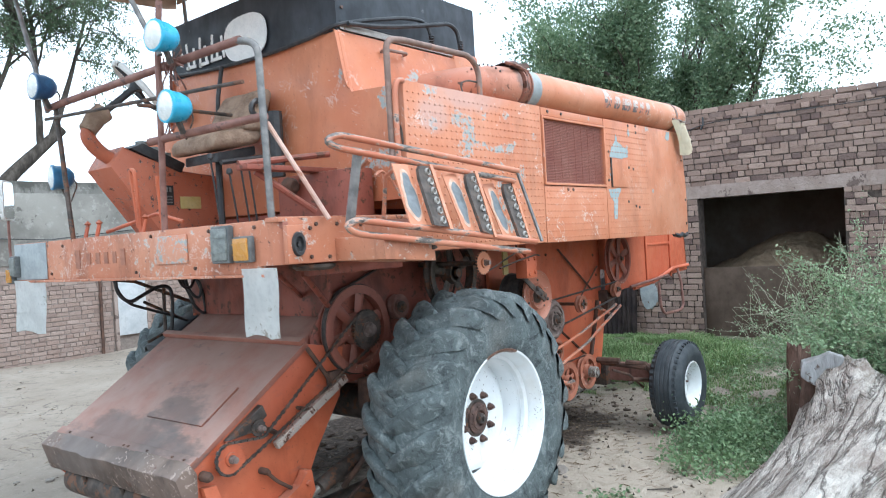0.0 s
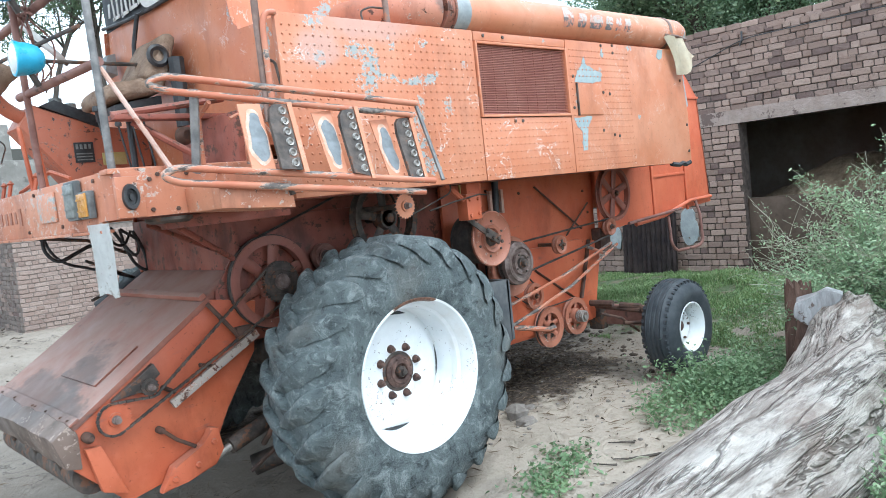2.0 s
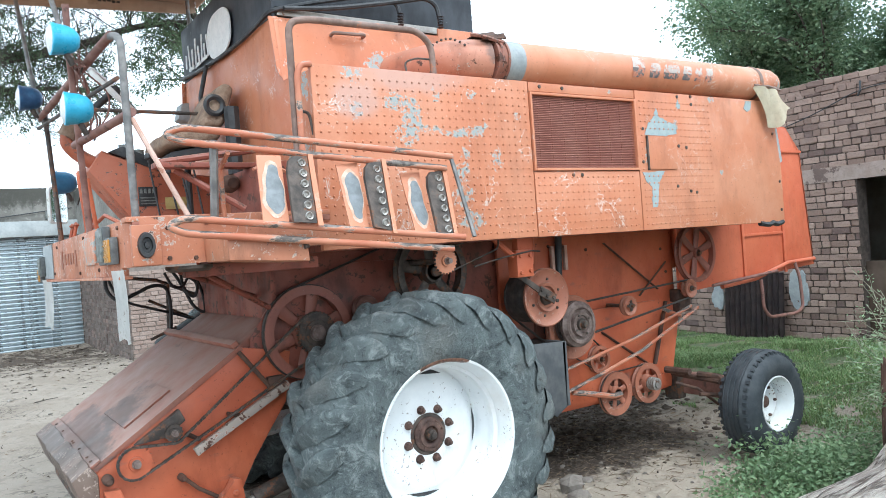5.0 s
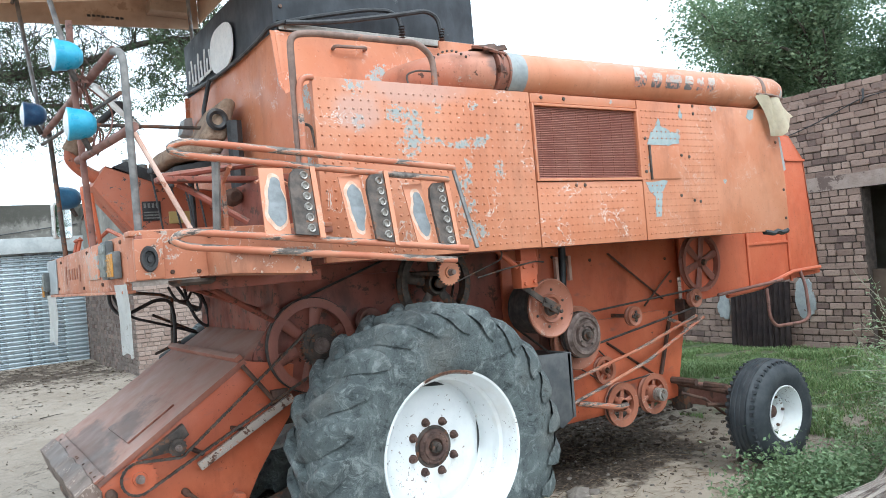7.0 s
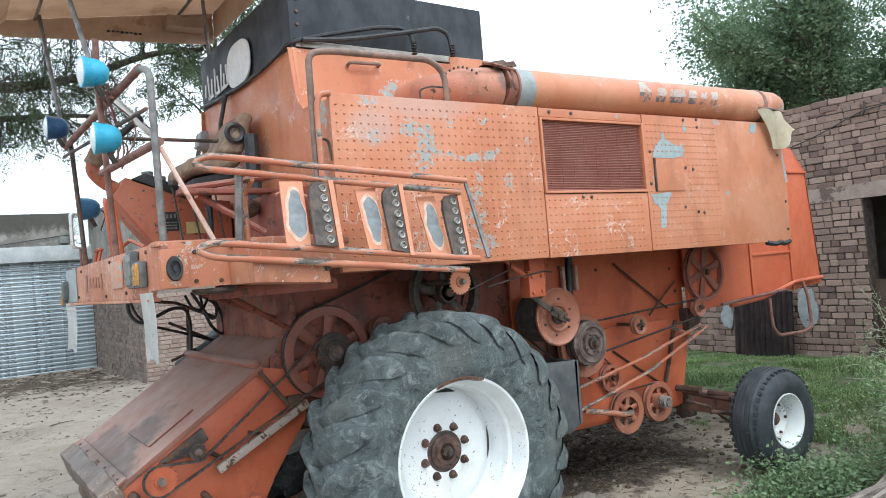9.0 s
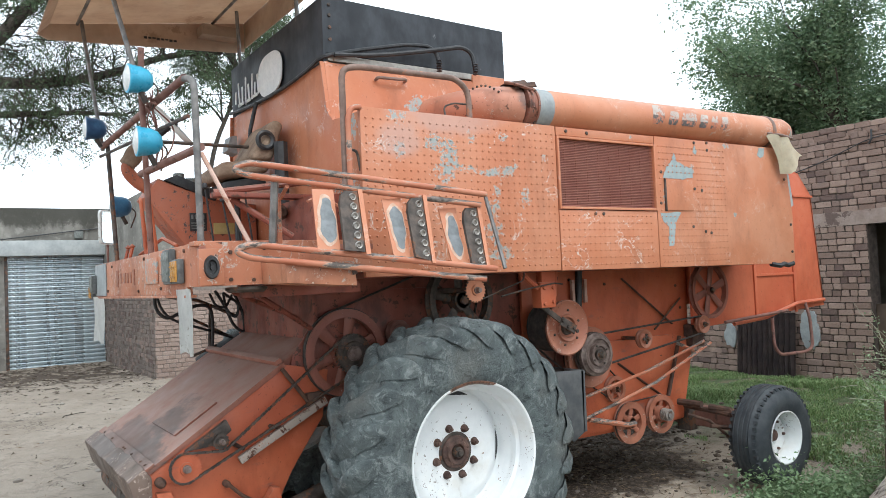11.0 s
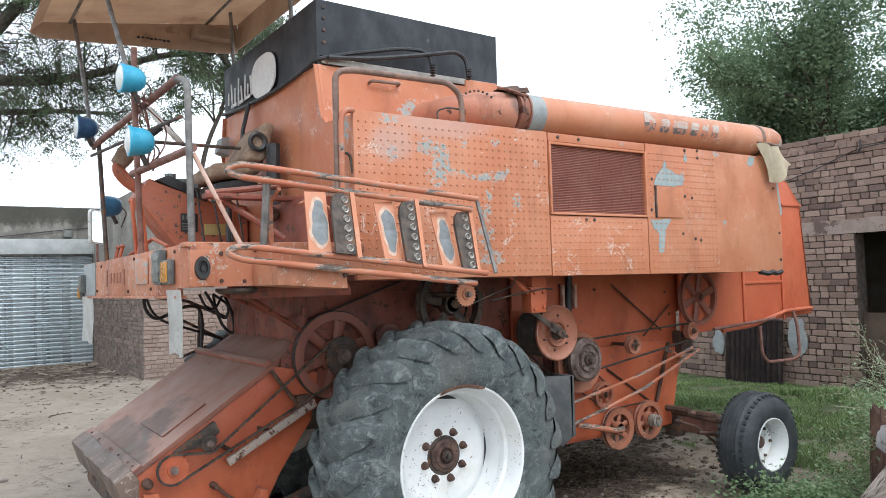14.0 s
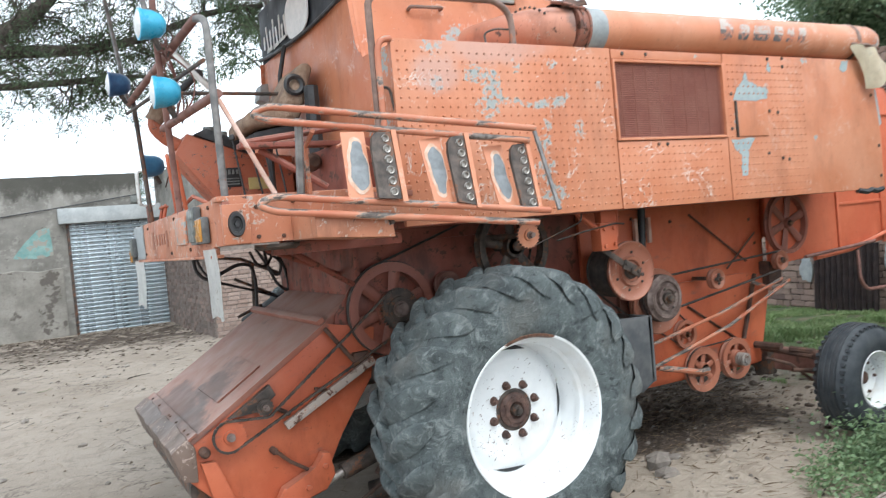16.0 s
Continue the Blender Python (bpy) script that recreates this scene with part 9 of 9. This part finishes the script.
# ---- loose things on the ground ----
def make_stones():
    rng = random.Random(14)
    verts, faces = [], []
    ico = bmesh.new()
    bmesh.ops.create_icosphere(ico, subdivisions=1, radius=1)
    ico.verts.index_update()
    iv = [v.co.copy() for v in ico.verts]
    fi = [[v.index for v in f.verts] for f in ico.faces]
    ico.free()
    def stone(x, y, s):
        n0 = len(verts)
        sx, sy, sz = s * rng.uniform(0.7, 1.3), s * rng.uniform(0.7, 1.3), s * rng.uniform(0.4, 0.8)
        k = rng.random() * 100
        z = ground_z(x, y) + sz * 0.25
        for v in iv:
            w = 1 + 0.4 * noise.noise(v * 1.6 + Vector((k, 0, 0)))
            verts.append((x + v.x * sx * w, y + v.y * sy * w, z + v.z * sz * w))
        faces.extend([[a + n0 for a in f] for f in fi])
    for _ in range(300):
        stone(rng.uniform(-3.5, 3.4), rng.uniform(-2.2, 3.0), 0.005 + 0.014 * rng.random() ** 3)
    for _ in range(160):
        stone(rng.gauss(2.2, 0.7), rng.gauss(0.9, 0.8), 0.006 + 0.018 * rng.random() ** 2)
    for _ in range(220):
        stone(rng.uniform(-6, 2), rng.uniform(3, 15), 0.01 + 0.04 * rng.random() ** 3)
    fine, fine_f = verts[:], faces[:]
    verts.clear(), faces.clear()
    for _ in range(1900):
        x, y = (rng.gauss(2.9, 0.85), rng.gauss(2.0, 0.6)) if rng.random() < 0.75 else (rng.uniform(-5, 1.5), rng.uniform(12.5, 16.2))
        stone(x, y, 0.010 + 0.034 * rng.random() ** 2)
    ob = new("clods", fast_mesh("clods", verts, faces, M_CLOD))
    tagged(ob, "dark crumbly clods of earth below the machine", "clods", kind="stuff")
    verts[:], faces[:] = fine, fine_f
    ob = new("gravel", fast_mesh("gravel", verts, faces, M_STONE))
    tagged(ob, "small clods and stones scattered on the earth", "gravel", kind="stuff")
    for x, y, s in ((1.42, 0.34, 0.13), (1.55, 0.46, 0.10), (1.36, 0.20, 0.08), (1.66, 0.42, 0.05)):
        verts.clear(), faces.clear()
        stone(x, y, s)
        ob = new("rock", fast_mesh("rock", [(a - x, b - y, c) for a, b, c in verts], faces, M_STONE))
        ob.location = (x, y, 0)
        tagged(ob, "rough grey-brown rock beside the drive wheel", "rock", group="rocks by the wheel")


make_stones()


def make_chaff():
    """Straw and twigs on the soil."""
    rng = np.random.default_rng(31)
    n = 3000
    x = np.concatenate((rng.normal(2.4, 1.1, n // 2), rng.uniform(-4, 4, n // 4), rng.uniform(-5, 1, n // 4)))
    y = np.concatenate((rng.normal(1.2, 1.1, n // 2), rng.uniform(-2.2, 3, n // 4), rng.uniform(4, 15, n // 4)))
    n = len(x)
    z = np.array([ground_z(a, b) for a, b in zip(x, y)]) + 0.006
    a = rng.uniform(0, 2 * np.pi, n)
    ln = rng.uniform(0.015, 0.07, n)
    w = 0.0022
    dx, dy = np.cos(a) * ln, np.sin(a) * ln
    sx, sy = -np.sin(a) * w, np.cos(a) * w
    r = rng.uniform(-0.004, 0.014, n)
    v = np.stack((np.stack((x - dx + sx, y - dy + sy, z), 1), np.stack((x - dx - sx, y - dy - sy, z), 1), np.stack((x + dx - sx, y + dy - sy, z + r), 1), np.stack((x + dx + sx, y + dy + sy, z + r), 1), np.stack((x, y, z + 0.006), 1)), 1).reshape(-1, 3)
    i = (np.arange(n) * 5).tolist()
    faces = [f for k in i for f in ((k, k + 1, k + 4), (k + 1, k + 2, k + 4), (k + 2, k + 3, k + 4), (k + 3, k, k + 4))]
    ob = new("chaff", fast_mesh("chaff", v.tolist(), faces, M_STRAW))
    tagged(ob, "dry straw and twigs lying on the earth", "chaff", kind="stuff")


make_chaff()

def make_litter():
    """Dark curled flakes of bark, dung and dead leaves, thickest along the far wall."""
    rng = np.random.default_rng(71)
    x = np.concatenate((rng.uniform(-9, 0.7, 1700), rng.uniform(-6, 1, 350), rng.normal(1.6, 0.6, 120), rng.normal(2.8, 0.9, 450), rng.normal(2.5, 0.55, 350)))
    y = np.concatenate((16.4 - 5.5 * rng.random(1700) ** 1.7, rng.uniform(3.5, 12, 350), rng.normal(-1.0, 0.4, 120), rng.normal(1.9, 0.6, 450), rng.normal(1.05, 0.35, 350)))
    keep = ~((np.hypot(x, y) < 0.8) | ((y > 11.2) & (x > 0.6)))
    x, y = x[keep], y[keep]
    n = len(x)
    z = np.array([ground_z(a, b) for a, b in zip(x, y)]) + 0.004
    a = rng.uniform(0, 2 * np.pi, n)
    ln = rng.uniform(0.008, 0.022, n) * np.where(y > 9, 3.4, 1.0)
    w = ln * rng.uniform(0.25, 0.6, n)
    dx, dy, sx, sy = np.cos(a) * ln, np.sin(a) * ln, -np.sin(a) * w, np.cos(a) * w
    r = rng.uniform(0.0, 0.03, n)
    v = np.stack((np.stack((x - dx, y - dy, z), 1), np.stack((x + sx, y + sy, z + r), 1), np.stack((x + dx, y + dy, z + r * 0.3), 1), np.stack((x - sx, y - sy, z + 0.01), 1)), 1).reshape(-1, 3)
    i = (np.arange(n) * 4).tolist()
    faces = [f for k in i for f in ((k, k + 1, k + 2), (k, k + 2, k + 3))]
    ob = new("litter", fast_mesh("litter", v.tolist(), faces, M_LITTER))
    tagged(ob, "dark flakes of bark and dead leaves on the earth", "litter", kind="stuff")


M_LITTER = plain("dark_dead_leaf", (0.07, 0.055, 0.043), (0.17, 0.135, 0.105), 9, 0.9, spec=0.2)
make_litter()


def make_sticks():
    rng = random.Random(19)
    for k in range(16):
        x, y = (rng.uniform(0.9, 2.2), rng.uniform(-1.35, -0.45)) if k < 11 else (rng.uniform(-4, -1), rng.uniform(7, 12))
        a, ln = rng.random() * math.pi, rng.uniform(0.07, 0.17)
        pts = []
        for t in (-1, -0.3, 0.4, 1):
            px, py = x + math.cos(a) * ln * t + rng.uniform(-0.012, 0.012), y + math.sin(a) * ln * t + rng.uniform(-0.012, 0.012)
            pts.append((px, py, ground_z(px, py) + 0.010 + 0.012 * rng.random()))
        bm = bmesh.new()
        tube(bm, pts, rng.uniform(0.006, 0.011), 6, taper=0.004)
        solid("stick", bm, M_BARK if k % 3 else M_TWIG, "short dry broken stick lying on the earth", "stick", group="sticks on the earth", loc=(x, y, ground_z(x, y)))


make_sticks()

# ---- tin sheet and wall clutter by the shed ----
bm = bmesh.new()
n = 44
rows = []
for i in range(n + 1):
    y = 2.12 + 0.92 * i / n
    o = 0.016 * math.sin(2 * math.pi * i / 4)
    rows.append([bm.verts.new((WALL_X - 0.14 + o, y, 0.22)), bm.verts.new((WALL_X - 0.05 + o, y, 1.16))])
for a, b in zip(rows, rows[1:]):
    bm.faces.new((a[0], b[0], b[1], a[1]))
bmesh.ops.solidify(bm, geom=bm.faces[:], thickness=0.004)
solid("tin_sheet", bm, M_TIN, "dark corrugated tin sheet leaning on the brick wall", "tin sheet", loc=(WALL_X - 0.1, 2.6, 0.22))
bm = bmesh.new()
for y, z, ry, rz, k in ((1.95, 0.92, 0.14, 0.27, 1), (3.2, 0.80, 0.10, 0.19, 4)):
    ring = []
    for i in range(40):
        a = 2 * math.pi * i / 40
        w = 1 + 0.28 * noise.noise((math.cos(a) * 1.5, math.sin(a) * 1.5, k)) + 0.16 * noise.noise((math.cos(a) * 5, math.sin(a) * 5, k))
        ring.append((y + ry * w * math.cos(a), z + rz * w * math.sin(a)))
    prism(bm, ring, WALL_X - 0.022, WALL_X + 0.01, "x", 0.003)
solid("plaster_patch", bm, M_PRIMER, "pale grey cement patches on the brick wall", "cement patch", kind="structure")
bm = bmesh.new()
tube(bm, [(WALL_X - 0.02, 2.6, 2.98), (WALL_X - 0.04, 1.6, 3.2), (WALL_X - 0.04, 0.95, 3.42), (WALL_X - 0.03, 0.2, 3.43), (WALL_X - 0.04, -1.2, 3.42), (WALL_X - 0.03, -3.5, 3.5)], 0.007, 6, bend=0.2)
tube(bm, [(WALL_X - 0.03, 0.95, 3.52), (WALL_X - 0.06, 0.94, 3.40), (WALL_X - 0.05, 0.98, 3.34)], 0.014, 6)
solid("cable", bm, M_HOSE, "black cable strung along the top of the brick wall", "cable")


# ---- bricks, laid last: single ones near the doorway, the rest joined ----
def brick_shapes():
    rng = random.Random(5)
    out = []
    for k in range(7):
        bm = bmesh.new()
        box(bm, -0.5, 0.5, -0.5, 0.5, -0.5, 0.5)
        bmesh.ops.bevel(bm, geom=bm.edges[:], offset=0.07 + 0.008 * k, segments=1, affect="EDGES")
        for v in bm.verts:
            v.co += Vector((rng.uniform(-0.03, 0.03), rng.uniform(-0.025, 0.025), rng.uniform(-0.06, 0.06)))
        v = np.array([tuple(w.co) for w in bm.verts])
        bm.verts.index_update()
        f = [[w.index for w in q.verts] for q in bm.faces]
        bm.free()
        out.append((v, f))
    return out


BRICKS = brick_shapes()


def lay(spans, course, length, joint, seed, rowlock_top=None):
    """Brick places (along, height, length, height of brick) of a wall with courses of headers and stretchers by turns; spans(z) gives the solid stretches at a height."""
    rng = random.Random(seed)
    z, i = 0.0, 0
    out = []
    while True:
        got = spans(z + course * 0.5)
        if got is None:
            break
        for a, b in got:
            y = a - (rng.random() * length)
            while y < b:
                ln = length * rng.choice((1, 1, 1, 1, 0.92, 1.04, 0.52) if i % 2 else (0.5, 0.5, 0.5, 0.48, 0.53, 0.5, 1)) + rng.uniform(-0.008, 0.008)
                y0, y1 = max(a, y), min(b, y + ln)
                if y1 - y0 > 0.05:
                    out.append((0.5 * (y0 + y1), z + course * 0.5 + rng.uniform(-0.004, 0.004) + 0.016 * noise.noise((0.5 * (y0 + y1) * 0.9, z * 0.6, seed)), y1 - y0 - joint * rng.uniform(0.7, 1.4), course - joint * rng.uniform(0.75, 1.3)))
                y += ln
        z += course
        i += 1
    return out


def place_bricks(parent, places, along, face, keep, name, single=M_BRICK_PIECE, joined=M_BRICK):
    """along 'y': the wall faces -x at x = face; 'x': it faces -y at y = face; 'side': it runs in y and faces -x."""
    rng = random.Random(9)
    verts, faces, singles = [], [], 0
    meshes = {}
    base = base_of(parent)
    for u, z, ln, h in places:
        k = rng.randrange(len(BRICKS))
        out = rng.uniform(-0.008, 0.012)
        tilt = rng.uniform(-0.012, 0.012)
        depth = 0.05
        if along == "x":
            m = pose(u, face + depth / 2 - out, z, 0, math.degrees(tilt), 0) @ Matrix.Diagonal((ln, depth, h, 1))
        else:
            m = pose(face + depth / 2 - out, u, z, math.degrees(tilt), 0, 90) @ Matrix.Diagonal((ln, depth, h, 1))
        if singles < 300 and keep(u, z):
            key = (k, int(ln * 100), int(h * 250))
            if key not in meshes:
                v, f = BRICKS[k]
                meshes[key] = fast_mesh("brick", v * np.array((key[1] / 100, depth, key[2] / 250)), f, single)
            ob = new("brick", meshes[key])
            ob.parent = parent
            loc, rot, _ = m.decompose()
            ob.rotation_euler = rot.to_euler()
            ob.location = loc - base
            singles += 1
        else:
            v, f = BRICKS[k]
            mm = np.array(m)
            n0 = len(verts)
            verts.extend((v @ mm[:3, :3].T + mm[:3, 3]).tolist())
            faces.extend([[i + n0 for i in q] for q in f])
    ob = new(name, fast_mesh(name, np.array(verts) - np.array(base), faces, joined))
    ob.parent = parent
    tagged(ob, kind="stuff")
    return singles


def east_spans(z):
    if z > WALL_TOP - 0.1:
        return None
    if DOOR_TOP + 0.0 < z < DOOR_TOP + 0.19:
        return [(WALL_A, -4.2), (3.0, WALL_B)]
    if z < DOOR_TOP:
        holes = [(WALL_A, DOOR_Y0), (DOOR_Y1, WALL_B)]
        if 2.13 < z < 2.22:
            holes = [(WALL_A, -1.30), (-1.14, DOOR_Y0), (DOOR_Y1, WALL_B)]
        return holes
    return [(WALL_A, WALL_B)]


def lay_east():
    rows = lay(east_spans, 0.0862, 0.228, 0.009, 2)
    # two flat courses of longer bricks close the top
    rng = random.Random(4)
    for z in (WALL_TOP - 0.07, WALL_TOP + 0.012):
        y = WALL_A + rng.random() * 0.1
        while y < WALL_B:
            w = rng.uniform(0.20, 0.25)
            rows.append((y + w / 2, z + rng.uniform(-0.004, 0.004), w - 0.014, 0.075))
            y += w
    place_bricks(wall_east, rows, "y", WALL_X, lambda u, z: 0.9 < u < 2.6 and z > 0.55 or -1.2 < u <= 0.9 and 2.5 < z < 3.2, "brickwork")


def lay_north():
    rows = lay(lambda z: None if z > 1.86 else [(PIER_X + 0.0, 3.54), (4.30, 9.0)], 0.083, 0.235, 0.010, 3)
    place_bricks(wall_north, rows, "x", FRONT_Y, lambda u, z: u < 2.6 and z < 1.9, "brickwork", M_BRICK_DUSTY_PIECE, M_BRICK_DUSTY)
    rows = lay(lambda z: None if z > 1.86 else [(FRONT_Y + 0.05, BAY_Y)], 0.083, 0.235, 0.009, 8)
    place_bricks(wall_north, rows, "y", PIER_X, lambda u, z: False, "brickwork", M_BRICK_DUSTY_PIECE, M_BRICK_DARKER)


lay_east()
lay_north()
